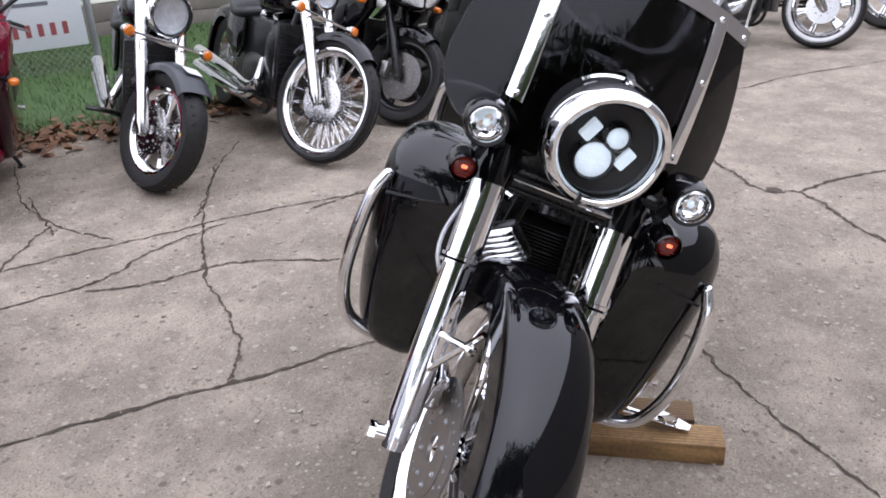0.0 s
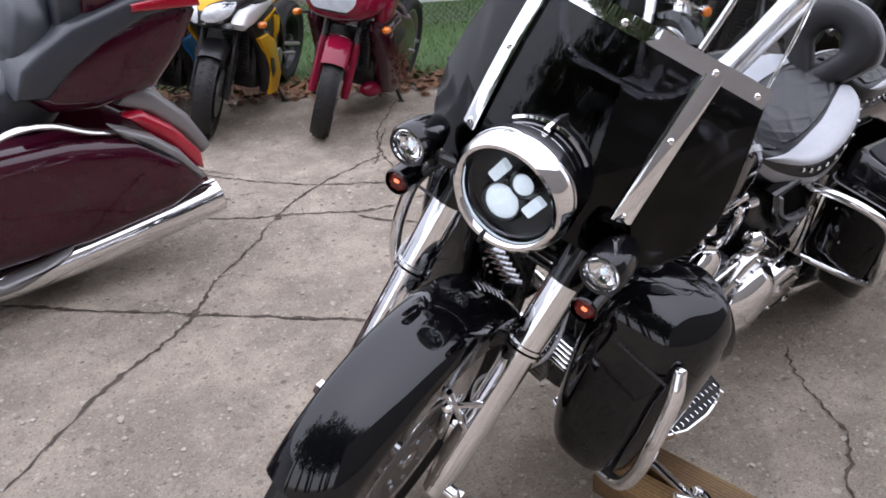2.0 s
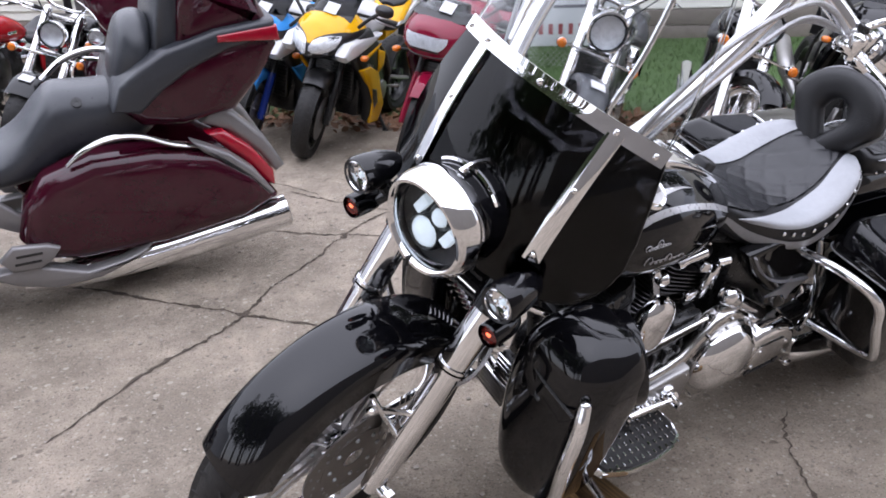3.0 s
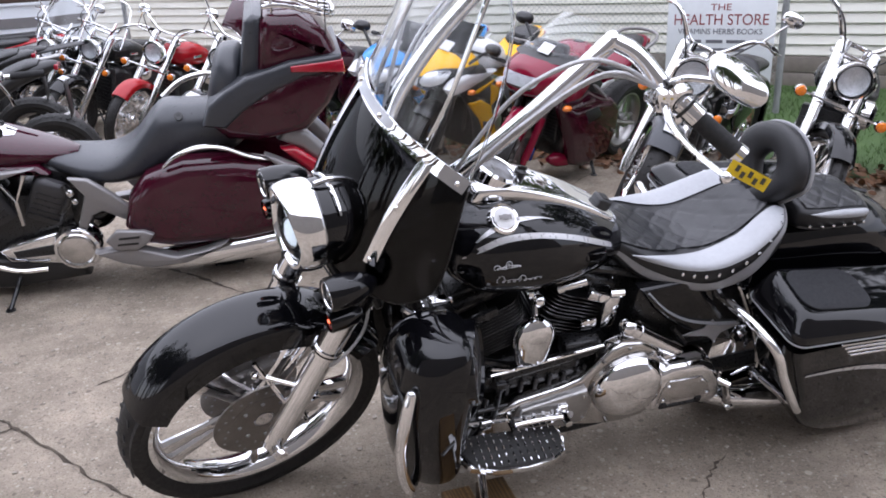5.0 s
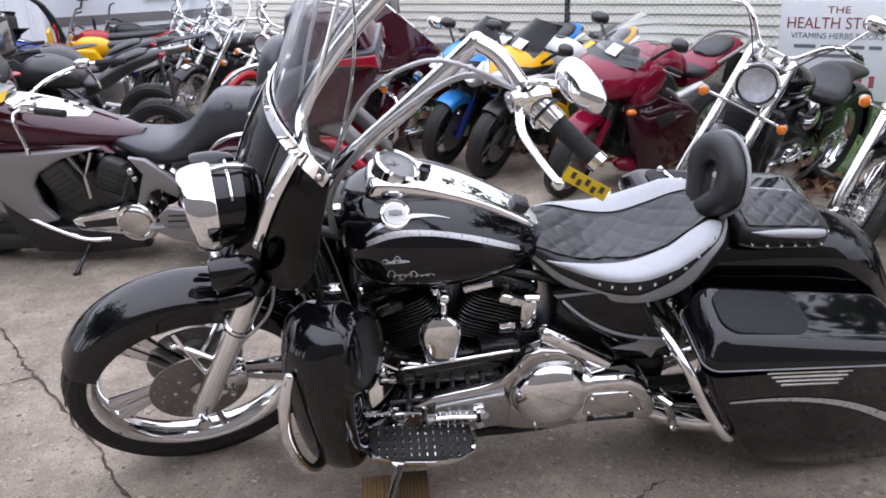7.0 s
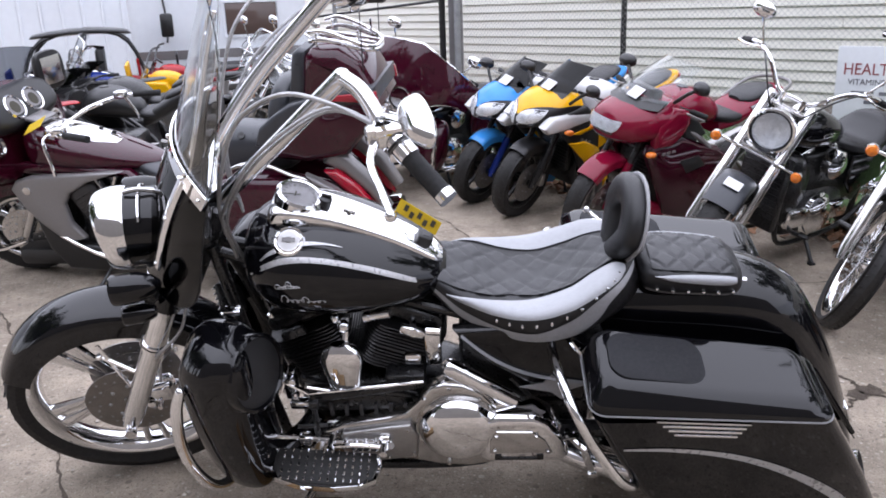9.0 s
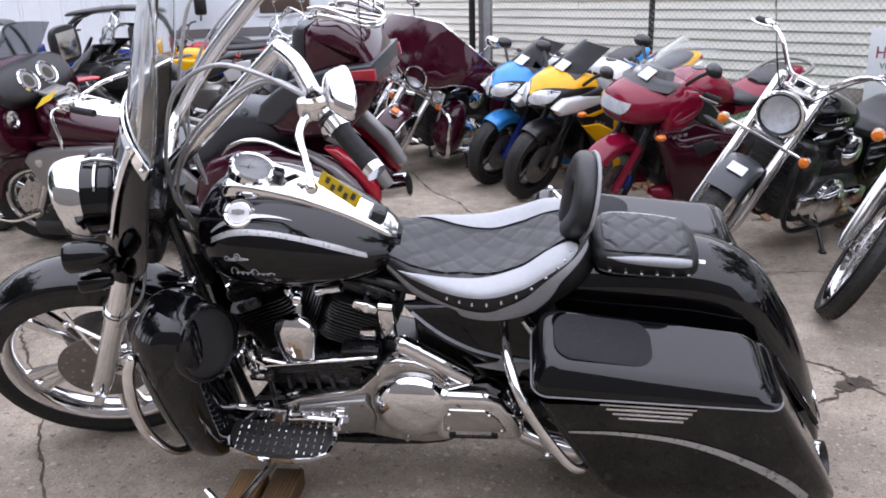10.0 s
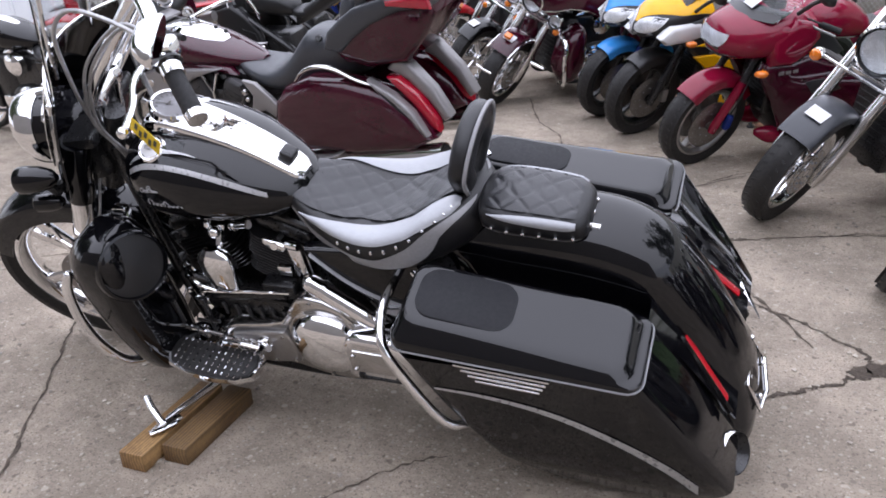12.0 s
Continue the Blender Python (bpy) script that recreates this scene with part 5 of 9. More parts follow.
def stack(sections):
    """A closed body from outlines with equal counts, each with a height function."""
    n = len(sections[0])
    verts = [vec(p) for sec in sections for p in sec]
    faces = [(i * n + k, i * n + (k + 1) % n, (i + 1) * n + (k + 1) % n, (i + 1) * n + k) for i in range(len(sections) - 1) for k in range(n)]
    faces.append(tuple(reversed(range(n))))
    faces.append(tuple((len(sections) - 1) * n + k for k in range(n)))
    return verts, faces


def crowned(piece):
    """The top falls a little to the outer side."""
    out = []
    for p in piece[0]:
        top = min(1.0, max(0.0, (p[2] - lid_drop(p[0]) + 0.0) / 0.05))
        out.append(vec(p) - Vector((0, 0, 0.14 * top * (abs(p[1]) - 0.26))))
    return out, piece[1]


def lid_drop(x):
    return 0.768 - 0.063 * (x - 1.45)


for s in (-1, 1):
    secs = []
    for z in (0.19, 0.196, 0.21, 0.25, 0.30, 0.36, 0.44, 0.52, 0.60, 0.66, 0.70):
        xf, xr, yo, yi = bag_section(z)
        if z < 0.2:
            xf, xr, yo, yi = xf + 0.015, xr - 0.015, yo - 0.015, yi + 0.015
        secs.append([(x, y * s, z) for x, y in rounded_rect(xf, xr, yi, yo, 0.035)])
    bag = part("saddlebag", stack(secs), BLACK, bike, sharp=40)
    secs = []
    for ins, out, dz in ((0.004, 0.004, 0.0), (0.0, 0.0, 0.004), (0.0, 0.0, 0.020), (0.003, 0.002, 0.025), (0.008, 0.003, 0.028), (0.022, 0.006, 0.034), (0.028, 0.010, 0.042), (0.037, 0.026, 0.072), (0.043, 0.036, 0.083), (0.05, 0.044, 0.089), (0.06, 0.054, 0.0915), (0.075, 0.068, 0.092)):
        secs.append([(x, y * s, lid_drop(x) - 0.028 + dz * (1.06 - 0.95 * (x - 1.45))) for x, y in rounded_rect(1.432 + out * 0.75, 2.062 - ins, 0.203 + out * 0.4, 0.442 - out, 0.04)])
    lid = part("bag_lid", crowned(stack(secs)), BLACK, bag, sharp=40)
    secs = []
    for ins, dz in ((0.0, 0.084), (0.0, 0.0968), (0.004, 0.099)):
        secs.append([(x, y * s, lid_drop(x) - 0.028 + dz * (1.06 - 0.95 * (x - 1.45))) for x, y in rounded_rect(1.488 + ins, 1.74 - ins, 0.236 + ins, 0.382 - ins, 0.05)])
    part("speaker_grille", crowned(stack(secs)), GRILLE, lid, "matt dark speaker grille set in the lid")
    part("lid_seam", tube([(x, y * s, lid_drop(x) - 0.03) for x, y in rounded_rect(1.430, 2.064, 0.2, 0.444, 0.042)], 0.0026, 6, 1, closed=True, smooth=False), GREYTRIM, bag)
    # silver sweep on the flank
    band = []
    for x, z, h in [tuple(r) for r in smoothed([(1.53, 0.592, 0.004), (1.66, 0.59, 0.007), (1.80, 0.568, 0.010), (1.92, 0.525, 0.013), (2.03, 0.462, 0.017), (2.13, 0.385, 0.021), (2.20, 0.31, 0.024)], 4)]:
        band.append([Vector((x, (bag_section(z + h * u)[2] + 0.0025) * s, z + h * u)) for u in (-1, 0, 1)])
    part("silver_stripe", grid(band), SILVER, bag)
    for k in range(4):
        part("chrome_louvre", moved(box(0, 0, 0, 0.245 - 0.026 * k, 0.014, 0.0075, 0.003), Matrix.Translation((1.725 + 0.004 * k, 0.437 * s, 0.703 - 0.0165 * k)) @ Matrix.Rotation(radians(3.5), 4, "Y")), CHROME, bag)
    # guard rails round the bag
    part("bag_guard", joined(tube([(1.35, 0.14 * s, 0.72), (1.367, 0.31 * s, 0.742), (1.40, 0.415 * s, 0.71), (1.452, 0.436 * s, 0.605), (1.53, 0.448 * s, 0.475), (1.575, 0.425 * s, 0.425), (1.585, 0.36 * s, 0.40), (1.56, 0.22 * s, 0.39)], 0.0138, 12), ), CHROME, bike)
    part("bag_guard_rail", joined(tube([(1.41, 0.185 * s, 0.76), (1.43, 0.19 * s, 0.73), (1.505, 0.19 * s, 0.60), (1.60, 0.19 * s, 0.41), (1.61, 0.19 * s, 0.30)], 0.011, 10)), CHROME, bike)
    # exhaust
    pipe = part("exhaust", joined(tube([(1.27, 0.10 * s, 0.31), (1.42, 0.18 * s, 0.268), (1.6, 0.23 * s, 0.25), (1.9, 0.265 * s, 0.27), (2.19, 0.285 * s, 0.306)], [0.028, 0.032, 0.042, 0.05, 0.052], 22, 5)), CHROME, bike)
    part("exhaust_tip", slashed(lathe([(0.054, 2.17), (0.06, 2.19), (0.06, 2.282), (0.058, 2.286)], 28, "x", (0, 0.285 * s, 0.308))), CHROME, pipe)
    part("exhaust_bore", slashed(lathe([(0.0578, 2.2845), (0.054, 2.265), (0.049, 2.215), (0.0, 2.20)], 28, "x", (0, 0.285 * s, 0.308))), SATIN, pipe)

# side covers with a silver line and star
for s in (-1, 1):
    outl = [(1.075, 0.80), (1.13, 0.72), (1.19, 0.66), (1.27, 0.60), (1.36, 0.545), (1.46, 0.51), (1.475, 0.70), (1.44, 0.79), (1.30, 0.815)]
    cov = part("side_cover", moved(slab(outl, 0.05, 0.018, 4), Matrix.Translation((0, 0.165 * s, 0))), BLACK, bike)
    line = [(1.10, 0.79), (1.15, 0.735), (1.20, 0.69), (1.27, 0.647), (1.36, 0.617), (1.45, 0.60)]
    part("cover_stripe", tube([(x, 0.190 * s, z) for x, z in line], 0.011, 6, 4, flat=0.3), GREYTRIM, cov)
    star = [(1.265, 0.583), (1.335, 0.598), (1.358, 0.632), (1.385, 0.600), (1.465, 0.592), (1.405, 0.566), (1.392, 0.528), (1.36, 0.560)]
    part("star_mark", moved(slab(star, 0.004), Matrix.Translation((0, 0.1915 * s, 0))), GREYTRIM, cov)
part("under_tray", joined(box(1.30, 0, 0.62, 0.42, 0.30, 0.30, 0.04), box(1.25, 0, 0.33, 0.5, 0.22, 0.2, 0.04)), SATIN, bike)
part("swing_arm", joined(*[tube([(1.20, 0.13 * s, 0.36), (1.40, 0.14 * s, 0.34), (1.66, 0.13 * s, 0.33)], 0.028, 10) for s in (-1, 1)]), SATIN, bike)
wheel(bike, (1.68, 0, 0.332), 0.33, 0.17, 0.225, None, CHROME, "blade", 10, "rear_wheel", 0.06, 0.14, (1,))

# engine: crankcase, finned vee, rocker boxes, primary drive
part("crankcase", joined(body([(0.58, 0, 0.33, 0.09, 0.10, 3), (0.64, 0, 0.35, 0.13, 0.15, 3.4), (0.85, 0, 0.37, 0.15, 0.17, 3.6), (1.05, 0, 0.36, 0.14, 0.15, 3.4), (1.16, 0, 0.35, 0.10, 0.11, 3)], 28, 3)), SATIN, bike)
for tilt, cx in ((-22.5, 0.735), (22.5, 0.845)):
    base = Matrix.Translation((cx, -0.005, 0.50)) @ Matrix.Rotation(radians(tilt), 4, "Y")
    cyl = part("cylinder", moved(lathe([(0.075, 0.0), (0.075, 0.30), (0.0, 0.30)], 24, "z"), base), FINS, bike)
    for k in range(5, 19):
        z = 0.035 + 0.0126 * k
        grow = 0.118 + (0.008 if k > 11 else 0)
        outline = rounded_rect(-grow * 0.92, grow * 0.92, -grow, grow, 0.05, 5)
        secs = [[(x * q, y * q, z + h) for x, y in outline] for q, h in ((0.985, 0.0), (1.0, 0.002), (0.985, 0.004))]
        part("cooling_fin", moved(stack(secs), base), FINS, cyl)
        edge = [(x * 1.001, y * 1.001, z + 0.002) for x, y in outline]
        part("fin_edge", moved(tube(edge, 0.001, 4, 1, closed=True, smooth=False), base), FINEDGE, cyl)
    rk = part("rocker_box", moved(joined(box(0, 0, 0.305, 0.19, 0.20, 0.05, 0.02, 3), box(0, 0, 0.335, 0.15, 0.16, 0.03, 0.014, 3)), base), SATIN, bike)
    for a in (-1, 1):
        for b in (-1, 1):
            part("rocker_bolt", moved(rod((0.07 * a, 0.08 * b, 0.33), (0.07 * a, 0.08 * b, 0.345), 0.008, 8), base), CHROME, rk)
    part("plug_cap", moved(joined(rod((0.0, -0.10, 0.285), (0.005, -0.165, 0.305), 0.012, 10), box(0.0, -0.15, 0.30, 0.075, 0.022, 0.03, 0.008)), base), CHROME if tilt > 0 else SATIN, bike)
    for s in (1,):
        part("pushrod_tube", moved(rod((-0.03, 0.11, 0.0), (-0.02, 0.10, 0.28), 0.014, 12), base), CHROME, bike)
        part("pushrod_tube", moved(rod((0.03, 0.11, 0.0), (0.02, 0.10, 0.28), 0.014, 12), base), CHROME, bike)
part("inner_primary", moved(slab([(0.62, 0.36), (0.66, 0.43), (0.735, 0.465), (0.869, 0.49), (0.925, 0.51), (0.962, 0.555), (1.004, 0.615), (1.045, 0.632), (1.10, 0.625), (1.155, 0.59), (1.20, 0.53), (1.23, 0.46), (1.235, 0.33), (1.18, 0.28), (1.11, 0.265), (1.02, 0.275), (0.93, 0.30), (0.78, 0.31), (0.65, 0.315)], 0.055, 0.014, 3), Matrix.Translation((0, -0.2025, 0))), POLISHED, bike)
dm = Matrix.Translation((1.085, -0.228, 0.46)) @ Matrix.Rotation(radians(90), 4, "X")
derby = part("derby_cover", moved(lathe([(0.124, 0.0), (0.123, 0.014), (0.117, 0.028), (0.104, 0.044), (0.085, 0.057), (0.06, 0.066), (0.03, 0.0705), (0.0, 0.072)], 48, "z"), dm), CHROME, bike, sharp=40)
part("derby_rim", moved(lathe([(0.123, 0.012), (0.129, 0.014), (0.129, 0.0)], 44, "z"), dm), POLISHED, derby)
for k in range(6):
    a = radians(60 * k + 15)
    part("derby_bolt", moved(ball((0.112 * math.cos(a), 0.112 * math.sin(a), 0.022), 0.005, 8), dm), POLISHED, derby)
tcov = part("transmission_cover", moved(slab([(1.145, 0.365), (1.142, 0.46), (1.16, 0.515), (1.195, 0.542), (1.305, 0.54), (1.35, 0.515), (1.388, 0.455), (1.412, 0.37), (1.39, 0.345), (1.17, 0.345)], 0.11, 0.026, 4), Matrix.Translation((0, -0.228, 0))), CHROME, bike)
part("cover_face", moved(slab([(1.175, 0.40), (1.176, 0.455), (1.195, 0.495), (1.30, 0.492), (1.338, 0.455), (1.362, 0.40)], 0.012, 0.004, 2), Matrix.Translation((0, -0.283, 0))), POLISHED, tcov)
part("cover_slot", moved(joined(box(1.262, 0, 0.371, 0.14, 0.02, 0.008), box(1.20, 0, 0.378, 0.02, 0.02, 0.02), box(1.325, 0, 0.378, 0.02, 0.02, 0.02)), Matrix.Translation((0, -0.276, 0))), SATIN, tcov)
for x, z in ((1.195, 0.475), (1.312, 0.474), (1.19, 0.412), (1.348, 0.408)):
    part("cover_bolt", ball((x, -0.289, z), 0.0075, 8), POLISHED, tcov)
part("primary_arm", moved(slab([(0.72, 0.40), (0.735, 0.45), (0.87, 0.475), (0.94, 0.485), (0.965, 0.43), (0.955, 0.345), (0.85, 0.325), (0.74, 0.33)], 0.03, 0.01, 3), Matrix.Translation((0, -0.238, 0))), ALLOY, bike)
for x, z in ((0.75, 0.355), (0.87, 0.345), (0.85, 0.45), (0.93, 0.465), (0.945, 0.36), (0.985, 0.575), (1.06, 0.615), (1.15, 0.575), (1.2, 0.31), (1.05, 0.288)):
    part("case_bolt", rod((x, -0.225, z), (x, -0.256 if x < 0.98 else -0.238, z), 0.006, 8), POLISHED, bike)
part("drive_clutter", joined(box(0.78, -0.165, 0.515, 0.30, 0.05, 0.07, 0.015), rod((0.66, -0.19, 0.55), (0.96, -0.19, 0.60), 0.018, 12), box(0.93, -0.16, 0.60, 0.12, 0.06, 0.06, 0.015), tube([(0.62, -0.18, 0.62), (0.74, -0.17, 0.56), (0.90, -0.18, 0.55), (0.98, -0.15, 0.50)], 0.011, 8)), SATIN, bike)
for k in range(6):
    part("case_rib", box(0.70 + 0.045 * k, -0.196, 0.50, 0.012, 0.012, 0.05, 0.003), DULLGREY, bike)
part("starter", joined(rod((1.065, -0.19, 0.662), (1.25, -0.20, 0.535), 0.029, 18), ball((1.065, -0.19, 0.662), 0.029, 14), rod((1.25, -0.20, 0.535), (1.285, -0.203, 0.498), 0.026, 18, 0.008), rod((1.09, -0.19, 0.645), (1.10, -0.19, 0.638), 0.0315, 18)), CHROME, bike)
part("oil_line", tube([(1.24, -0.17, 0.60), (1.29, -0.18, 0.54), (1.31, -0.16, 0.49)], 0.008, 8), SATIN, bike)
# horn with its chrome cover, stem, and rods between the cylinders
HORN = [(0.60, 0, 0, 0.035, 0.02, 2.6), (0.615, 0, 0, 0.045, 0.03, 2.8), (0.66, 0, 0, 0.055, 0.034, 2.6), (0.71, 0, 0, 0.062, 0.034, 2.4), (0.745, 0, 0, 0.052, 0.028, 2.2), (0.768, 0, 0, 0.025, 0.014, 2.0)]
part("horn_cover", moved(body([(z, cy, cz, hw, hh, p) for z, cy, cz, hw, hh, p in HORN], 28, 4, "z"), Matrix.Translation((0.755, -0.195, 0))), CHROME, bike)
part("horn_stem", joined(rod((0.765, -0.17, 0.75), (0.77, -0.13, 0.81), 0.012, 10), ball((0.768, -0.165, 0.81), 0.02, 12), ball((0.745, -0.155, 0.83), 0.014, 10)), CHROME, bike)
part("choke_tube", joined(rod((0.84, -0.15, 0.83), (0.905, -0.165, 0.855), 0.013, 12), rod((0.83, -0.148, 0.826), (0.845, -0.152, 0.832), 0.016, 12)), CHROME, bike)
part("control_rod", joined(rod((0.64, -0.205, 0.578), (0.985, -0.205, 0.622), 0.0055, 8), rod((0.64, -0.2, 0.60), (0.72, -0.205, 0.585), 0.005, 8), ball((0.60, -0.205, 0.575), 0.011, 8)), CHROME, bike)
part("rear_head_bracket", joined(box(1.015, -0.14, 0.70, 0.05, 0.03, 0.13, 0.012), rod((1.0, -0.15, 0.775), (1.04, -0.155, 0.775), 0.014, 10), box(0.955, -0.145, 0.66, 0.05, 0.02, 0.04, 0.008)), CHROME, bike)
part("crank_hardware", joined(box(0.575, -0.14, 0.545, 0.04, 0.04, 0.09, 0.01), rod((0.55, -0.12, 0.50), (0.60, -0.17, 0.66), 0.012, 8), box(0.60, -0.17, 0.50, 0.06, 0.03, 0.03, 0.008), rod((0.55, -0.15, 0.58), (0.66, -0.17, 0.52), 0.008, 8)), CHROME, bike)
part("air_cleaner", joined(lathe([(0.0, 0.245), (0.06, 0.242), (0.085, 0.225), (0.09, 0.17), (0.0, 0.17)], 36, "y", (0.80, 0, 0.66))), CHROME, bike)
reg = part("voltage_regulator", box(0.47, 0.0, 0.40, 0.03, 0.12, 0.09, 0.008), POLISHED, bike)
for k in range(6):
    part("regulator_fin", box(0.452, 0.0, 0.365 + 0.014 * k, 0.014, 0.12, 0.004), POLISHED, reg)
cooler = part("oil_cooler", box(0.445, -0.082, 0.515, 0.03, 0.12, 0.09, 0.01), SATIN, bike)
for k in range(5):
    part("cooler_fin", moved(box(0, 0, 0, 0.004, 0.12, 0.014, 0.0015), Matrix.Translation((0.428, -0.082, 0.481 + 0.017 * k)) @ Matrix.Rotation(radians(48), 4, "Y")), CHROME, cooler)

# chrome louvred coil cover behind the fork
COIL = Matrix.Translation((0.352, 0.092, 0.70)) @ Matrix.Rotation(radians(-20), 4, "Y") @ Matrix.Rotation(radians(-38), 4, "X")
coil = part("coil_cover", moved(box(0.014, 0, 0, 0.026, 0.125, 0.105, 0.008), COIL), SATIN, bike)
for k in range(6):
    part("cover_louvre", moved(moved(box(0, 0, 0, 0.004, 0.112, 0.0155, 0.0015), Matrix.Translation((-0.005, 0, -0.041 + 0.0165 * k)) @ Matrix.Rotation(radians(48), 4, "Y")), COIL), CHROME, coil)
for k in range(4):
    part("coil_clip", moved(box(-0.002, 0.074, -0.03 + 0.02 * k, 0.012, 0.022, 0.008, 0.002), COIL), CHROME, coil)

# frame
part("frame", joined(*[tube([(0.40, 0.03 * s, 1.0), (0.44, 0.07 * s, 0.80), (0.50, 0.11 * s, 0.45), (0.56, 0.13 * s, 0.22), (0.70, 0.14 * s, 0.18), (1.15, 0.14 * s, 0.19), (1.25, 0.14 * s, 0.35)], 0.018, 12) for s in (-1, 1)], *[tube([(0.42, 0.03 * s, 0.98), (0.70, 0.05 * s, 0.88), (1.05, 0.09 * s, 0.80), (1.30, 0.12 * s, 0.74)], 0.016, 10) for s in (-1, 1)]), SATIN, bike)

# floorboards, pegs, shift linkage
for s in (-1, 1):
    fb_m = Matrix.Translation((0.685, 0.315 * s, 0.388)) @ Matrix.Rotation(radians(6), 4, "Y") @ Matrix.Rotation(radians(-4 * s), 4, "X")
    outline = []
    for x, y in ((-0.155, -0.045), (-0.165, -0.02), (-0.165, 0.025), (-0.145, 0.058), (-0.07, 0.08), (0.03, 0.082), (0.11, 0.07), (0.155, 0.045), (0.168, 0.0), (0.16, -0.045)):
        outline.append((x, y * s))
    base = moved(stack([[(x * q, y * q, z) for x, y in outline] for q, z in ((0.97, -0.02), (1.0, -0.014), (1.0, 0.0), (0.985, 0.006))]), fb_m)
    fb = part("floorboard", base, CHROME, bike)
    part("rubber_pad", moved(stack([[(x * q, y * q, z) for x, y in outline] for q, z in ((0.92, 0.004), (0.92, 0.012), (0.90, 0.014))]), fb_m), TYRE, fb)
    for i in range(12):
        for j in range(5):
            part("tread_stud", moved(box(-0.126 + 0.023 * i, (-0.036 + 0.024 * j) * s, 0.0155, 0.0055, 0.013, 0.005, 0.0015, 1), fb_m), CHROME, fb)
    part("board_bracket", rod((0.60, 0.14 * s, 0.33), (0.61, 0.28 * s, 0.365), 0.014, 10), CHROME, bike)
    part("board_bracket", rod((0.77, 0.14 * s, 0.32), (0.76, 0.28 * s, 0.35), 0.014, 10), CHROME, bike)
part("shift_linkage", joined(rod((0.515, -0.25, 0.445), (0.70, -0.245, 0.42), 0.009, 10), rod((0.515, -0.235, 0.445), (0.515, -0.30, 0.455), 0.012, 10), rod((0.70, -0.21, 0.42), (0.70, -0.30, 0.425), 0.012, 10), rod((0.70, -0.255, 0.42), (0.88, -0.25, 0.415), 0.011, 10), box(0.80, -0.255, 0.405, 0.09, 0.035, 0.035, 0.01), box(0.62, -0.25, 0.43, 0.04, 0.03, 0.04, 0.008), rod((0.87, -0.24, 0.39), (0.88, -0.28, 0.43), 0.011, 8)), CHROME, bike)
part("toe_peg", joined(rod((0.515, -0.27, 0.455), (0.515, -0.335, 0.465), 0.014, 12), rod((0.515, -0.335, 0.465), (0.515, -0.342, 0.466), 0.016, 12)), CHROME, bike, "chrome toe shifter peg")
part("shift_arm", rod((0.535, -0.235, 0.445), (0.535, -0.235, 0.545), 0.008, 8), SATIN, bike)
part("shift_arm", joined(rod((0.655, -0.232, 0.43), (0.66, -0.235, 0.56), 0.009, 8), box(0.66, -0.235, 0.565, 0.03, 0.02, 0.03, 0.006), rod((0.60, -0.236, 0.47), (0.69, -0.236, 0.475), 0.006, 8)), SATIN, bike)
for x in (0.74, 0.77, 0.80, 0.83):
    part("linkage_rib", rod((x, -0.275, 0.428), (x + 0.004, -0.235, 0.43), 0.0065, 8), CHROME, bike)
part("linkage_clamp", joined(box(0.86, -0.25, 0.43, 0.035, 0.04, 0.05, 0.008), rod((0.86, -0.275, 0.43), (0.86, -0.285, 0.43), 0.012, 8)), CHROME, bike)
part("heel_shifter", joined(tube([(0.70, -0.275, 0.425), (0.78, -0.285, 0.44), (0.86, -0.285, 0.43)], 0.008, 8), rod((0.86, -0.27, 0.43), (0.86, -0.315, 0.432), 0.012, 10)), CHROME, bike)
part("passenger_peg", joined(rod((1.41, -0.18, 0.37), (1.47, -0.25, 0.365), 0.014, 10), rod((1.46, -0.24, 0.36), (1.49, -0.25, 0.27), 0.013, 10), box(1.49, -0.245, 0.262, 0.03, 0.05, 0.022, 0.008), rod((1.41, -0.2, 0.37), (1.44, -0.22, 0.40), 0.012, 8)), CHROME, bike)

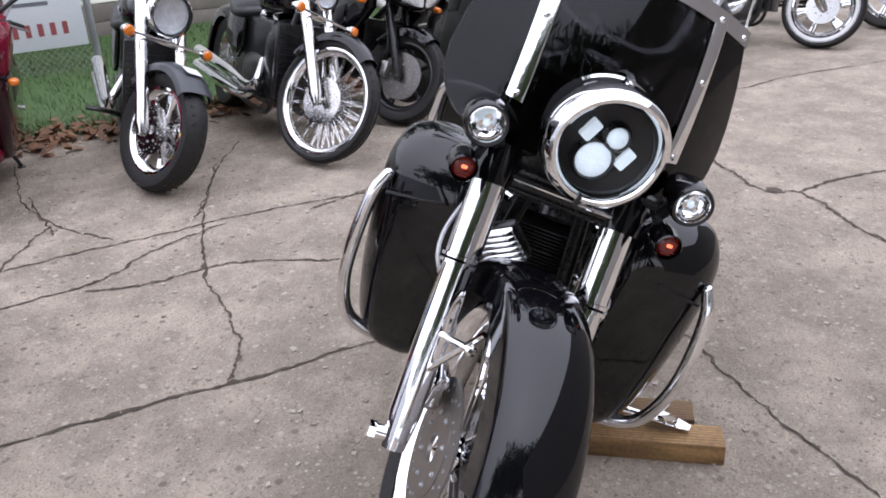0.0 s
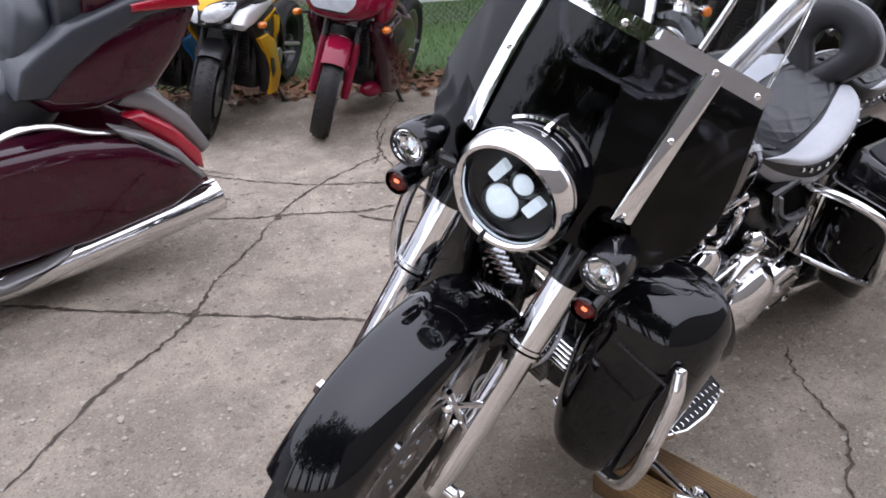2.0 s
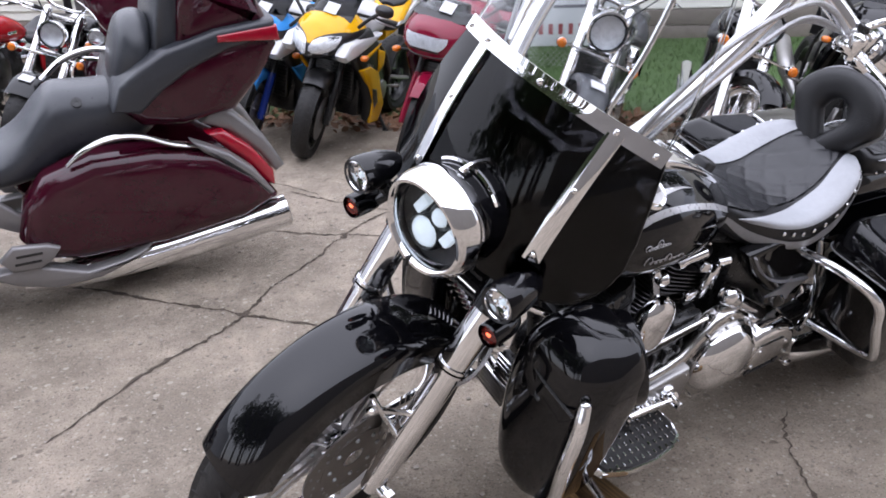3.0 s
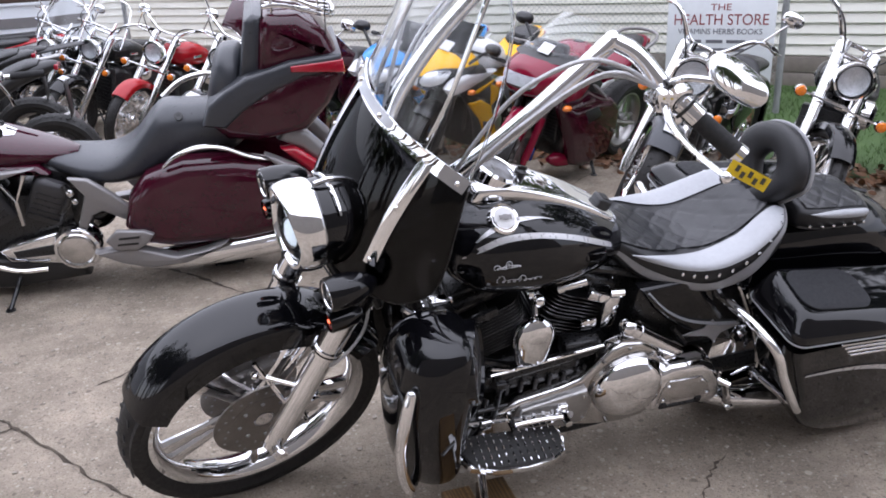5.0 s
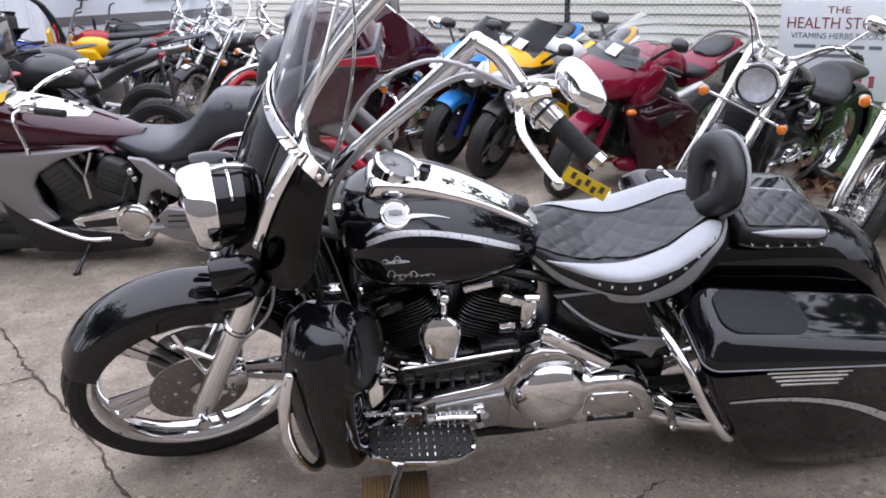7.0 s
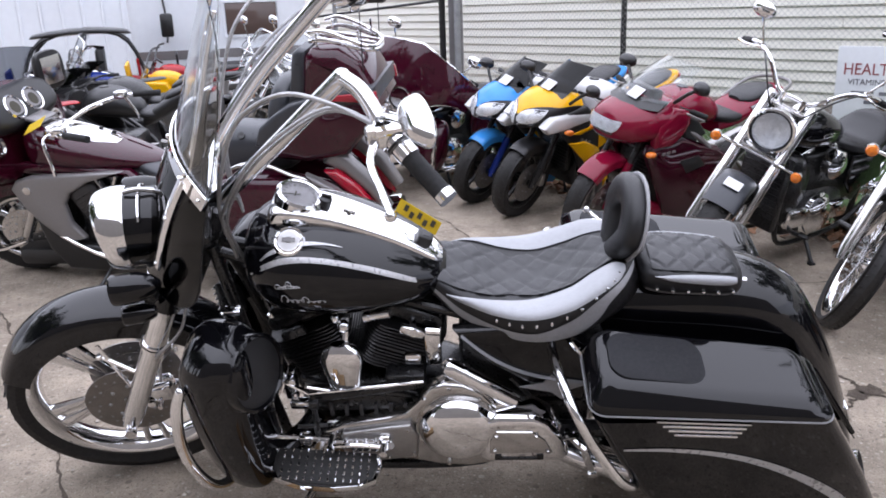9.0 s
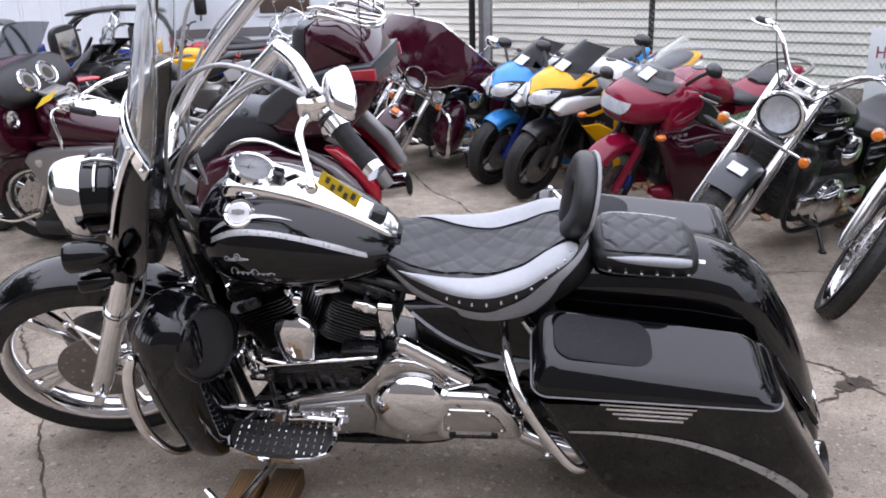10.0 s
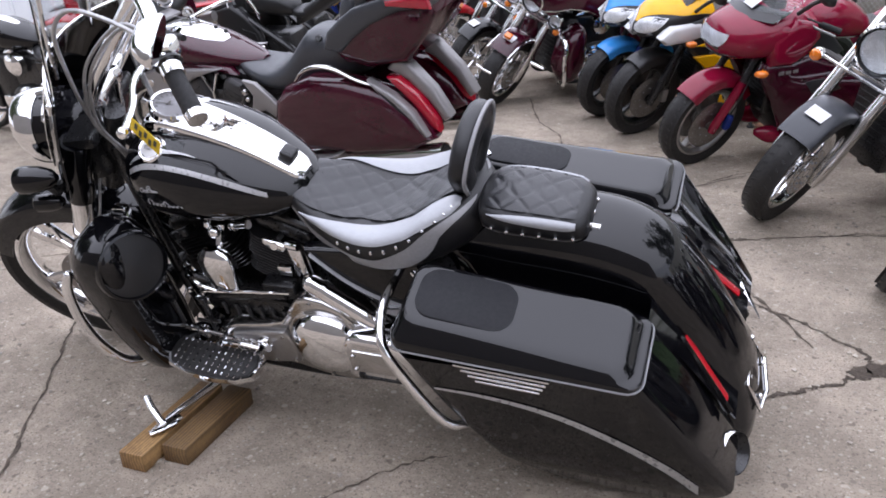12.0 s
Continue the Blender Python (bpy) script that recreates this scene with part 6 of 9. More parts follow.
# leg fairings with speaker pods, and the engine guard
for s in (-1, 1):
    secs = []
    for z, xf, xr, yi, yo in [tuple(r) for r in smoothed([(0.30, 0.42, 0.50, 0.21, 0.30), (0.315, 0.385, 0.525, 0.18, 0.34), (0.36, 0.362, 0.535, 0.16, 0.365), (0.45, 0.347, 0.535, 0.15, 0.382), (0.55, 0.338, 0.53, 0.145, 0.394), (0.66, 0.333, 0.532, 0.145, 0.40), (0.75, 0.335, 0.54, 0.15, 0.402), (0.82, 0.352, 0.535, 0.16, 0.395), (0.865, 0.39, 0.52, 0.185, 0.37), (0.885, 0.43, 0.49, 0.23, 0.33)], 3)]:
        sec, mid, hw = [], (yi + yo) / 2, (yo - yi) / 2
        for x, y in rounded_rect(xf, xr, yi, yo, min(0.07, (xr - xf) * 0.45, (yo - yi) * 0.45), 9):
            q = (y - mid) / hw
            sec.append((x + 0.03 * q * abs(q) * (xr - x) / (xr - xf) - 0.012 * (1 - q * q) * (xr - x) / (xr - xf), y * s, z))
        secs.append(sec)
    low = part("leg_fairing", stack(secs), BLACK, bike, sharp=60)
    pod_m = Matrix.Translation((0.523, 0.297 * s, 0.765)) @ Matrix.Rotation(radians(22 * s), 4, "Z") @ Matrix.Rotation(radians(78), 4, "Y")
    part("speaker_ring", moved(lathe([(0.108, -0.03), (0.112, 0.02), (0.108, 0.03), (0.1, 0.032), (0.096, 0.022)], 40, "z"), pod_m), BLACK, low)
    part("speaker_mesh", moved(lathe([(0.097, 0.022), (0.05, 0.03), (0.0, 0.032)], 36, "z"), pod_m), PLASTIC, low, "matt speaker mesh")
    part("fairing_foot", joined(tube([(0.44, 0.28 * s, 0.37), (0.53, 0.25 * s, 0.355), (0.60, 0.20 * s, 0.39), (0.64, 0.16 * s, 0.44)], [0.062, 0.056, 0.042, 0.03], 18)), BLACK, low)
    part("vent_line", tube([(0.335, 0.18 * s, 0.78), (0.326, 0.26 * s, 0.76), (0.335, 0.37 * s, 0.74)], 0.004, 6), SATIN, low)
    part("fairing_clamp", rod((0.40, 0.10 * s, 0.80), (0.45, 0.17 * s, 0.80), 0.01, 8), CHROME, low)
    part("fairing_bracket", box(0.47, 0.18 * s, 0.885, 0.05, 0.03, 0.02, 0.006), CHROME, low)
    part("engine_guard", joined(tube([(0.352, 0.378 * s, 0.775), (0.335, 0.398 * s, 0.72), (0.322, 0.408 * s, 0.60), (0.335, 0.405 * s, 0.48), (0.365, 0.375 * s, 0.375), (0.40, 0.30 * s, 0.325), (0.445, 0.20 * s, 0.30), (0.50, 0.10 * s, 0.285)], [0.014, 0.0165, 0.0165, 0.0165, 0.0165, 0.0165, 0.0165, 0.0165], 14), ball((0.352, 0.378 * s, 0.775), 0.014, 12)), CHROME, bike)
    part("guard_bolt", rod((0.43, 0.215 * s, 0.30), (0.405, 0.225 * s, 0.30), 0.012, 10), CHROME, bike)
    part("guard_bolt", rod((0.47, 0.15 * s, 0.29), (0.45, 0.155 * s, 0.285), 0.01, 10), CHROME, bike)

# side stand down on the timber
INV = BIKE.inverted()
foot = INV @ Vector((1.93, 0.145, 0.085))
part("side_stand", joined(tube([(0.66, -0.14, 0.20), (0.64, -0.2, 0.2), tuple(foot)], [0.016, 0.015, 0.011], 12, smooth=False), moved(body([(-0.06, 0, 0, 0.012, 0.006, 2.2), (-0.03, 0, 0, 0.02, 0.007, 2.4), (0.02, 0, 0, 0.026, 0.008, 2.4), (0.05, 0, 0, 0.02, 0.006, 2.2)], 16, 3), INV @ Matrix.Translation((1.945, 0.128, 0.083)) @ Matrix.Rotation(radians(75), 4, "Z") @ Matrix.Rotation(radians(-6), 4, "Y")), tube([tuple(INV @ Vector(p)) for p in ((1.945, 0.115, 0.092), (1.90, 0.125, 0.12), (1.852, 0.145, 0.15))], [0.013, 0.013, 0.011], 12, flat=0.6)), CHROME, bike)

# ---- the parked bikes round it, each in the same kind of frame ----
def steered(deg, rake=28, at=(0.05, 0, 0.32)):
    a = Vector((math.sin(radians(rake)), 0, math.cos(radians(rake))))
    return Matrix.Translation(at) @ Matrix.Rotation(radians(deg), 4, a) @ Matrix.Translation(-Vector(at))


def sheet_screen(x0, z0, x1, z1, half0, half1, bow, thick=0.003):
    pts = []
    for t in np.linspace(0, 1, 8):
        h = half0 + (half1 - half0) * t ** 1.4
        pts.append([Vector((x0 + (x1 - x0) * t + bow * (u * u), u * h, z0 + (z1 - z0) * (t - 0.12 * t * t * u * u))) for u in np.linspace(-1, 1, 13)])
    return grid(pts, thick)


def wide_slab(outline, y0, y1, bevel=0.02):
    """An outline in x and z between two offsets to the side."""
    return moved(slab(outline, abs(y1 - y0), min(bevel, abs(y1 - y0) * 0.45), 3), Matrix.Translation((0, (y0 + y1) / 2, 0)))


def lamp(parent, at, r, m, shell=CHROME, glass=True, depth=0.13):
    q = m @ Matrix.Translation(at)
    h = part("headlamp", moved(lathe([(r * 0.9, 0.0), (r, 0.004), (r, 0.03), (r * 0.95, depth * 0.5), (r * 0.7, depth * 0.85), (0, depth)], 32, "x"), q), shell, parent)
    part("lamp_ring", moved(lathe([(r * 0.92, -0.002), (r * 0.9, 0.012), (r * 0.78, 0.02), (r * 0.76, 0.03)], 28, "x"), q), SATIN, h)
    part("reflector", moved(lathe([(r * 0.8, 0.014), (r * 0.75, 0.03), (r * 0.3, 0.05), (0, 0.052)], 28, "x"), q), REFLECTOR, h)
    if glass:
        part("lamp_glass", moved(lathe([(r * 0.92, 0.0), (r * 0.6, -0.012), (0, -0.017)], 28, "x"), q), LENSGLASS, h).visible_shadow = False
    return h


def indicator_pair(parent, x, half, z, m, r=0.03, lens=AMBER, stem=CHROME):
    part("indicator_bar", moved(rod((x + 0.03, -half, z), (x + 0.03, half, z), 0.008, 8), m), stem, parent)
    for s in (-1, 1):
        q = m @ Matrix.Translation((x, half * s, z))
        i = part("indicator", moved(lathe([(r, 0.0), (r * 1.05, 0.02), (r * 0.6, 0.055), (0, 0.06)], 18, "x"), q), stem, parent)
        part("lens", moved(lathe([(r * 0.97, 0.0), (r * 0.8, -0.014), (0, -0.022)], 18, "x"), q), lens, i)


def side_stand(parent, x, reach=0.26, lean=12):
    foot_z = reach * math.tan(radians(lean))
    part("side_stand", joined(rod((x, -0.12, 0.22), (x - 0.05, -reach, foot_z + 0.005), 0.012, 8), moved(lathe([(0.025, -0.004), (0.025, 0.004), (0, 0.004)], 10, "z"), Matrix.Translation((x - 0.05, -reach, foot_z + 0.002)))), SATIN, parent)


def cruiser(m, label, steer=14, color=BLACK, front=("wire", 60, 0.345, 0.09, 0.285), fender=BLACK, screen=False, bars=0.0, sticker=True, lean=14, wall=False, rim=CHROME, fork=CHROME, group="", headlamp_r=0.10, wheelbase=1.62, bags=None, fairing=None, cheap=False):
    """A chromed cruiser."""
    b = thing("cruiser_motorcycle", m, label, "motorcycle", group)
    style, count, R, W, rim_r = front
    S = steered(steer, 31, (0.06, 0, R))
    tk = math.tan(radians(31))
    w = wheel(b, (0, 0, R), R, W, rim_r, S, rim, style, count, "front_wheel", 0.045, 0.13, (-1, 1) if not cheap else (1,), POLISHED, hub_mat=CHROME)
    if wall:
        part("whitewall", moved(joined(*[lathe([(rim_r + 0.012, s * W * 0.40), (rim_r + 0.045, s * W * 0.492), (rim_r + 0.05, s * W * 0.485)], 48, "y") for s in (-1, 1)]), S @ Matrix.Translation((0, 0, R))), WHITE, w)
    arc_shell(b, "front_fender", (0, 0, R), [(35, R + 0.035), (70, R + 0.045), (100, R + 0.045), (128, R + 0.025)], W * 0.75, 0.06, fender, S, crown=0.03)
    for s in (-1, 1):
        y = (W / 2 + 0.055) * s
        def at(z, o=0.0):
            return (tk * (z - R) + o, y, z)
        part("fork_slider", moved(tube([at(R - 0.03), at(R + 0.02), at(R + 0.3)], [0.022, 0.035, 0.034], 16, smooth=False), S), POLISHED if fork is CHROME else fork, b)
        part("fork_tube", moved(rod(at(R + 0.28), at(R + 0.70), 0.031, 16), S), fork, b)
        part("fork_cap", moved(ball(at(R + 0.70), 0.032, 12), S), CHROME, b)
    hx, hz = tk * 0.58 - 0.12, R + 0.58
    part("triple_clamp", moved(joined(box(tk * 0.42 + 0.03, 0, R + 0.43, 0.06, W + 0.18, 0.035, 0.01), box(tk * 0.66 + 0.03, 0, R + 0.66, 0.06, W + 0.18, 0.03, 0.01)), S), POLISHED, b)
    if fairing is None:
        lamp(b, (hx, 0, hz), headlamp_r, S)
    indicator_pair(b, tk * 0.42 - 0.08, 0.24, R + 0.44, S, lens=AMBER)
    top = (tk * 0.68 + 0.05, R + 0.70)
    for s in (-1, 1):
        bar = part("handlebar", moved(tube([(top[0], 0, top[1] + 0.02), (top[0], 0.10 * s, top[1] + 0.03), (top[0] + 0.02, 0.22 * s, top[1] + 0.10 + bars), (top[0] + 0.12, 0.34 * s, top[1] + 0.12 + bars), (top[0] + 0.24, 0.43 * s, top[1] + 0.07 + bars)], 0.0125, 10), S), CHROME, b)
        part("grip", moved(rod((top[0] + 0.16, 0.37 * s, top[1] + 0.105 + bars), (top[0] + 0.25, 0.435 * s, top[1] + 0.066 + bars), 0.018, 12), S), GRIP, bar)
        part("lever", moved(joined(tube([(top[0] + 0.08, 0.31 * s, top[1] + 0.12 + bars), (top[0] + 0.08, 0.38 * s, top[1] + 0.10 + bars), (top[0] + 0.16, 0.45 * s, top[1] + 0.08 + bars)], 0.006, 6), box(top[0] + 0.10, 0.31 * s, top[1] + 0.12 + bars, 0.05, 0.05, 0.035, 0.008)), S), CHROME, bar)
        part("mirror_stem", moved(tube([(top[0] + 0.08, 0.30 * s, top[1] + 0.13 + bars), (top[0] + 0.06, 0.34 * s, top[1] + 0.22 + bars), (top[0] + 0.05, 0.37 * s, top[1] + 0.28 + bars)], 0.006, 8), S), CHROME, bar)
        part("mirror", moved(moved(body([(-0.02, 0, 0, 0.03, 0.02, 2.2), (-0.005, 0, 0, 0.06, 0.04, 2.3), (0.012, 0, 0, 0.065, 0.045, 2.4), (0.016, 0, 0, 0.06, 0.04, 2.4)], 18, 2), Matrix.Translation((top[0] + 0.05, 0.38 * s, top[1] + 0.31 + bars))), S), CHROME, bar)
        part("cable", moved(tube([(top[0] + 0.06, 0.28 * s, top[1] + 0.12 + bars), (top[0] - 0.10, 0.2 * s, top[1] + 0.13), (top[0] - 0.10, 0.1 * s, top[1] - 0.02), (top[0] + 0.1, 0.05 * s, top[1] - 0.14)], 0.005, 6), S), PLASTIC, bar)
        if not cheap:
            part("riser", moved(rod((top[0] - 0.01, 0.06 * s, top[1] - 0.03), (top[0], 0.06 * s, top[1] + 0.03), 0.018, 10), S), CHROME, b)
    if sticker:
        a0 = radians(104)
        part("paper_label", moved(moved(box(0, 0, 0, 0.075, W * 0.7, 0.0015), Matrix.Translation(((R + 0.049) * math.cos(a0), 0, R + (R + 0.049) * math.sin(a0))) @ Matrix.Rotation(radians(-14), 4, "Y")), S), PAPER, b, "white paper label")
    if screen:
        sc = part("windscreen", moved(sheet_screen(tk * 0.5 - 0.02, R + 0.62, tk * 0.75 + 0.06, R + 1.05, 0.24, 0.19, 0.10), S), GLASS, b)
        sc.visible_shadow = False
        part("screen_frame", moved(tube([(tk * 0.5 + 0.08, -0.24, R + 0.63), (tk * 0.62 + 0.1, -0.235, R + 0.82), (tk * 0.75 + 0.12, -0.18, R + 1.0), (tk * 0.75 + 0.06, 0, R + 1.06), (tk * 0.75 + 0.12, 0.18, R + 1.0), (tk * 0.62 + 0.1, 0.235, R + 0.82), (tk * 0.5 + 0.08, 0.24, R + 0.63)], 0.009, 8), S), CHROME, b)
        part("screen_stay", moved(joined(*[tube([(tk * 0.42, 0.1 * s, R + 0.44), (tk * 0.5, 0.14 * s, R + 0.66), (tk * 0.62 + 0.05, 0.15 * s, R + 0.86)], 0.009, 8) for s in (-1, 1)], rod((tk * 0.6, -0.23, R + 0.80), (tk * 0.6, 0.23, R + 0.80), 0.009, 8)), S), CHROME, b)
    tx = 0.46
    TK = [(tx, 0, 0.85, 0.07, 0.06, 2.3), (tx + 0.04, 0, 0.855, 0.13, 0.09, 2.4), (tx + 0.18, 0, 0.855, 0.165, 0.115, 2.4), (tx + 0.34, 0, 0.83, 0.145, 0.10, 2.4), (tx + 0.47, 0, 0.80, 0.09, 0.06, 2.3), (tx + 0.52, 0, 0.79, 0.04, 0.03, 2.0)]
    tank_ob = part("fuel_tank", body(TK, 32, 4), color, b)
    part("tank_dash", joined(body([(tx + 0.06, 0, 0.955, 0.03, 0.015, 2.6), (tx + 0.14, 0, 0.968, 0.045, 0.02, 2.8), (tx + 0.30, 0, 0.93, 0.035, 0.02, 2.8), (tx + 0.42, 0, 0.87, 0.02, 0.012, 2.4)], 20, 3)), CHROME, tank_ob)
    for s in (-1, 1):
        part("tank_badge", box(tx + 0.2, 0.166 * s, 0.85, 0.10, 0.006, 0.025, 0.003), CHROME, tank_ob)
    ST = [(tx + 0.46, 0, 0.74, 0.06, 0.03, 2.3), (tx + 0.55, 0, 0.72, 0.14, 0.05, 2.5), (tx + 0.70, 0, 0.70, 0.18, 0.05, 2.6), (tx + 0.82, 0, 0.74, 0.17, 0.08, 2.6), (tx + 0.88, 0, 0.80, 0.13, 0.07, 2.4), (tx + 1.0, 0, 0.81, 0.12, 0.055, 2.4), (tx + 1.18, 0, 0.80, 0.10, 0.04, 2.3), (tx + 1.24, 0, 0.79, 0.05, 0.02, 2.0)]
    part("seat", body(ST, 28, 4), LEATHER, b)
    wheel(b, (wheelbase, 0, 0.32), 0.32, 0.15, 0.22, None, rim, "blade" if style != "wire" else "wire", 10 if style != "wire" else 40, "rear_wheel", 0.06, 0.13, (1,), POLISHED)
    arc_shell(b, "rear_fender", (wheelbase, 0, 0.32), [(-5, 0.385), (30, 0.385), (70, 0.40), (110, 0.40), (150, 0.385)], 0.11, 0.09, color, crown=0.04)
    part("tail_lamp", joined(box(wheelbase + 0.33, 0, 0.52, 0.05, 0.10, 0.07, 0.015)), REDLENS, b)
    # engine
    # dark filler block, added to close the view through the frame
    part("filler_block", wide_slab([(0.60, 0.72), (1.24, 0.70), (1.34, 0.46), (1.2, 0.28), (0.7, 0.28), (0.56, 0.46)], -0.115, 0.115, 0.03), SATIN, b)
    part("crankcase", body([(0.52, 0, 0.30, 0.08, 0.07, 3), (0.60, 0, 0.33, 0.14, 0.14, 3.4), (0.85, 0, 0.35, 0.15, 0.16, 3.6), (1.05, 0, 0.34, 0.13, 0.14, 3.2), (1.15, 0, 0.33, 0.08, 0.08, 3)], 24, 3), SATIN, b)
    for tilt, cx in ((-24, 0.74), (24, 0.83)):
        base = Matrix.Translation((cx, 0, 0.45)) @ Matrix.Rotation(radians(tilt), 4, "Y")
        c = part("cylinder", moved(lathe([(0.07, 0.0), (0.07, 0.28), (0, 0.28)], 20, "z"), base), FINS, b)
        for k in range(8):
            part("cooling_fin", moved(stack([[(x * q, y * q, 0.04 + 0.026 * k + h) for x, y in rounded_rect(-0.10, 0.10, -0.105, 0.105, 0.04, 4)] for q, h in ((0.98, 0), (1, 0.003), (0.98, 0.006))]), base), DULLGREY, c)
        part("rocker_cover", moved(box(0, 0, 0.28, 0.17, 0.17, 0.06, 0.025, 3), base), CHROME, b)
    cov = part("side_case", moved(joined(lathe([(0.12, 0.0), (0.118, 0.02), (0.09, 0.045), (0.04, 0.055), (0, 0.056)], 32, "z"), lathe([(0.14, -0.03), (0.14, 0.002), (0.12, 0.012)], 32, "z")), Matrix.Translation((0.80, -0.145, 0.33)) @ Matrix.Rotation(radians(90), 4, "X")), CHROME, b)
    for x in (0.62, 1.0):
        part("case_trim", box(x, -0.15, 0.34, 0.21, 0.055, 0.125, 0.03), CHROME, b)
    part("air_cleaner", joined(lathe([(0.0, -0.215), (0.05, -0.213), (0.085, -0.19), (0.088, -0.14), (0, -0.14)], 28, "y", (0.80, 0, 0.66))), CHROME, b)
    rad = part("radiator", box(0.42, 0, 0.50, 0.06, 0.30, 0.44, 0.012), SATIN, b)
    part("engine_shroud", body([(0.46, 0, 0.50, 0.12, 0.20, 3), (0.52, 0, 0.50, 0.145, 0.24, 3.4), (0.66, 0, 0.48, 0.13, 0.22, 3.2), (0.72, 0, 0.47, 0.09, 0.16, 3)], 24, 2), SATIN, b)
    for k in range(9):
        part("radiator_fin", box(0.388, 0, 0.36 + 0.036 * k, 0.008, 0.27, 0.006), SATIN, rad)
    part("frame", joined(*[tube([(0.42, 0.03 * s, 0.80), (0.46, 0.1 * s, 0.50), (0.52, 0.12 * s, 0.20), (0.75, 0.13 * s, 0.16), (1.15, 0.13 * s, 0.20), (1.4, 0.12 * s, 0.34)], 0.016, 8) for s in (-1, 1)], tube([(0.40, 0, 0.82), (0.7, 0, 0.76), (1.1, 0, 0.70), (1.45, 0, 0.66)], 0.022, 8)), SATIN, b)
    for s, dz in ((1, 0.0), (1, 0.10)):
        part("exhaust", tube([(0.70, 0.12, 0.46), (0.58, 0.19, 0.36), (0.70, 0.21, 0.25 + dz * 0.6), (1.1, 0.215, 0.24 + dz), (1.75, 0.22, 0.26 + dz)], [0.024, 0.024, 0.028, 0.04, 0.045], 14), CHROME, b)
    for s in (-1, 1):
        part("foot_peg", tube([(0.60, 0.14 * s, 0.26), (0.50, 0.24 * s, 0.30), (0.50, 0.33 * s, 0.31)], 0.014, 8), SATIN, b)
    for s in (-1, 1):
        part("side_cover", wide_slab([(1.0, 0.68), (1.3, 0.68), (1.38, 0.5), (1.1, 0.42), (1.02, 0.5)], 0.13 * s, 0.16 * s, 0.012), color, b)
    if bags:
        for s in (-1, 1):
            part("saddlebag", wide_slab([(1.30, 0.68), (1.85, 0.66), (1.92, 0.40), (1.85, 0.33), (1.38, 0.34), (1.30, 0.45)], 0.20 * s, 0.42 * s, 0.05), bags, b)
    if fairing:
        def crest(y):
            return hz + 0.47 - 0.22 * abs(y) - 0.42 * y * y
        wing = []
        for v in np.linspace(0, 1, 14):
            line = []
            for y in np.linspace(-0.50, 0.50, 33):
                low = hz + float(np.interp(abs(y), [0, 0.1, 0.17, 0.25, 0.36, 0.50], [0.03, 0.0, -0.02, 0.08, 0.12, 0.08]))
                z = low + (crest(y) - low) * v
                line.append(Vector((hx - 0.13 + 0.85 * y * y + 0.15 * v * v + 0.02 * (1 - v), y, z)))
            wing.append(line)
        fa = part("fairing", moved(grid(wing, 0.018), S), fairing, b)
        part("inner_fairing", moved(body([(hx + 0.02, 0, hz + 0.10, 0.14, 0.10, 2.6), (hx + 0.10, 0, hz + 0.14, 0.30, 0.18, 2.8), (hx + 0.20, 0, hz + 0.16, 0.34, 0.17, 2.8), (hx + 0.28, 0, hz + 0.17, 0.28, 0.12, 2.6)], 28, 3), S), PLASTIC, b)
        part("screen_trim", moved(tube([(hx + 0.02 + 0.85 * y * y, y, crest(y) + 0.008) for y in np.linspace(-0.47, 0.47, 15)], 0.010, 8, 3), S), CHROME, b)
        for s in (-1, 1):
            part("fairing_trim", moved(tube([(hx - 0.125 + 0.85 * y * y, y, hz + q) for y, q in ((0.12 * s, 0.0), (0.20 * s, 0.035), (0.30 * s, 0.095), (0.42 * s, 0.115), (0.49 * s, 0.09))], 0.007, 8, 3), S), CHROME, fa)
        lamp(b, (hx - 0.14, 0, hz + 0.03), 0.10, S)
        for s in (-1, 1):
            lamp(b, (hx - 0.08, 0.21 * s, hz - 0.06), 0.06, S, depth=0.09)
            part("lamp_bar", moved(rod((hx - 0.02, 0.02 * s, hz - 0.10), (hx - 0.05, 0.25 * s, hz - 0.10), 0.012, 10), S), CHROME, b)
            part("fender_trim", moved(tube([((R + 0.05) * math.cos(radians(a)), W * 0.78 * s, R + (R + 0.012) * math.sin(radians(a))) for a in (45, 70, 100, 128)], 0.006, 6), S), CHROME, b)
            part("leg_fairing", joined(body([(0.32, 0.27 * s, 0.42, 0.05, 0.06, 2.6), (0.40, 0.27 * s, 0.45, 0.13, 0.20, 3), (0.50, 0.27 * s, 0.50, 0.13, 0.22, 3), (0.56, 0.26 * s, 0.52, 0.09, 0.16, 2.6)], 24, 3)), fairing, b)
            part("engine_guard", tube([(0.36, 0.10 * s, 0.66), (0.33, 0.38 * s, 0.62), (0.31, 0.43 * s, 0.45), (0.36, 0.38 * s, 0.26), (0.48, 0.12 * s, 0.20)], 0.017, 10), CHROME, b)
            part("floorboard", joined(box(0.72, 0.30 * s, 0.27, 0.32, 0.11, 0.02, 0.008)), CHROME, b)
            part("bag_guard", tube([(1.25, 0.16 * s, 0.30), (1.30, 0.42 * s, 0.32), (1.32, 0.44 * s, 0.52), (1.28, 0.18 * s, 0.55)], 0.014, 8), CHROME, b)
        part("fender_lamp", moved(moved(box(0, 0, 0, 0.05, 0.06, 0.03, 0.008), Matrix.Translation((-0.12, 0, R + 0.375)) @ Matrix.Rotation(radians(-20), 4, "Y")), S), AMBER, b)
        part("fender_rail", moved(tube([(-0.36, -0.07, R + 0.16), (-0.385, 0, R + 0.17), (-0.36, 0.07, R + 0.16)], 0.009, 8), S), CHROME, b)
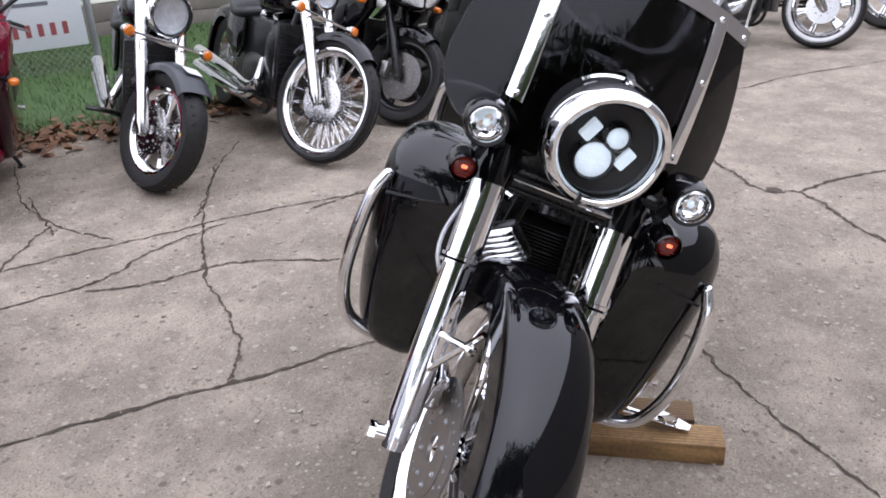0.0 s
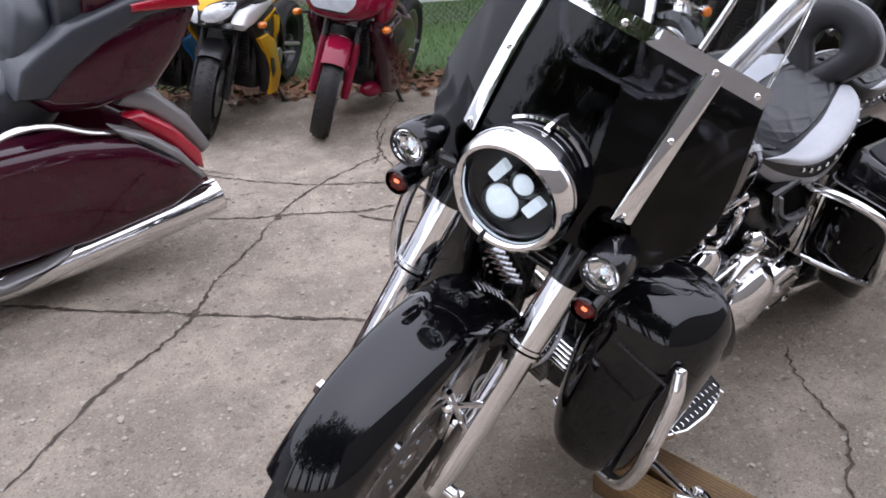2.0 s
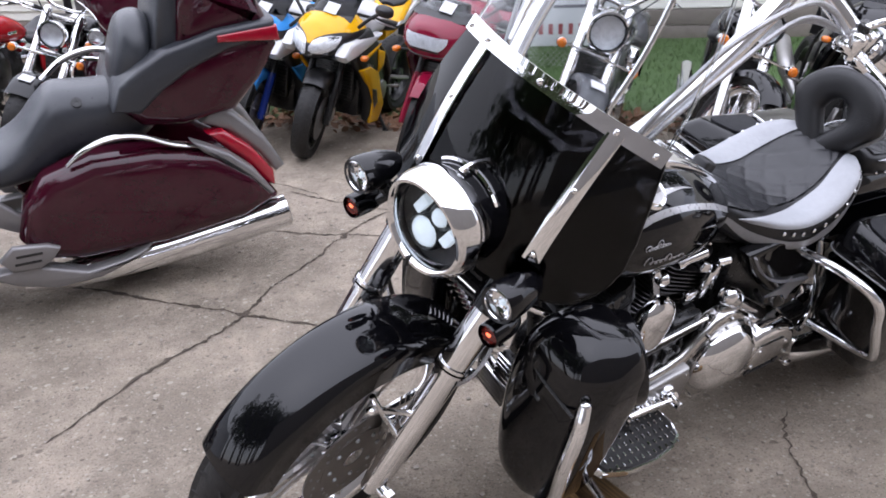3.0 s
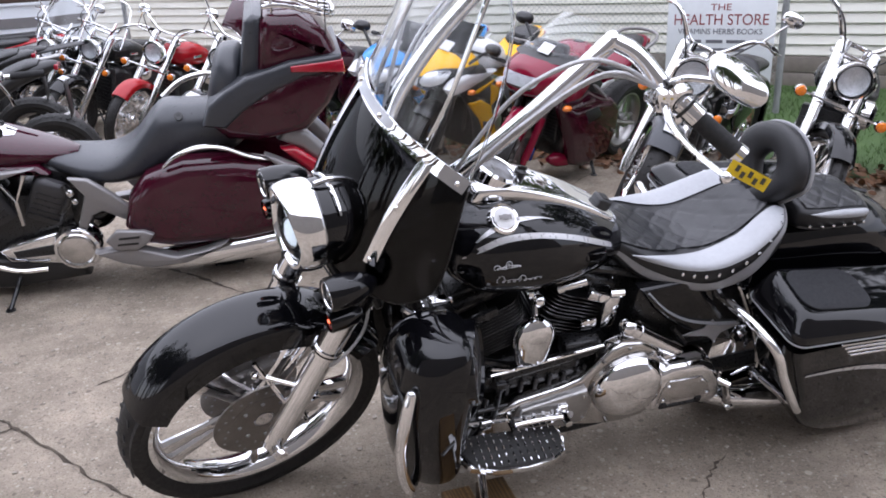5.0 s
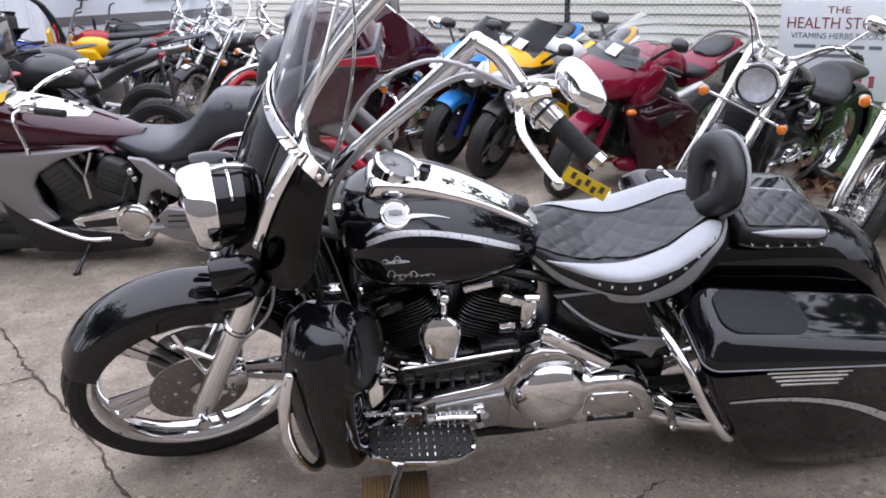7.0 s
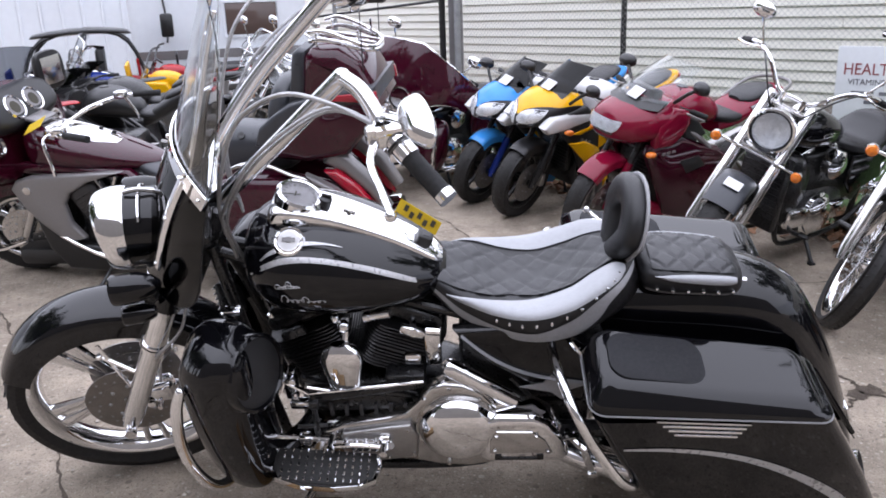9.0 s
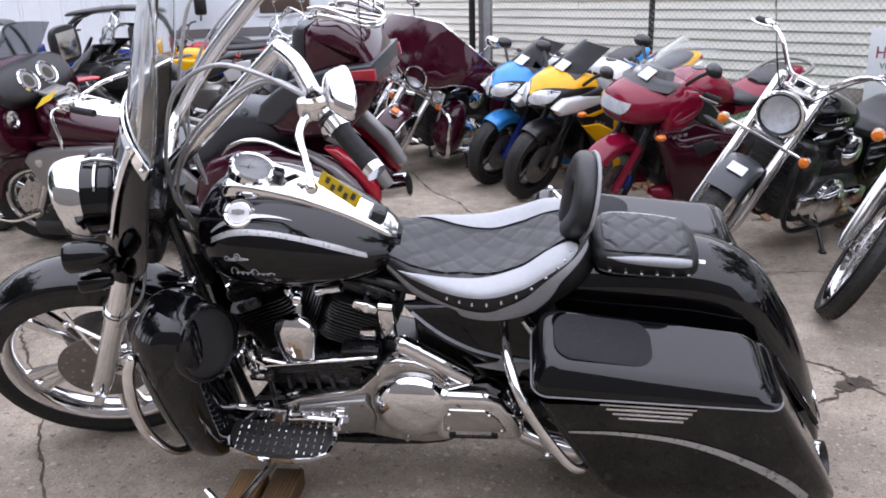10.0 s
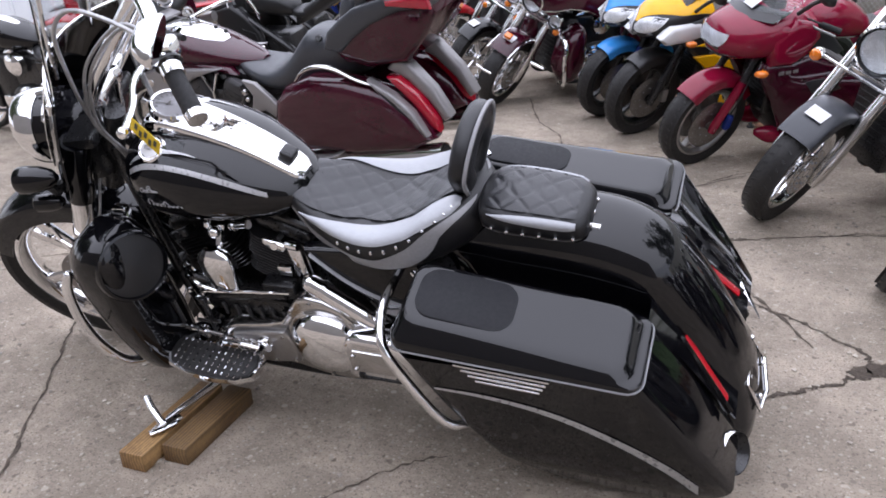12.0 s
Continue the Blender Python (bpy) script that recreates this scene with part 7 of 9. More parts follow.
    side_stand(b, 0.78, 0.27, lean)
    return b


def nose_x(stations, y, z):
    """Where a line along the bike at (y, z) first meets a body from the front."""
    rows = smoothed(stations, 10)
    for row in rows:
        x, cy, cz, hw, hh, pw = row
        if abs((y - cy) / hw) ** pw + abs((z - cz) / hh) ** pw <= 1:
            return float(x)
    return float(rows[-1][0])


def front_panel(stations, rows, lift=0.005, cols=13):
    """A sheet laid on a body's front: rows of (height, from, to) across."""
    return grid([[Vector((nose_x(stations, y, z) - lift, y, z)) for y in np.linspace(a, b, cols)] for z, a, b in rows], 0.003)


def sport(m, label, color, second, steer=8, tall=False, tail=None, group="", label_at=True, lean=12, lens=AMBER, dark=False):
    """A faired sports bike."""
    b = thing("sport_motorcycle", m, label, "motorcycle", group)
    R = 0.30
    S = steered(steer, 25, (0.04, 0, R))
    tk = math.tan(radians(25))
    wheel(b, (0, 0, R), R, 0.12, 0.215, S, SATIN if not tall else ALLOY, "mag", 3 if tall else 5, "front_wheel", 0.045, 0.15, (-1, 1), STEEL)
    arc_shell(b, "front_fender", (0, 0, R), [(30, R + 0.03), (70, R + 0.04), (105, R + 0.035), (132, R + 0.026)] if tall else [(38, R + 0.03), (70, R + 0.035), (105, R + 0.03), (120, R + 0.022)], 0.08, 0.08, PLASTIC if color is YELLOW else color, S, crown=0.035)
    for s in (-1, 1):
        part("fork_leg", moved(tube([(-0.01, 0.10 * s, R - 0.03), (0.0, 0.10 * s, R), (tk * 0.28, 0.10 * s, R + 0.28)], [0.022, 0.028, 0.027], 14, smooth=False), S), color if tall else DEEP_BLUE if color is BLUE else SATIN, b)
        part("fork_tube", moved(rod((tk * 0.26, 0.10 * s, R + 0.26), (tk * 0.55, 0.10 * s, R + 0.55), 0.022, 12), S), SATIN, b)
        part("brake_caliper", moved(box(0.10, 0.105 * s, R + 0.02, 0.05, 0.04, 0.10, 0.012), S), DEEP_BLUE if tall else ALLOY, b)
        part("axle_nut", moved(rod((0, 0.09 * s, R), (0, 0.125 * s, R), 0.014, 10), S), ALLOY, b)
        part("brake_hose", moved(tube([(0.10, 0.11 * s, R + 0.07), (0.12, 0.13 * s, R + 0.2), (0.2, 0.1 * s, R + 0.36)], 0.005, 6), S), PLASTIC, b)
    if tall:
        NOSE = [(-0.04, 0, 0.815, 0.075, 0.05, 2.2), (-0.015, 0, 0.825, 0.135, 0.092, 2.2), (0.05, 0, 0.828, 0.195, 0.118, 2.3), (0.15, 0, 0.84, 0.238, 0.138, 2.4), (0.27, 0, 0.855, 0.26, 0.148, 2.4), (0.38, 0, 0.862, 0.258, 0.142, 2.4), (0.48, 0, 0.86, 0.23, 0.115, 2.4)]
    else:
        NOSE = [(-0.13, 0, 0.775, 0.04, 0.035, 1.8), (-0.09, 0, 0.795, 0.105, 0.07, 1.8), (-0.02, 0, 0.825, 0.165, 0.11, 1.8), (0.10, 0, 0.86, 0.205, 0.13, 1.8), (0.24, 0, 0.88, 0.215, 0.13, 1.9), (0.34, 0, 0.87, 0.19, 0.11, 2.0)]
    nose = part("nose_fairing", body(NOSE, 36, 5), color if second is None else PLASTIC, b)
    z0 = 0.05 if tall else 0.0
    if tall:
        hl = part("headlamp", front_panel(NOSE, [(0.79, -0.1, 0.1), (0.80, -0.122, 0.122), (0.835, -0.14, 0.14), (0.868, -0.148, 0.148), (0.878, -0.138, 0.138)], 0.013), LENSGLASS, nose, "clear wide headlamp")
        hl.visible_shadow = False
        part("reflector", front_panel(NOSE, [(0.793, -0.1, 0.1), (0.815, -0.128, 0.128), (0.845, -0.142, 0.142), (0.874, -0.14, 0.14)], 0.005), REFLECTOR, hl)
        part("headlamp_trim", front_panel(NOSE, [(0.78, -0.1, 0.1), (0.788, -0.108, 0.108)], 0.005), SATIN, nose)
        part("nose_seam", tube([(nose_x(NOSE, y, 0.745 + 0.25 * y * y) - 0.003, y, 0.745 + 0.25 * y * y) for y in np.linspace(-0.16, 0.16, 11)], 0.004, 6, 2), SATIN, nose)
        sx0, sz0, sx1, sz1, sh0, sh1 = 0.09, 0.945, 0.46, 1.22, 0.225, 0.165
    else:
        if second is not None:
            rows = smoothed([(-0.122, 78), (-0.09, 66), (-0.03, 44), (0.04, 30), (0.12, 18), (0.33, 10)], 4)
            part("nose_cowl", grid([[on_body(NOSE, x, a + (180 - 2 * a) * u, 0.006) for u in np.linspace(0, 1, 17)] for x, a in rows], 0.004), color, nose)
            part("chin", front_panel(NOSE, [(0.70, -0.09, 0.09), (0.72, -0.125, 0.125), (0.745, -0.115, 0.115), (0.765, -0.085, 0.085), (0.775, -0.03, 0.03)], 0.006), PLASTIC, nose)
        for s in (-1, 1):
            hl = part("headlamp", front_panel(NOSE, [(0.752, 0.012 * s, 0.05 * s), (0.77, 0.008 * s, 0.11 * s), (0.805, 0.010 * s, 0.152 * s), (0.84, 0.022 * s, 0.168 * s), (0.866, 0.06 * s, 0.17 * s), (0.88, 0.11 * s, 0.165 * s)], 0.007), REFLECTOR, nose)
            part("lamp_lens", moved(lathe([(0.024, 0.004), (0.02, -0.006), (0.0, -0.01)], 16, "x"), Matrix.Translation((nose_x(NOSE, 0.06 * s, 0.80) - 0.006, 0.06 * s, 0.80))), LENSGLASS if second is not None else REFLECTOR, hl)
            part("air_intake", joined(ball(on_body(NOSE, -0.06, -38 if s > 0 else 218, -0.012), 0.034, 12, (1, 1, 0.6))), PLASTIC, nose)
            part("lamp_brow", front_panel(NOSE, [(0.868, 0.1 * s, 0.165 * s), (0.874, 0.115 * s, 0.17 * s)], 0.008), PLASTIC, nose)
        sx0, sz0, sx1, sz1, sh0, sh1 = 0.03, 0.945, 0.33, 1.17, 0.16, 0.125
    scr = part("windscreen", sheet_screen(sx0, sz0, sx1, sz1, sh0, sh1, 0.12), GLASS if tall else SMOKE, b)
    scr.visible_shadow = False
    part("screen_base", sheet_screen(sx0 - 0.012, sz0 + 0.004, sx0 + 0.09, sz0 + 0.06, sh0 + 0.004, sh0 - 0.01, 0.12), PLASTIC, b)
    for s in (-1, 1):
        for k in range(3):
            part("screen_bolt", ball((sx0 + 0.04 + 0.07 * k + 0.115, (sh0 - 0.008 - 0.01 * k) * s, sz0 + 0.035 + 0.045 * k), 0.006, 6), SATIN, scr)
    if label_at:
        slope = math.degrees(math.atan2(sz1 - sz0, sx1 - sx0))
        part("paper_label", moved(box(0, 0, 0, 0.09, 0.09, 0.002), Matrix.Translation((sx0 + 0.085, -0.03, sz0 + 0.078)) @ Matrix.Rotation(radians(-slope), 4, "Y") @ Matrix.Rotation(radians(6), 4, "X")), PAPER, scr, "white paper label")
    for s in (-1, 1):
        mx, mz = (0.40, 1.115) if tall else (0.23, 1.05)
        part("mirror_stem", tube([(mx - 0.05, 0.2 * s, mz - 0.13), (mx - 0.03, 0.27 * s, mz - 0.06), (mx - 0.01, 0.32 * s, mz - 0.02)], 0.012, 8), PLASTIC, b)
        part("mirror", moved(body([(-0.04, 0, 0, 0.02, 0.012, 2.2), (-0.015, 0, 0, 0.06, 0.036, 2.4), (0.015, 0, 0, 0.068, 0.042, 2.4), (0.022, 0, 0, 0.06, 0.037, 2.4)], 20, 3), Matrix.Translation((mx, 0.35 * s, mz)) @ Matrix.Rotation(radians(10 * s), 4, "Z")), PLASTIC, b)
        ix, iz = (0.14, 0.69) if tall else (0.12, 0.74)
        part("indicator", joined(rod((ix + 0.06, 0.23 * s, iz), (ix + 0.03, 0.28 * s, iz), 0.010, 8)), PLASTIC, b)
        part("indicator_lens", body([(ix - 0.02, 0.285 * s, iz, 0.01, 0.01, 2), (ix - 0.005, 0.29 * s, iz, 0.024, 0.018, 2.2), (ix + 0.03, 0.29 * s, iz, 0.026, 0.02, 2.2), (ix + 0.05, 0.29 * s, iz, 0.012, 0.01, 2)], 16, 3), lens, b)
        if tall:
            upper = [(0.22, 0.70), (0.20, 0.86), (0.34, 0.96), (0.46, 0.94), (0.50, 0.86), (0.44, 0.76), (0.36, 0.70)]
            outl = [(0.20, 0.72), (0.36, 0.72), (0.46, 0.76), (0.62, 0.70), (0.80, 0.66), (0.95, 0.56), (0.98, 0.38), (0.90, 0.20), (0.62, 0.15), (0.44, 0.20), (0.34, 0.40), (0.24, 0.56), (0.18, 0.66)]
            part("upper_fairing", wide_slab(upper, 0.17 * s, 0.262 * s, 0.04), color, b)
            part("inner_panel", wide_slab([(0.46, 0.90), (0.58, 0.86), (0.68, 0.76), (0.60, 0.70), (0.48, 0.74)], 0.17 * s, 0.225 * s, 0.02), PLASTIC, b)
            part("frame_spar", tube([(0.36, 0.10 * s, 0.86), (0.58, 0.2 * s, 0.76), (0.86, 0.19 * s, 0.56), (0.94, 0.15 * s, 0.44)], 0.04, 10, flat=0.5), GREYPANEL, b)
            # on the red bike the shade low on the flank is put in as maroon
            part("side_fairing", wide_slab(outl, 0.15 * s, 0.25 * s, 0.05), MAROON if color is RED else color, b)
            part("side_vent", wide_slab([(0.46, 0.60), (0.62, 0.62), (0.70, 0.54), (0.54, 0.50)], 0.24 * s, 0.254 * s, 0.006), PLASTIC, b)
            for k in range(3):
                part("side_mark", moved(box(0, 0, 0, 0.03, 0.004, 0.02, 0.001), Matrix.Translation((0.30 + 0.042 * k, 0.2515 * s, 0.665 + 0.004 * k)) @ Matrix.Rotation(radians(-6), 4, "Y")), GREYPANEL, b)
            part("belly_tip", body([(0.30, 0.12 * s, 0.235, 0.02, 0.02, 2), (0.36, 0.14 * s, 0.23, 0.05, 0.05, 2.3), (0.46, 0.15 * s, 0.22, 0.06, 0.05, 2.4)], 16, 3), color, b)
        else:
            outl = [(0.16, 0.86), (0.34, 0.90), (0.48, 0.80), (0.60, 0.66), (0.62, 0.48), (0.66, 0.30), (0.56, 0.18), (0.46, 0.20), (0.40, 0.40), (0.30, 0.56), (0.14, 0.70)]
            part("side_fairing", wide_slab(outl, 0.16 * s, 0.235 * s, 0.03), PLASTIC if dark else color, b)
            if second is not None:
                part("cheek_panel", wide_slab([(-0.06, 0.765), (0.02, 0.835), (0.20, 0.855), (0.56, 0.835), (0.36, 0.775), (0.14, 0.73), (-0.01, 0.72)], 0.15 * s, 0.243 * s, 0.026), second, b)
                part("lower_panel", wide_slab([(0.20, 0.63), (0.36, 0.635), (0.52, 0.565), (0.58, 0.45), (0.68, 0.30), (0.60, 0.17), (0.46, 0.19), (0.47, 0.36), (0.38, 0.48)], 0.215 * s, 0.25 * s, 0.014), color, b)
                part("side_flash", wide_slab([(0.46, 0.74), (0.60, 0.70), (0.60, 0.60), (0.52, 0.56), (0.50, 0.66)], 0.225 * s, 0.246 * s, 0.008), color, b)
                part("side_stripe", wide_slab([(0.20, 0.70), (0.40, 0.745), (0.52, 0.77), (0.46, 0.735), (0.30, 0.69)], 0.228 * s, 0.243 * s, 0.004), color, b)
                part("fairing_duct", wide_slab([(0.42, 0.46), (0.50, 0.44), (0.54, 0.34), (0.49, 0.30)], 0.245 * s, 0.254 * s, 0.003), SATIN, b)
                for k in range(3):
                    part("side_mark", box(0.33 + 0.04 * k, 0.2365 * s, 0.645 - 0.012 * k, 0.026, 0.004, 0.022, 0.001), GREYPANEL, b)
            else:
                part("side_vent", wide_slab([(0.42, 0.70), (0.56, 0.66), (0.58, 0.54), (0.46, 0.56)], 0.23 * s, 0.242 * s, 0.005), SATIN, b)
            part("frame_spar", tube([(0.34, 0.10 * s, 0.84), (0.56, 0.2 * s, 0.74), (0.84, 0.17 * s, 0.52), (0.92, 0.14 * s, 0.40)], 0.035, 10, flat=0.5), SATIN, b)
        part("fork_cover", moved(rod((tk * 0.5, 0.10 * s, R + 0.5), (tk * 0.62, 0.10 * s, R + 0.62), 0.024, 10), S), SATIN, b)
        part("handlebar", moved(joined(tube([(0.32, 0.10 * s, 0.98), (0.36, 0.22 * s, 0.975), (0.45, 0.33 * s, 0.95)], 0.011, 8), rod((0.40, 0.27 * s, 0.965), (0.47, 0.35 * s, 0.945), 0.017, 10)), S), GRIP, b)
        part("brake_lever", moved(tube([(0.36, 0.2 * s, 0.975), (0.35, 0.28 * s, 0.96), (0.41, 0.37 * s, 0.94)], 0.006, 6), S), ALLOY, b)
    rad = part("radiator", box(0.32, 0, 0.50, 0.05, 0.30, 0.26, 0.01), SATIN, b)
    for k in range(9):
        part("radiator_fin", box(0.292, 0, 0.40 + 0.025 * k, 0.006, 0.28, 0.005), SATIN, rad)
    part("engine", joined(box(0.62, 0, 0.42, 0.46, 0.34, 0.40, 0.05), lathe([(0.0, -0.215), (0.08, -0.21), (0.10, -0.17), (0.0, -0.17)], 24, "y", (0.66, 0, 0.36))), SATIN, b)
    part("engine_cover", moved(lathe([(0.085, 0.0), (0.08, 0.015), (0.05, 0.025), (0.0, 0.028)], 22, "z"), Matrix.Translation((0.68, -0.205, 0.38)) @ Matrix.Rotation(radians(90), 4, "X")), ALLOY, b)
    part("inner_dash", joined(box(0.28, 0, 0.96 + z0, 0.08, 0.26, 0.08, 0.02)), PLASTIC, b)
    TK = [(0.42, 0, 0.86, 0.10, 0.06, 2.3), (0.48, 0, 0.89, 0.165, 0.10, 2.5), (0.62, 0, 0.90, 0.185, 0.12, 2.5), (0.77, 0, 0.87, 0.15, 0.11, 2.4), (0.88, 0, 0.83, 0.10, 0.07, 2.3), (0.92, 0, 0.81, 0.05, 0.03, 2.0)]
    tank_ob = part("fuel_tank", body(TK, 32, 4), second if (second is not None and tail is not None) else color, b)
    part("tank_cap", moved(lathe([(0.04, 0), (0.038, 0.006), (0.03, 0.008), (0, 0.008)], 20, "z"), Matrix.Translation((0.60, 0, 1.018))), SATIN, tank_ob)
    part("rider_seat", body([(0.86, 0, 0.80, 0.06, 0.03, 2.3), (0.93, 0, 0.80, 0.13, 0.04, 2.5), (1.05, 0, 0.80, 0.15, 0.045, 2.6), (1.14, 0, 0.84, 0.12, 0.04, 2.4), (1.18, 0, 0.86, 0.06, 0.02, 2)], 24, 3), LEATHER, b)
    lift = 0.0 if tall else 0.05
    part("tail_fairing", body([(0.92, 0, 0.73, 0.10, 0.05, 2.4), (1.08, 0, 0.80 + lift * 0.4, 0.15, 0.07, 2.5), (1.28, 0, 0.88 + lift, 0.13, 0.065, 2.4), (1.46, 0, 0.93 + lift, 0.08, 0.045, 2.3), (1.54, 0, 0.95 + lift, 0.03, 0.02, 2.0)], 28, 4), tail or color, b)
    part("pillion_seat", body([(1.12, 0, 0.89 + lift * 0.6, 0.05, 0.02, 2.2), (1.18, 0, 0.905 + lift * 0.8, 0.11, 0.035, 2.4), (1.32, 0, 0.945 + lift, 0.11, 0.035, 2.4), (1.42, 0, 0.965 + lift, 0.06, 0.02, 2.2)], 22, 3), LEATHER, b)
    part("tail_lamp", joined(box(1.53, 0, 0.935 + lift, 0.03, 0.11, 0.04, 0.01)), REDLENS, b)
    if second is not None:
        for s in (-1, 1):
            part("tail_panel", wide_slab([(0.98, 0.80), (1.14, 0.86), (1.34, 0.95), (1.44, 0.985), (1.36, 0.92), (1.16, 0.80)], 0.125 * s, 0.15 * s, 0.01), second, b)
    if tall:
        part("grab_rail", tube([(1.15, -0.14, 0.86), (1.40, -0.16, 0.97), (1.55, -0.08, 1.0), (1.55, 0.08, 1.0), (1.40, 0.16, 0.97), (1.15, 0.14, 0.86)], 0.012, 8), GREYPANEL, b)
    wheel(b, (1.41, 0, 0.315), 0.315, 0.17, 0.215, None, SATIN if not tall else ALLOY, "mag", 5, "rear_wheel", 0.06, 0.11, (1,), STEEL)
    part("swing_arm", joined(*[tube([(0.95, 0.12 * s, 0.42), (1.2, 0.13 * s, 0.36), (1.41, 0.12 * s, 0.315)], 0.028, 8, flat=0.6) for s in (-1, 1)]), ALLOY, b)
    part("silencer", tube([(0.85, 0.16, 0.26), (1.05, 0.20, 0.34), (1.15, 0.22, 0.40), (1.55, 0.22, 0.52)], [0.03, 0.04, 0.058, 0.055], 18), ALLOY, b)
    part("number_hanger", joined(box(1.56, 0, 0.74, 0.01, 0.12, 0.26, 0.004)), PLASTIC, b)
    for s in (-1, 1):
        part("foot_peg", tube([(0.90, 0.16 * s, 0.36), (0.92, 0.26 * s, 0.38)], 0.012, 8, smooth=False), ALLOY, b)
    side_stand(b, 0.82, 0.25, lean)
    return b


ROW = "bikes parked in a row along the fence"
cruiser(pose(3.36, 2.92, 0, 13, 0, 43), "black cruiser with chrome forks and round headlamp parked in a row", 28, BLACK, ("blade", 14, 0.32, 0.13, 0.225), GREYPLAST, bars=0.05, group=ROW, headlamp_r=0.125)
cruiser(pose(3.97, 2.26, 0, 13, 0, 50), "black cruiser with a wire-spoked front wheel and chrome forks", 28, BLACK, ("wire", 80, 0.35, 0.09, 0.295), BLACK, bars=0.06, sticker=False, group=ROW)
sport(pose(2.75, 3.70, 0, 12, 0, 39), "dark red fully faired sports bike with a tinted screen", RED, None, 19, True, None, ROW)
sport(pose(2.20, 4.27, 0, 12, 0, 46), "yellow and white sports bike with black trim", YELLOW, WHITE, 14, False, YELLOW, ROW, dark=True)
sport(pose(1.84, 4.69, 0, 12, 0, 48), "blue and white sports bike with a dark screen", BLUE, WHITE, 12, False, BLUE, ROW, dark=True)
sport(pose(4.80, 2.10, 0, 13, 0, 54), "black sports bike with a dark wheel and amber indicators", BLACK, None, 28, False, None, ROW, label_at=False)
cruiser(pose(0.87, 4.80, 0, 12, 0, 54), "maroon touring motorcycle with a batwing fairing and chrome guards", 32, MAROON, ("blade", 12, 0.31, 0.13, 0.21), MAROON, group=ROW, bags=MAROON, fairing=MAROON, sticker=True)
cruiser(pose(0.40, 5.25, 0, 12, 0, 52), "black cruiser with chrome forks and dark front mudguard", 14, BLACK, ("blade", 12, 0.31, 0.13, 0.21), BLACK, group=ROW, cheap=True)
cruiser(pose(-0.25, 5.95, 0, 12, 0, 54), "red cruiser with chrome forks and a greenish headlamp", 12, BRIGHT_RED, ("wire", 40, 0.33, 0.10, 0.27), BRIGHT_RED, group=ROW, sticker=False, cheap=True)
cruiser(pose(-0.95, 6.55, 0, 12, 0, 54), "chromed cruiser with a clear windscreen and high bars", 12, SATIN, ("wire", 40, 0.33, 0.11, 0.27), BLACK, True, 0.05, group=ROW, cheap=True)
cruiser(pose(-1.45, 6.90, 0, 12, 0, 54), "black cruiser with a clear windscreen and chrome headlamp", 12, BLACK, ("wire", 40, 0.33, 0.11, 0.27), BLACK, True, 0.05, group=ROW, cheap=True)
cruiser(pose(7.63, -0.60, 0, 10, 0, 75), "dark cruiser with a whitewall tyre on a chrome wheel", 4, MAROON, ("blade", 12, 0.33, 0.13, 0.235), MAROON, group=ROW, wall=True, sticker=False, cheap=True)
cruiser(pose(8.62, -1.25, 0, 10, 0, 75), "black cruiser parked at the far side of the yard", 4, BLACK, ("blade", 12, 0.33, 0.13, 0.235), BLACK, group=ROW, sticker=False, cheap=True)
sport(pose(5.45, 1.50, 0, 13, 0, 54), "black sports bike with a black mag wheel", PLASTIC, None, 12, False, None, ROW, label_at=False)
cruiser(pose(6.02, 0.98, 0, 13, 0, 58), "dark maroon cruiser with black wheels beside the sports bikes", 12, MAROON, ("mag", 5, 0.32, 0.14, 0.22), BLACK, group=ROW, sticker=False, rim=SATIN, cheap=True)
cruiser(pose(6.72, 0.42, 0, 12, 0, 62), "black cruiser with a dark front wheel in the row", 12, BLACK, ("mag", 5, 0.32, 0.14, 0.22), MAROON, group=ROW, sticker=False, rim=SATIN, cheap=True)

# ---- the maroon luxury tourer standing behind the black bike ----
TOURER = pose(-0.72, 2.72, 0, 10, 0, 3)
tour = thing("luxury_tourer", TOURER, "maroon luxury touring motorcycle with grey seat, trunk and chrome exhausts", "motorcycle")
TS = steered(16, 28, (0.06, 0, 0.32))
wheel(tour, (0, 0, 0.32), 0.32, 0.13, 0.22, TS, POLISHED, "mag", 10, "front_wheel", 0.05, 0.15, (-1, 1), POLISHED)
arc_shell(tour, "front_fender", (0, 0, 0.32), [(30, 0.36), (70, 0.365), (105, 0.365), (140, 0.345), (165, 0.335)], 0.09, 0.10, MAROON, TS, crown=0.04)
part("fender_trim", moved(tube([(-0.33, -0.09, 0.25), (-0.2, -0.1, 0.22), (-0.02, -0.1, 0.26)], 0.012, 8), TS), CHROME, tour)
for s in (-1, 1):
    part("fork_leg", moved(tube([(0, 0.10 * s, 0.30), (0.17, 0.10 * s, 0.62), (0.27, 0.10 * s, 0.82)], [0.03, 0.028, 0.026], 14, smooth=False), TS), POLISHED, tour)
wheel(tour, (1.67, 0, 0.325), 0.325, 0.19, 0.21, None, POLISHED, "mag", 10, "rear_wheel", 0.06, 0.13, (1,), POLISHED)
TT = [(0.20, 0, 0.87, 0.13, 0.10, 2.6), (0.28, 0, 0.86, 0.20, 0.13, 2.8), (0.45, 0, 0.835, 0.215, 0.115, 2.8), (0.65, 0, 0.80, 0.20, 0.095, 2.7), (0.82, 0, 0.775, 0.155, 0.065, 2.5), (0.95, 0, 0.755, 0.10, 0.04, 2.4), (1.02, 0, 0.75, 0.04, 0.02, 2.0)]
tt = part("fuel_tank", body(TT, 36, 5), MAROON, tour)
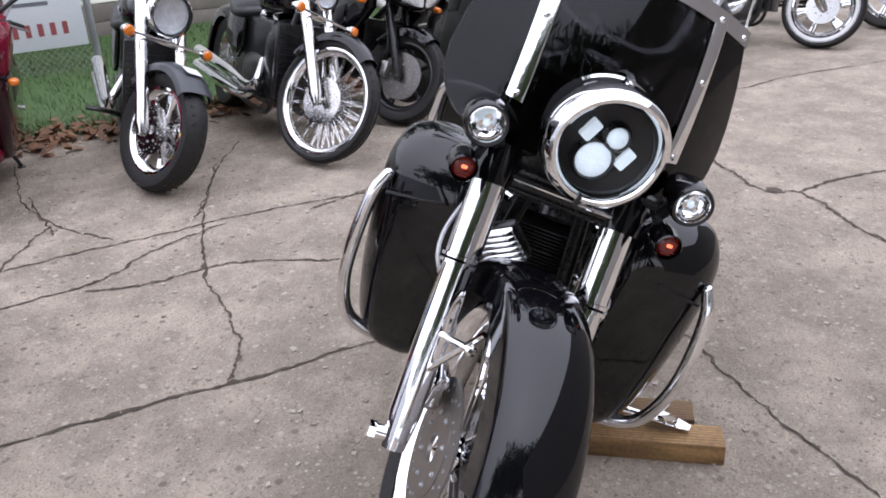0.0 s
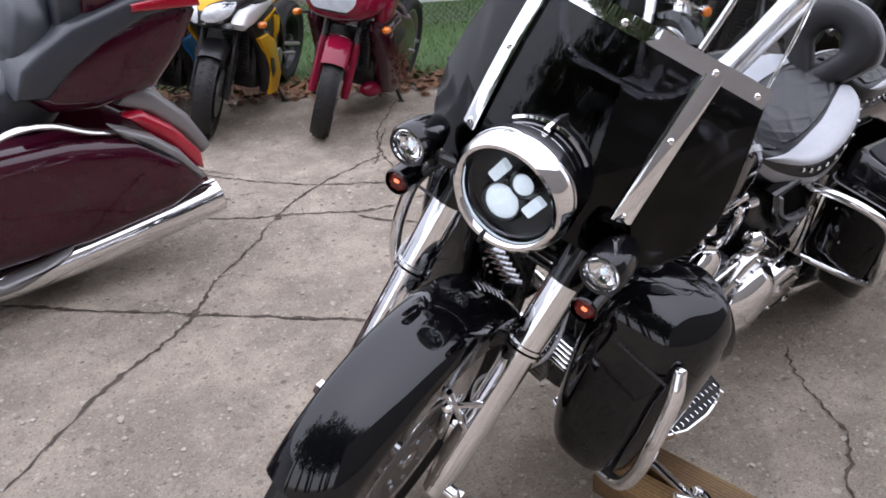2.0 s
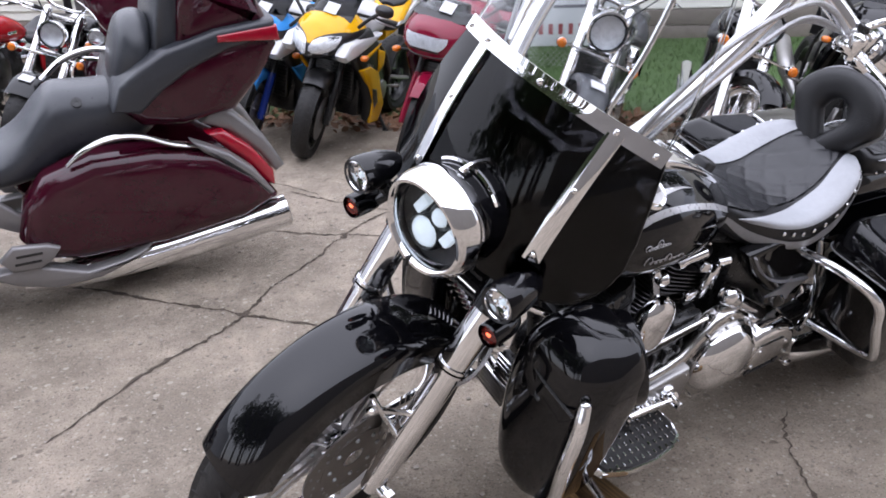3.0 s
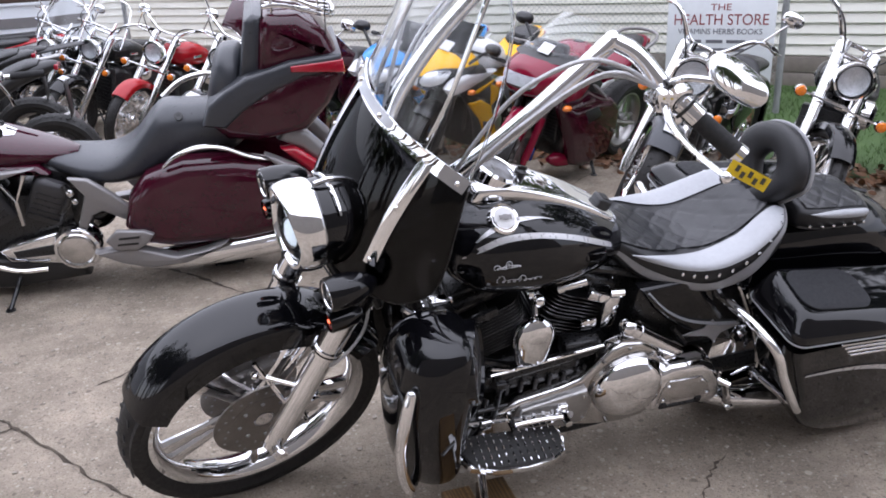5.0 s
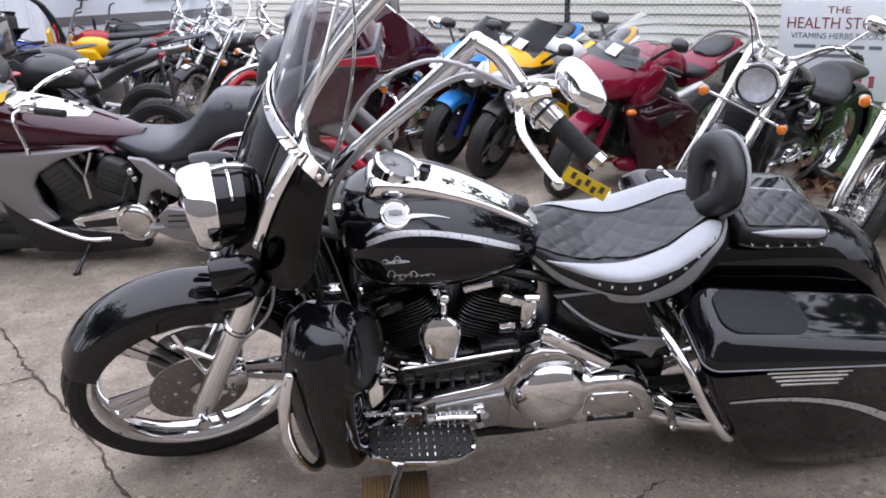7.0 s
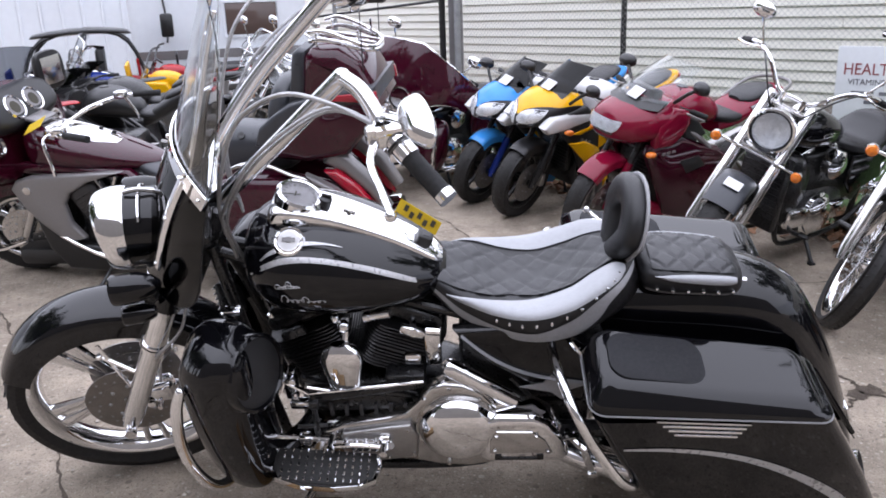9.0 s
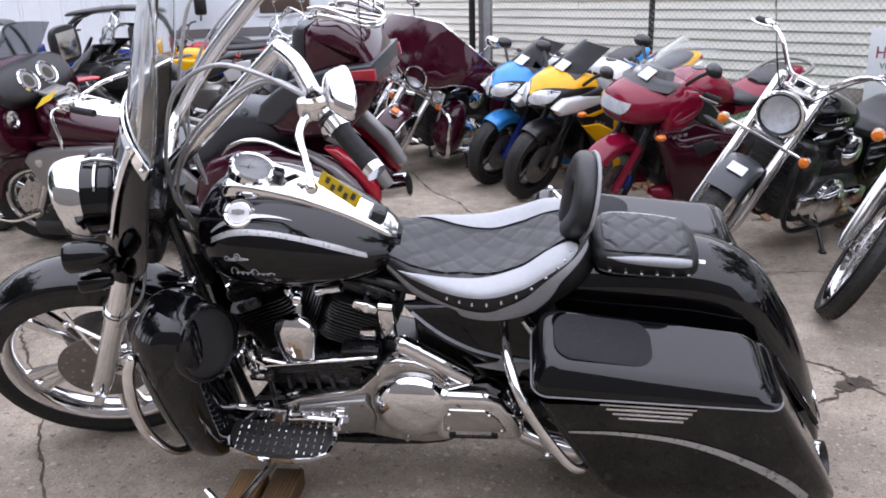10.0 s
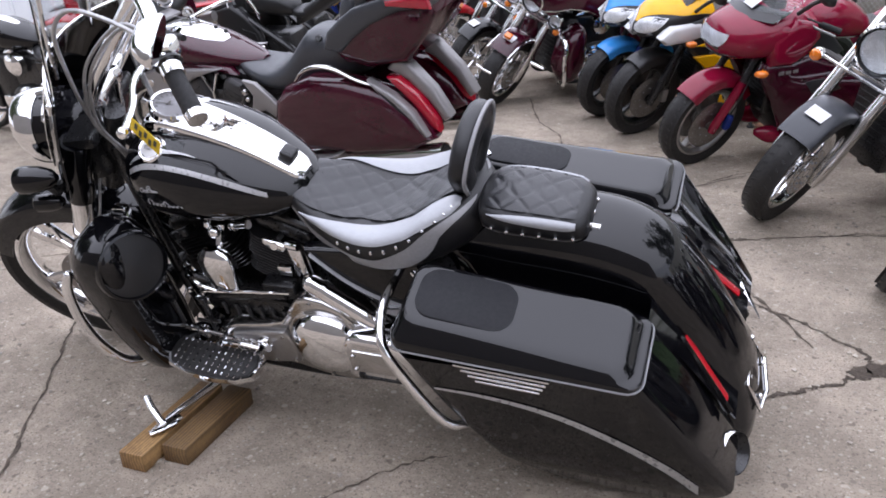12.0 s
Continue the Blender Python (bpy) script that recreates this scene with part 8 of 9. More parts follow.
part("tank_panel", grid([[on_body(TT, x, a, 0.004) for a in np.linspace(90 - w, 90 + w, 9)] for x, w in ((0.30, 12), (0.40, 24), (0.52, 26), (0.64, 22), (0.74, 8))]), CHROME, tt, "bright tank panel")
for dx in (0.58, 0.66):
    part("tank_button", ball(on_body(TT, dx, 72, 0.004), 0.014, 10), SATIN, tt)
part("tank_flank", joined(*[wide_slab([(0.10, 0.80), (0.40, 0.80), (0.85, 0.745), (0.90, 0.70), (0.50, 0.71), (0.12, 0.735)], 0.12 * s, 0.205 * s, 0.03) for s in (-1, 1)]), MAROON, tour)
SD = [(0.80, 0, 0.755, 0.06, 0.025, 2.3), (0.90, 0, 0.735, 0.13, 0.045, 2.5), (1.05, 0, 0.69, 0.19, 0.06, 2.7), (1.18, 0, 0.675, 0.205, 0.075, 2.7), (1.30, 0, 0.71, 0.20, 0.105, 2.7), (1.40, 0, 0.775, 0.185, 0.15, 2.8), (1.47, 0, 0.82, 0.175, 0.155, 2.8), (1.60, 0, 0.83, 0.165, 0.14, 2.8), (1.78, 0, 0.84, 0.155, 0.13, 2.6), (1.86, 0, 0.86, 0.12, 0.10, 2.3)]
ts = part("seat", body(SD, 40, 5), GREYPLAST, tour, "grey vinyl two-level seat")
part("seat_socket", moved(lathe([(0.022, -0.004), (0.022, 0.006), (0.012, 0.008), (0, 0.004)], 16, "z"), Matrix.Translation(on_body(SD, 1.55, 140, 0.002)) @ Matrix.Rotation(radians(50), 4, "X")), SATIN, ts)
part("passenger_pad", moved(body([(-0.07, 0, 0, 0.09, 0.09, 2.2), (-0.05, 0, 0, 0.16, 0.15, 2.3), (0.0, 0, 0, 0.195, 0.18, 2.4), (0.05, 0, 0, 0.19, 0.175, 2.4), (0.08, 0, 0, 0.13, 0.13, 2.3)], 30, 4), Matrix.Translation((1.79, 0, 1.08)) @ Matrix.Rotation(radians(16), 4, "Y")), GREYPLAST, tour, "dark oval passenger backrest pad")
part("grab_rail", tube([(1.44, 0.20, 0.93), (1.54, 0.23, 1.0), (1.66, 0.24, 1.03), (1.76, 0.22, 1.02)], 0.014, 10), CHROME, tour)
part("trunk_shell", wide_slab([(1.68, 0.93), (1.76, 1.04), (1.92, 1.13), (2.36, 1.20), (2.385, 1.12), (2.30, 0.98), (2.18, 0.85), (1.95, 0.81), (1.78, 0.83)], -0.27, 0.27, 0.06), MAROON, tour)
part("trunk_band", wide_slab([(1.67, 0.92), (1.71, 1.02), (1.80, 1.09), (1.90, 1.15), (2.12, 1.215), (2.37, 1.24), (2.375, 1.16), (2.18, 1.135), (2.0, 1.06), (1.88, 0.985), (1.78, 0.90)], -0.285, 0.285, 0.025), GREYPLAST, tour, "dark grey trunk band")
part("trunk_lid", wide_slab([(1.95, 1.13), (1.99, 1.395), (2.04, 1.43), (2.18, 1.425), (2.30, 1.34), (2.36, 1.225), (2.34, 1.20)], -0.25, 0.25, 0.07), MAROON, tour)
part("passenger_backrest", joined(wide_slab([(1.87, 1.12), (1.925, 1.40), (1.965, 1.43), (2.01, 1.42), (1.985, 1.14)], -0.22, 0.22, 0.035)), GREYPLAST, tour)
for s in (-1, 1):
    part("trunk_light", wide_slab([(2.12, 1.196), (2.375, 1.216), (2.385, 1.15), (2.33, 1.152), (2.12, 1.165)], 0.255 * s, 0.292 * s, 0.012), REDLENS, tour, "red trunk light")
    part("saddlebag", wide_slab([(1.22, 0.44), (1.27, 0.60), (1.36, 0.70), (1.55, 0.765), (1.80, 0.76), (2.05, 0.705), (2.22, 0.58), (2.32, 0.43), (2.15, 0.35), (1.80, 0.30), (1.45, 0.30), (1.28, 0.34)], 0.15 * s, 0.36 * s, 0.075), MAROON, tour)
    part("bag_rail", tube([(1.46, 0.32 * s, 0.745), (1.53, 0.335 * s, 0.805), (1.63, 0.335 * s, 0.84), (1.75, 0.33 * s, 0.83), (1.88, 0.315 * s, 0.765), (2.04, 0.30 * s, 0.715)], [0.014, 0.02, 0.022, 0.022, 0.022, 0.012], 12, flat=0.6), POLISHED, tour)
    pipe = part("exhaust", tube([(1.20, 0.24 * s, 0.20), (1.45, 0.275 * s, 0.215), (1.80, 0.28 * s, 0.245), (2.10, 0.28 * s, 0.285), (2.36, 0.28 * s, 0.325)], [0.045, 0.058, 0.064, 0.068, 0.07], 24, 4, flat=1.12), CHROME, tour)
    part("exhaust_bore", moved(lathe([(0.062, 0.0), (0.0, 0.0)], 24, "x"), Matrix.Translation((2.364, 0.28 * s, 0.326)) @ Matrix.Rotation(radians(-10), 4, "Y")), SATIN, pipe)
    part("tail_panel", wide_slab([(2.02, 0.80), (2.09, 0.865), (2.17, 0.83), (2.30, 0.69), (2.385, 0.53), (2.34, 0.50), (2.26, 0.62), (2.14, 0.74)], 0.13 * s, 0.225 * s, 0.025), GREYPANEL, tour, "silver-grey tail panel")
    part("tail_light", wide_slab([(2.03, 0.765), (2.11, 0.765), (2.22, 0.675), (2.32, 0.53), (2.325, 0.45), (2.27, 0.48), (2.19, 0.60), (2.09, 0.70)], 0.18 * s, 0.268 * s, 0.025), REDLENS, tour, "red tail light")
    part("bag_edge_trim", wide_slab([(1.95, 0.775), (2.02, 0.74), (2.11, 0.69), (2.21, 0.595), (2.295, 0.46), (2.265, 0.45), (2.18, 0.56), (2.08, 0.655), (2.0, 0.71)], 0.272 * s, 0.345 * s, 0.018), GREYPANEL, tour, "silver-grey bag edge trim")
    part("floorboard_swoosh", wide_slab([(1.06, 0.33), (1.18, 0.26), (1.32, 0.215), (1.50, 0.225), (1.66, 0.28), (1.72, 0.33), (1.60, 0.285), (1.45, 0.265), (1.36, 0.30), (1.25, 0.345)], 0.30 * s, 0.375 * s, 0.015), GREYPANEL, tour)
    sc = part("slotted_guard", wide_slab([(1.13, 0.40), (1.19, 0.455), (1.32, 0.44), (1.365, 0.415), (1.33, 0.37), (1.27, 0.335), (1.17, 0.345)], 0.355 * s, 0.39 * s, 0.012), GREYPANEL, tour)
    part("guard_slot", joined(box(1.245, 0.39 * s, 0.412, 0.10, 0.006, 0.010), box(1.235, 0.39 * s, 0.378, 0.10, 0.006, 0.010)), SATIN, sc)
    part("rear_frame_cover", wide_slab([(0.99, 0.70), (1.08, 0.685), (1.18, 0.60), (1.30, 0.47), (1.37, 0.40), (1.33, 0.385), (1.20, 0.46), (1.12, 0.51), (1.07, 0.49), (1.03, 0.42), (0.985, 0.43), (1.02, 0.52), (1.05, 0.60)], 0.22 * s, 0.26 * s, 0.012), GREYPANEL, tour)
    part("front_frame_cover", wide_slab([(0.13, 0.66), (0.17, 0.71), (0.27, 0.74), (0.60, 0.755), (0.85, 0.765), (0.62, 0.70), (0.49, 0.63), (0.44, 0.56), (0.45, 0.44), (0.52, 0.345), (0.44, 0.32), (0.36, 0.345), (0.26, 0.44), (0.19, 0.53)], 0.21 * s, 0.265 * s, 0.018), GREYPANEL, tour, "silver-grey frame cover")
    part("cover_badge", moved(lathe([(0.026, 0), (0.024, 0.006), (0, 0.007)], 18, "z"), Matrix.Translation((0.235, 0.266 * s, 0.655)) @ Matrix.Rotation(radians(90 if s < 0 else -90), 4, "X")), POLISHED, tour)
    part("lower_cowl", wide_slab([(0.20, 0.50), (0.28, 0.48), (0.34, 0.36), (0.42, 0.30), (0.95, 0.22), (0.98, 0.13), (0.60, 0.10), (0.34, 0.12), (0.24, 0.26)], 0.12 * s, 0.235 * s, 0.03), PLASTIC, tour)
    part("cowl_bar", tube([(0.36, 0.25 * s, 0.36), (0.50, 0.28 * s, 0.30), (0.66, 0.29 * s, 0.235), (0.80, 0.28 * s, 0.225)], 0.013, 10), CHROME, tour)
    pm = Matrix.Translation((0.96, 0.25 * s, 0.315)) @ Matrix.Rotation(radians(90 if s < 0 else -90), 4, "X")
    cc = part("clutch_cover", moved(lathe([(0.125, -0.05), (0.125, 0.0), (0.11, 0.025), (0.095, 0.03)], 36, "z"), pm), CHROME, tour)
    part("clutch_disc", moved(lathe([(0.095, 0.03), (0.088, 0.036), (0.078, 0.03), (0.07, 0.034), (0.0, 0.038)], 36, "z"), pm), POLISHED, cc)
    part("primary_case", wide_slab([(0.58, 0.33), (0.64, 0.36), (0.90, 0.415), (0.98, 0.30), (0.90, 0.22), (0.62, 0.26)], 0.20 * s, 0.25 * s, 0.02), CHROME, tour)
    part("case_recess", wide_slab([(0.65, 0.325), (0.84, 0.345), (0.86, 0.29), (0.66, 0.285)], 0.245 * s, 0.256 * s, 0.005), SATIN, tour)
    for cx, tilt in ((0.63, -26), (0.82, 26)):
        cm = Matrix.Translation((cx, 0.20 * s, 0.47)) @ Matrix.Rotation(radians(tilt), 4, "Y")
        head = part("cylinder_cover", moved(body([(0.0, 0, 0, 0.085, 0.03, 3), (0.06, 0, 0, 0.09, 0.04, 3), (0.14, 0, 0, 0.095, 0.042, 3), (0.20, 0, 0, 0.085, 0.038, 3), (0.225, 0, 0, 0.05, 0.02, 2.4)], 24, 3, "z"), cm), DULLGREY, tour)
        for k in range(5):
            part("cover_rib", moved(box(0, 0.04 * s, 0.035 + 0.03 * k, 0.15 - 0.006 * k, 0.012, 0.007, 0.002), cm), SATIN, head)
    part("engine_strut", joined(tube([(0.66, 0.245 * s, 0.735), (0.735, 0.25 * s, 0.60), (0.80, 0.245 * s, 0.735)], 0.011, 8, 1, smooth=False), rod((0.735, 0.25 * s, 0.60), (0.735, 0.25 * s, 0.47), 0.011, 8)), POLISHED, tour)
    part("hose", tube([(0.96, 0.235 * s, 0.66), (0.98, 0.24 * s, 0.60), (0.945, 0.24 * s, 0.54), (0.90, 0.22 * s, 0.50)], 0.016, 8), SATIN, tour)
    part("bracket_knob", joined(ball((0.985, 0.245 * s, 0.62), 0.022, 10), ball((1.0, 0.25 * s, 0.575), 0.018, 10)), POLISHED, tour)
    part("handlebar", tube([(0.42, 0.05 * s, 0.98), (0.45, 0.25 * s, 1.0), (0.60, 0.38 * s, 1.03), (0.80, 0.44 * s, 1.03)], 0.014, 10), CHROME, tour)
    part("grip", rod((0.66, 0.40 * s, 1.035), (0.82, 0.445 * s, 1.028), 0.02, 12), GRIP, tour)
    part("lever", joined(tube([(0.58, 0.37 * s, 1.04), (0.56, 0.45 * s, 1.02), (0.60, 0.49 * s, 0.90), (0.61, 0.50 * s, 0.84)], 0.009, 8), box(0.60, 0.36 * s, 1.045, 0.08, 0.07, 0.05, 0.015)), CHROME, tour)
    part("mirror_panel", moved(joined(body([(-0.03, 0, 0, 0.04, 0.03, 3), (0.0, 0, 0, 0.10, 0.11, 3.2), (0.04, 0, 0, 0.11, 0.12, 3.2), (0.05, 0, 0, 0.10, 0.11, 3.2)], 24, 3)), Matrix.Translation((0.10, 0.42 * s, 1.20)) @ Matrix.Rotation(radians(-14 * s), 4, "Z")), PLASTIC, tour)
    part("mirror_glass", moved(box(0.055, 0, 0.0, 0.004, 0.15, 0.17, 0.002), Matrix.Translation((0.10, 0.42 * s, 1.20)) @ Matrix.Rotation(radians(-14 * s), 4, "Z")), POLISHED, tour)
part("engine_block", joined(box(0.72, 0, 0.42, 0.50, 0.38, 0.38, 0.05), moved(lathe([(0.09, 0), (0.10, 0.1), (0.10, 0.28), (0.06, 0.30), (0, 0.30)], 24, "z"), Matrix.Translation((0.62, -0.05, 0.45)) @ Matrix.Rotation(radians(-25), 4, "Y")), moved(lathe([(0.09, 0), (0.10, 0.1), (0.10, 0.28), (0.06, 0.30), (0, 0.30)], 24, "z"), Matrix.Translation((0.80, -0.05, 0.45)) @ Matrix.Rotation(radians(25), 4, "Y"))), SATIN, tour)
part("belly_pan", joined(box(0.45, 0, 0.17, 0.95, 0.36, 0.12, 0.04)), PLASTIC, tour)
FV = [(-0.36, 0, 0.86, 0.08, 0.10, 2.4), (-0.30, 0, 0.88, 0.22, 0.20, 2.5), (-0.18, 0, 0.92, 0.34, 0.26, 2.6), (-0.02, 0, 0.93, 0.42, 0.28, 2.7), (0.10, 0, 0.93, 0.43, 0.26, 2.7), (0.16, 0, 0.93, 0.40, 0.23, 2.7)]
part("front_fairing", body(FV, 44, 5), MAROON, tour)
part("dash_panel", moved(body([(0.0, 0, 0, 0.20, 0.06, 3), (0.04, 0, 0, 0.34, 0.13, 3), (0.10, 0, 0, 0.33, 0.12, 3), (0.12, 0, 0, 0.28, 0.09, 3)], 32, 3), Matrix.Translation((0.08, 0, 1.06)) @ Matrix.Rotation(radians(-30), 4, "Y")), PLASTIC, tour)
for s in (-1, 1):
    gm = Matrix.Translation((0.185, 0.09 * s, 1.105)) @ Matrix.Rotation(radians(62), 4, "Y")
    gauge = part("gauge", moved(lathe([(0.075, -0.02), (0.078, 0.01), (0.07, 0.018), (0.063, 0.012)], 28, "z"), gm), CHROME, tour)
    part("dial", moved(lathe([(0.063, 0.008), (0, 0.009)], 28, "z"), gm), GREYPANEL, gauge)
    part("dial_centre", moved(lathe([(0.038, 0.0095), (0, 0.0105)], 24, "z"), gm), INK, gauge)
    part("speaker", moved(lathe([(0.055, -0.01), (0.055, 0.008), (0.04, 0.01), (0.03, 0.0), (0, 0.004)], 22, "z"), Matrix.Translation((0.17, 0.29 * s, 0.93)) @ Matrix.Rotation(radians(80), 4, "Y")), POLISHED, tour)
part("radio_panel", moved(box(0, 0, 0, 0.10, 0.18, 0.02, 0.006), Matrix.Translation((0.27, 0, 1.02)) @ Matrix.Rotation(radians(14), 4, "Y")), GREYPANEL, tour)
part("price_tag", moved(box(0, 0, 0, 0.13, 0.10, 0.002), Matrix.Translation((0.36, -0.20, 1.03)) @ Matrix.Rotation(radians(-25), 4, "Y") @ Matrix.Rotation(radians(20), 4, "X")), TAG, tour, "yellow paper tag on the bars")
wsv = part("windscreen", sheet_screen(-0.12, 1.13, 0.10, 1.42, 0.26, 0.20, 0.12), SMOKE_LIGHT, tour)
wsv.visible_shadow = False
part("luggage_rack", joined(*[tube([(2.02, -0.17 + 0.0, 1.455 + dz), (2.12, -0.19, 1.46 + dz), (2.32, -0.15, 1.40 + dz * 0.4), (2.36, 0, 1.385 + dz * 0.4), (2.32, 0.15, 1.40 + dz * 0.4), (2.12, 0.19, 1.46 + dz), (2.02, 0.17, 1.455 + dz)], 0.011, 10) for dz in (0.0, 0.045)], *[rod((2.03, y, 1.455), (2.34, y, 1.40), 0.008, 8) for y in (-0.09, 0, 0.09)], *[rod((x, y, 1.42), (x, y, 1.50), 0.007, 8) for x, y in ((2.06, -0.17), (2.06, 0.17), (2.28, -0.16), (2.28, 0.16))]), CHROME, tour)
for s in (-1, 1):
    part("aerial", rod((2.30, 0.22 * s, 1.20), (2.33, 0.24 * s, 1.95), 0.003, 6), SATIN, tour)
side_stand(tour, 0.66, 0.40, 10)

# ---- the crowded far corner: dirt bikes, buggies, motorhome, white metal building ----
def dirt_bike(m, label, color, seat_mat=PLASTIC, guards=None):
    b = thing("dirt_bike", m, label, "motorcycle", "bikes crowded in the far corner")
    S = steered(12, 27, (0.04, 0, 0.33))
    wheel(b, (0, 0, 0.33), 0.33, 0.085, 0.27, S, SATIN, "wire", 32, "front_wheel", 0.04, 0.1, (-1,), tread=True)
    wheel(b, (1.38, 0, 0.31), 0.31, 0.11, 0.235, None, SATIN, "wire", 32, "rear_wheel", 0.045, 0.1, (1,), tread=True)
    for s in (-1, 1):
        part("fork_leg", moved(rod((-0.02, 0.10 * s, 0.32), (0.34, 0.10 * s, 1.0), 0.025, 10), S), POLISHED, b)
        part("handlebar", moved(tube([(0.36, 0.0, 1.06), (0.36, 0.12 * s, 1.08), (0.40, 0.28 * s, 1.14), (0.46, 0.39 * s, 1.13)], 0.012, 8), S), SATIN, b)
        part("radiator_shroud", wide_slab([(0.30, 0.92), (0.60, 0.90), (0.66, 0.78), (0.40, 0.62), (0.32, 0.72)], 0.10 * s, 0.19 * s, 0.03), color, b)
        part("side_plate", wide_slab([(0.85, 0.82), (1.2, 0.88), (1.16, 0.70), (0.92, 0.64)], 0.09 * s, 0.13 * s, 0.012), WHITE, b)
    part("front_fender", moved(body([(-0.36, 0, 0.80, 0.05, 0.012, 2.4), (-0.2, 0, 0.83, 0.075, 0.018, 2.4), (0.05, 0, 0.86, 0.085, 0.02, 2.4), (0.32, 0, 0.80, 0.07, 0.018, 2.4), (0.42, 0, 0.76, 0.03, 0.01, 2)], 20, 3), S), guards or color, b)
    part("number_panel", moved(box(0.16, 0, 1.0, 0.03, 0.18, 0.2, 0.012), S), color, b)
    part("fuel_tank", body([(0.36, 0, 0.86, 0.06, 0.07, 2.3), (0.45, 0, 0.89, 0.12, 0.10, 2.4), (0.62, 0, 0.89, 0.11, 0.09, 2.4), (0.75, 0, 0.88, 0.05, 0.04, 2.2)], 22, 3), color, b)
    part("seat", body([(0.60, 0, 0.91, 0.05, 0.03, 2.4), (0.75, 0, 0.90, 0.075, 0.04, 2.6), (1.05, 0, 0.91, 0.085, 0.04, 2.6), (1.30, 0, 0.93, 0.07, 0.03, 2.4), (1.36, 0, 0.94, 0.03, 0.01, 2)], 20, 3), seat_mat, b)
    part("rear_fender", body([(1.10, 0, 0.87, 0.08, 0.02, 2.4), (1.35, 0, 0.92, 0.085, 0.02, 2.4), (1.66, 0, 0.96, 0.06, 0.012, 2.4), (1.74, 0, 0.96, 0.02, 0.006, 2)], 18, 3), guards or color, b)
    part("engine", joined(box(0.62, 0, 0.42, 0.36, 0.22, 0.30, 0.05), box(0.55, 0, 0.62, 0.14, 0.15, 0.20, 0.03)), ALLOY, b)
    part("frame", joined(*[tube([(0.36, 0.03 * s, 0.90), (0.42, 0.09 * s, 0.50), (0.50, 0.1 * s, 0.26), (0.95, 0.1 * s, 0.30), (1.0, 0.09 * s, 0.80)], 0.016, 8) for s in (-1, 1)], *[tube([(0.95, 0.1 * s, 0.40), (1.38, 0.1 * s, 0.31)], 0.022, 8, smooth=False) for s in (-1, 1)]), SATIN, b)
    part("silencer", tube([(0.50, 0.10, 0.60), (0.70, 0.15, 0.55), (1.0, 0.15, 0.72), (1.45, 0.15, 0.80)], [0.02, 0.025, 0.045, 0.045], 12), ALLOY, b)
    side_stand(b, 0.75, 0.26, 9)
    return b


dirt_bike(pose(-2.85, 7.5, 0, 9, 0, 15), "red dirt bike with a high red mudguard", BRIGHT_RED)
dirt_bike(pose(-2.36, 6.5, 0, 9, 0, 10), "yellow dirt bike with black seat and guards", YELLOW, guards=PLASTIC)
dirt_bike(pose(-3.2, 5.75, 0, 9, 0, 8), "blue dirt bike with white side plates", DEEP_BLUE, guards=PLASTIC)
dirt_bike(pose(-2.9, 8.5, 0, 9, 0, 18), "black dirt bike with dark seat", PLASTIC)
dirt_bike(pose(-2.75, 3.55, 0, 9, 0, 12), "red dirt bike beside the tourer", BRIGHT_RED)
dirt_bike(pose(-3.9, 4.6, 0, 9, 0, 10), "deep blue dirt bike with dark wheels", DEEP_BLUE, guards=PLASTIC)
sport(pose(-1.85, 4.55, 0, 10, 0, 6), "black sports bike with a dark tail and red tail lamp", PLASTIC, None, 4, False, None, "bikes crowded in the far corner", label_at=False)
sport(pose(-2.3, 5.45, 0, 10, 0, 8), "black sports bike with grey tank", SATIN, None, 4, False, None, "bikes crowded in the far corner", label_at=False)
cruiser(pose(-2.95, 2.7, 0, 10, 0, 6), "chromed cruiser with wire wheels beyond the tourer", 10, BLACK, ("wire", 40, 0.33, 0.11, 0.27), BLACK, group="bikes crowded in the far corner", sticker=False, cheap=True)
cruiser(pose(-3.6, 6.9, 0, 10, 0, 20), "dark cruiser with chrome headlamp in the far corner", 10, DEEP_BLUE, ("wire", 40, 0.33, 0.11, 0.27), BLACK, True, group="bikes crowded in the far corner", sticker=False, cheap=True)


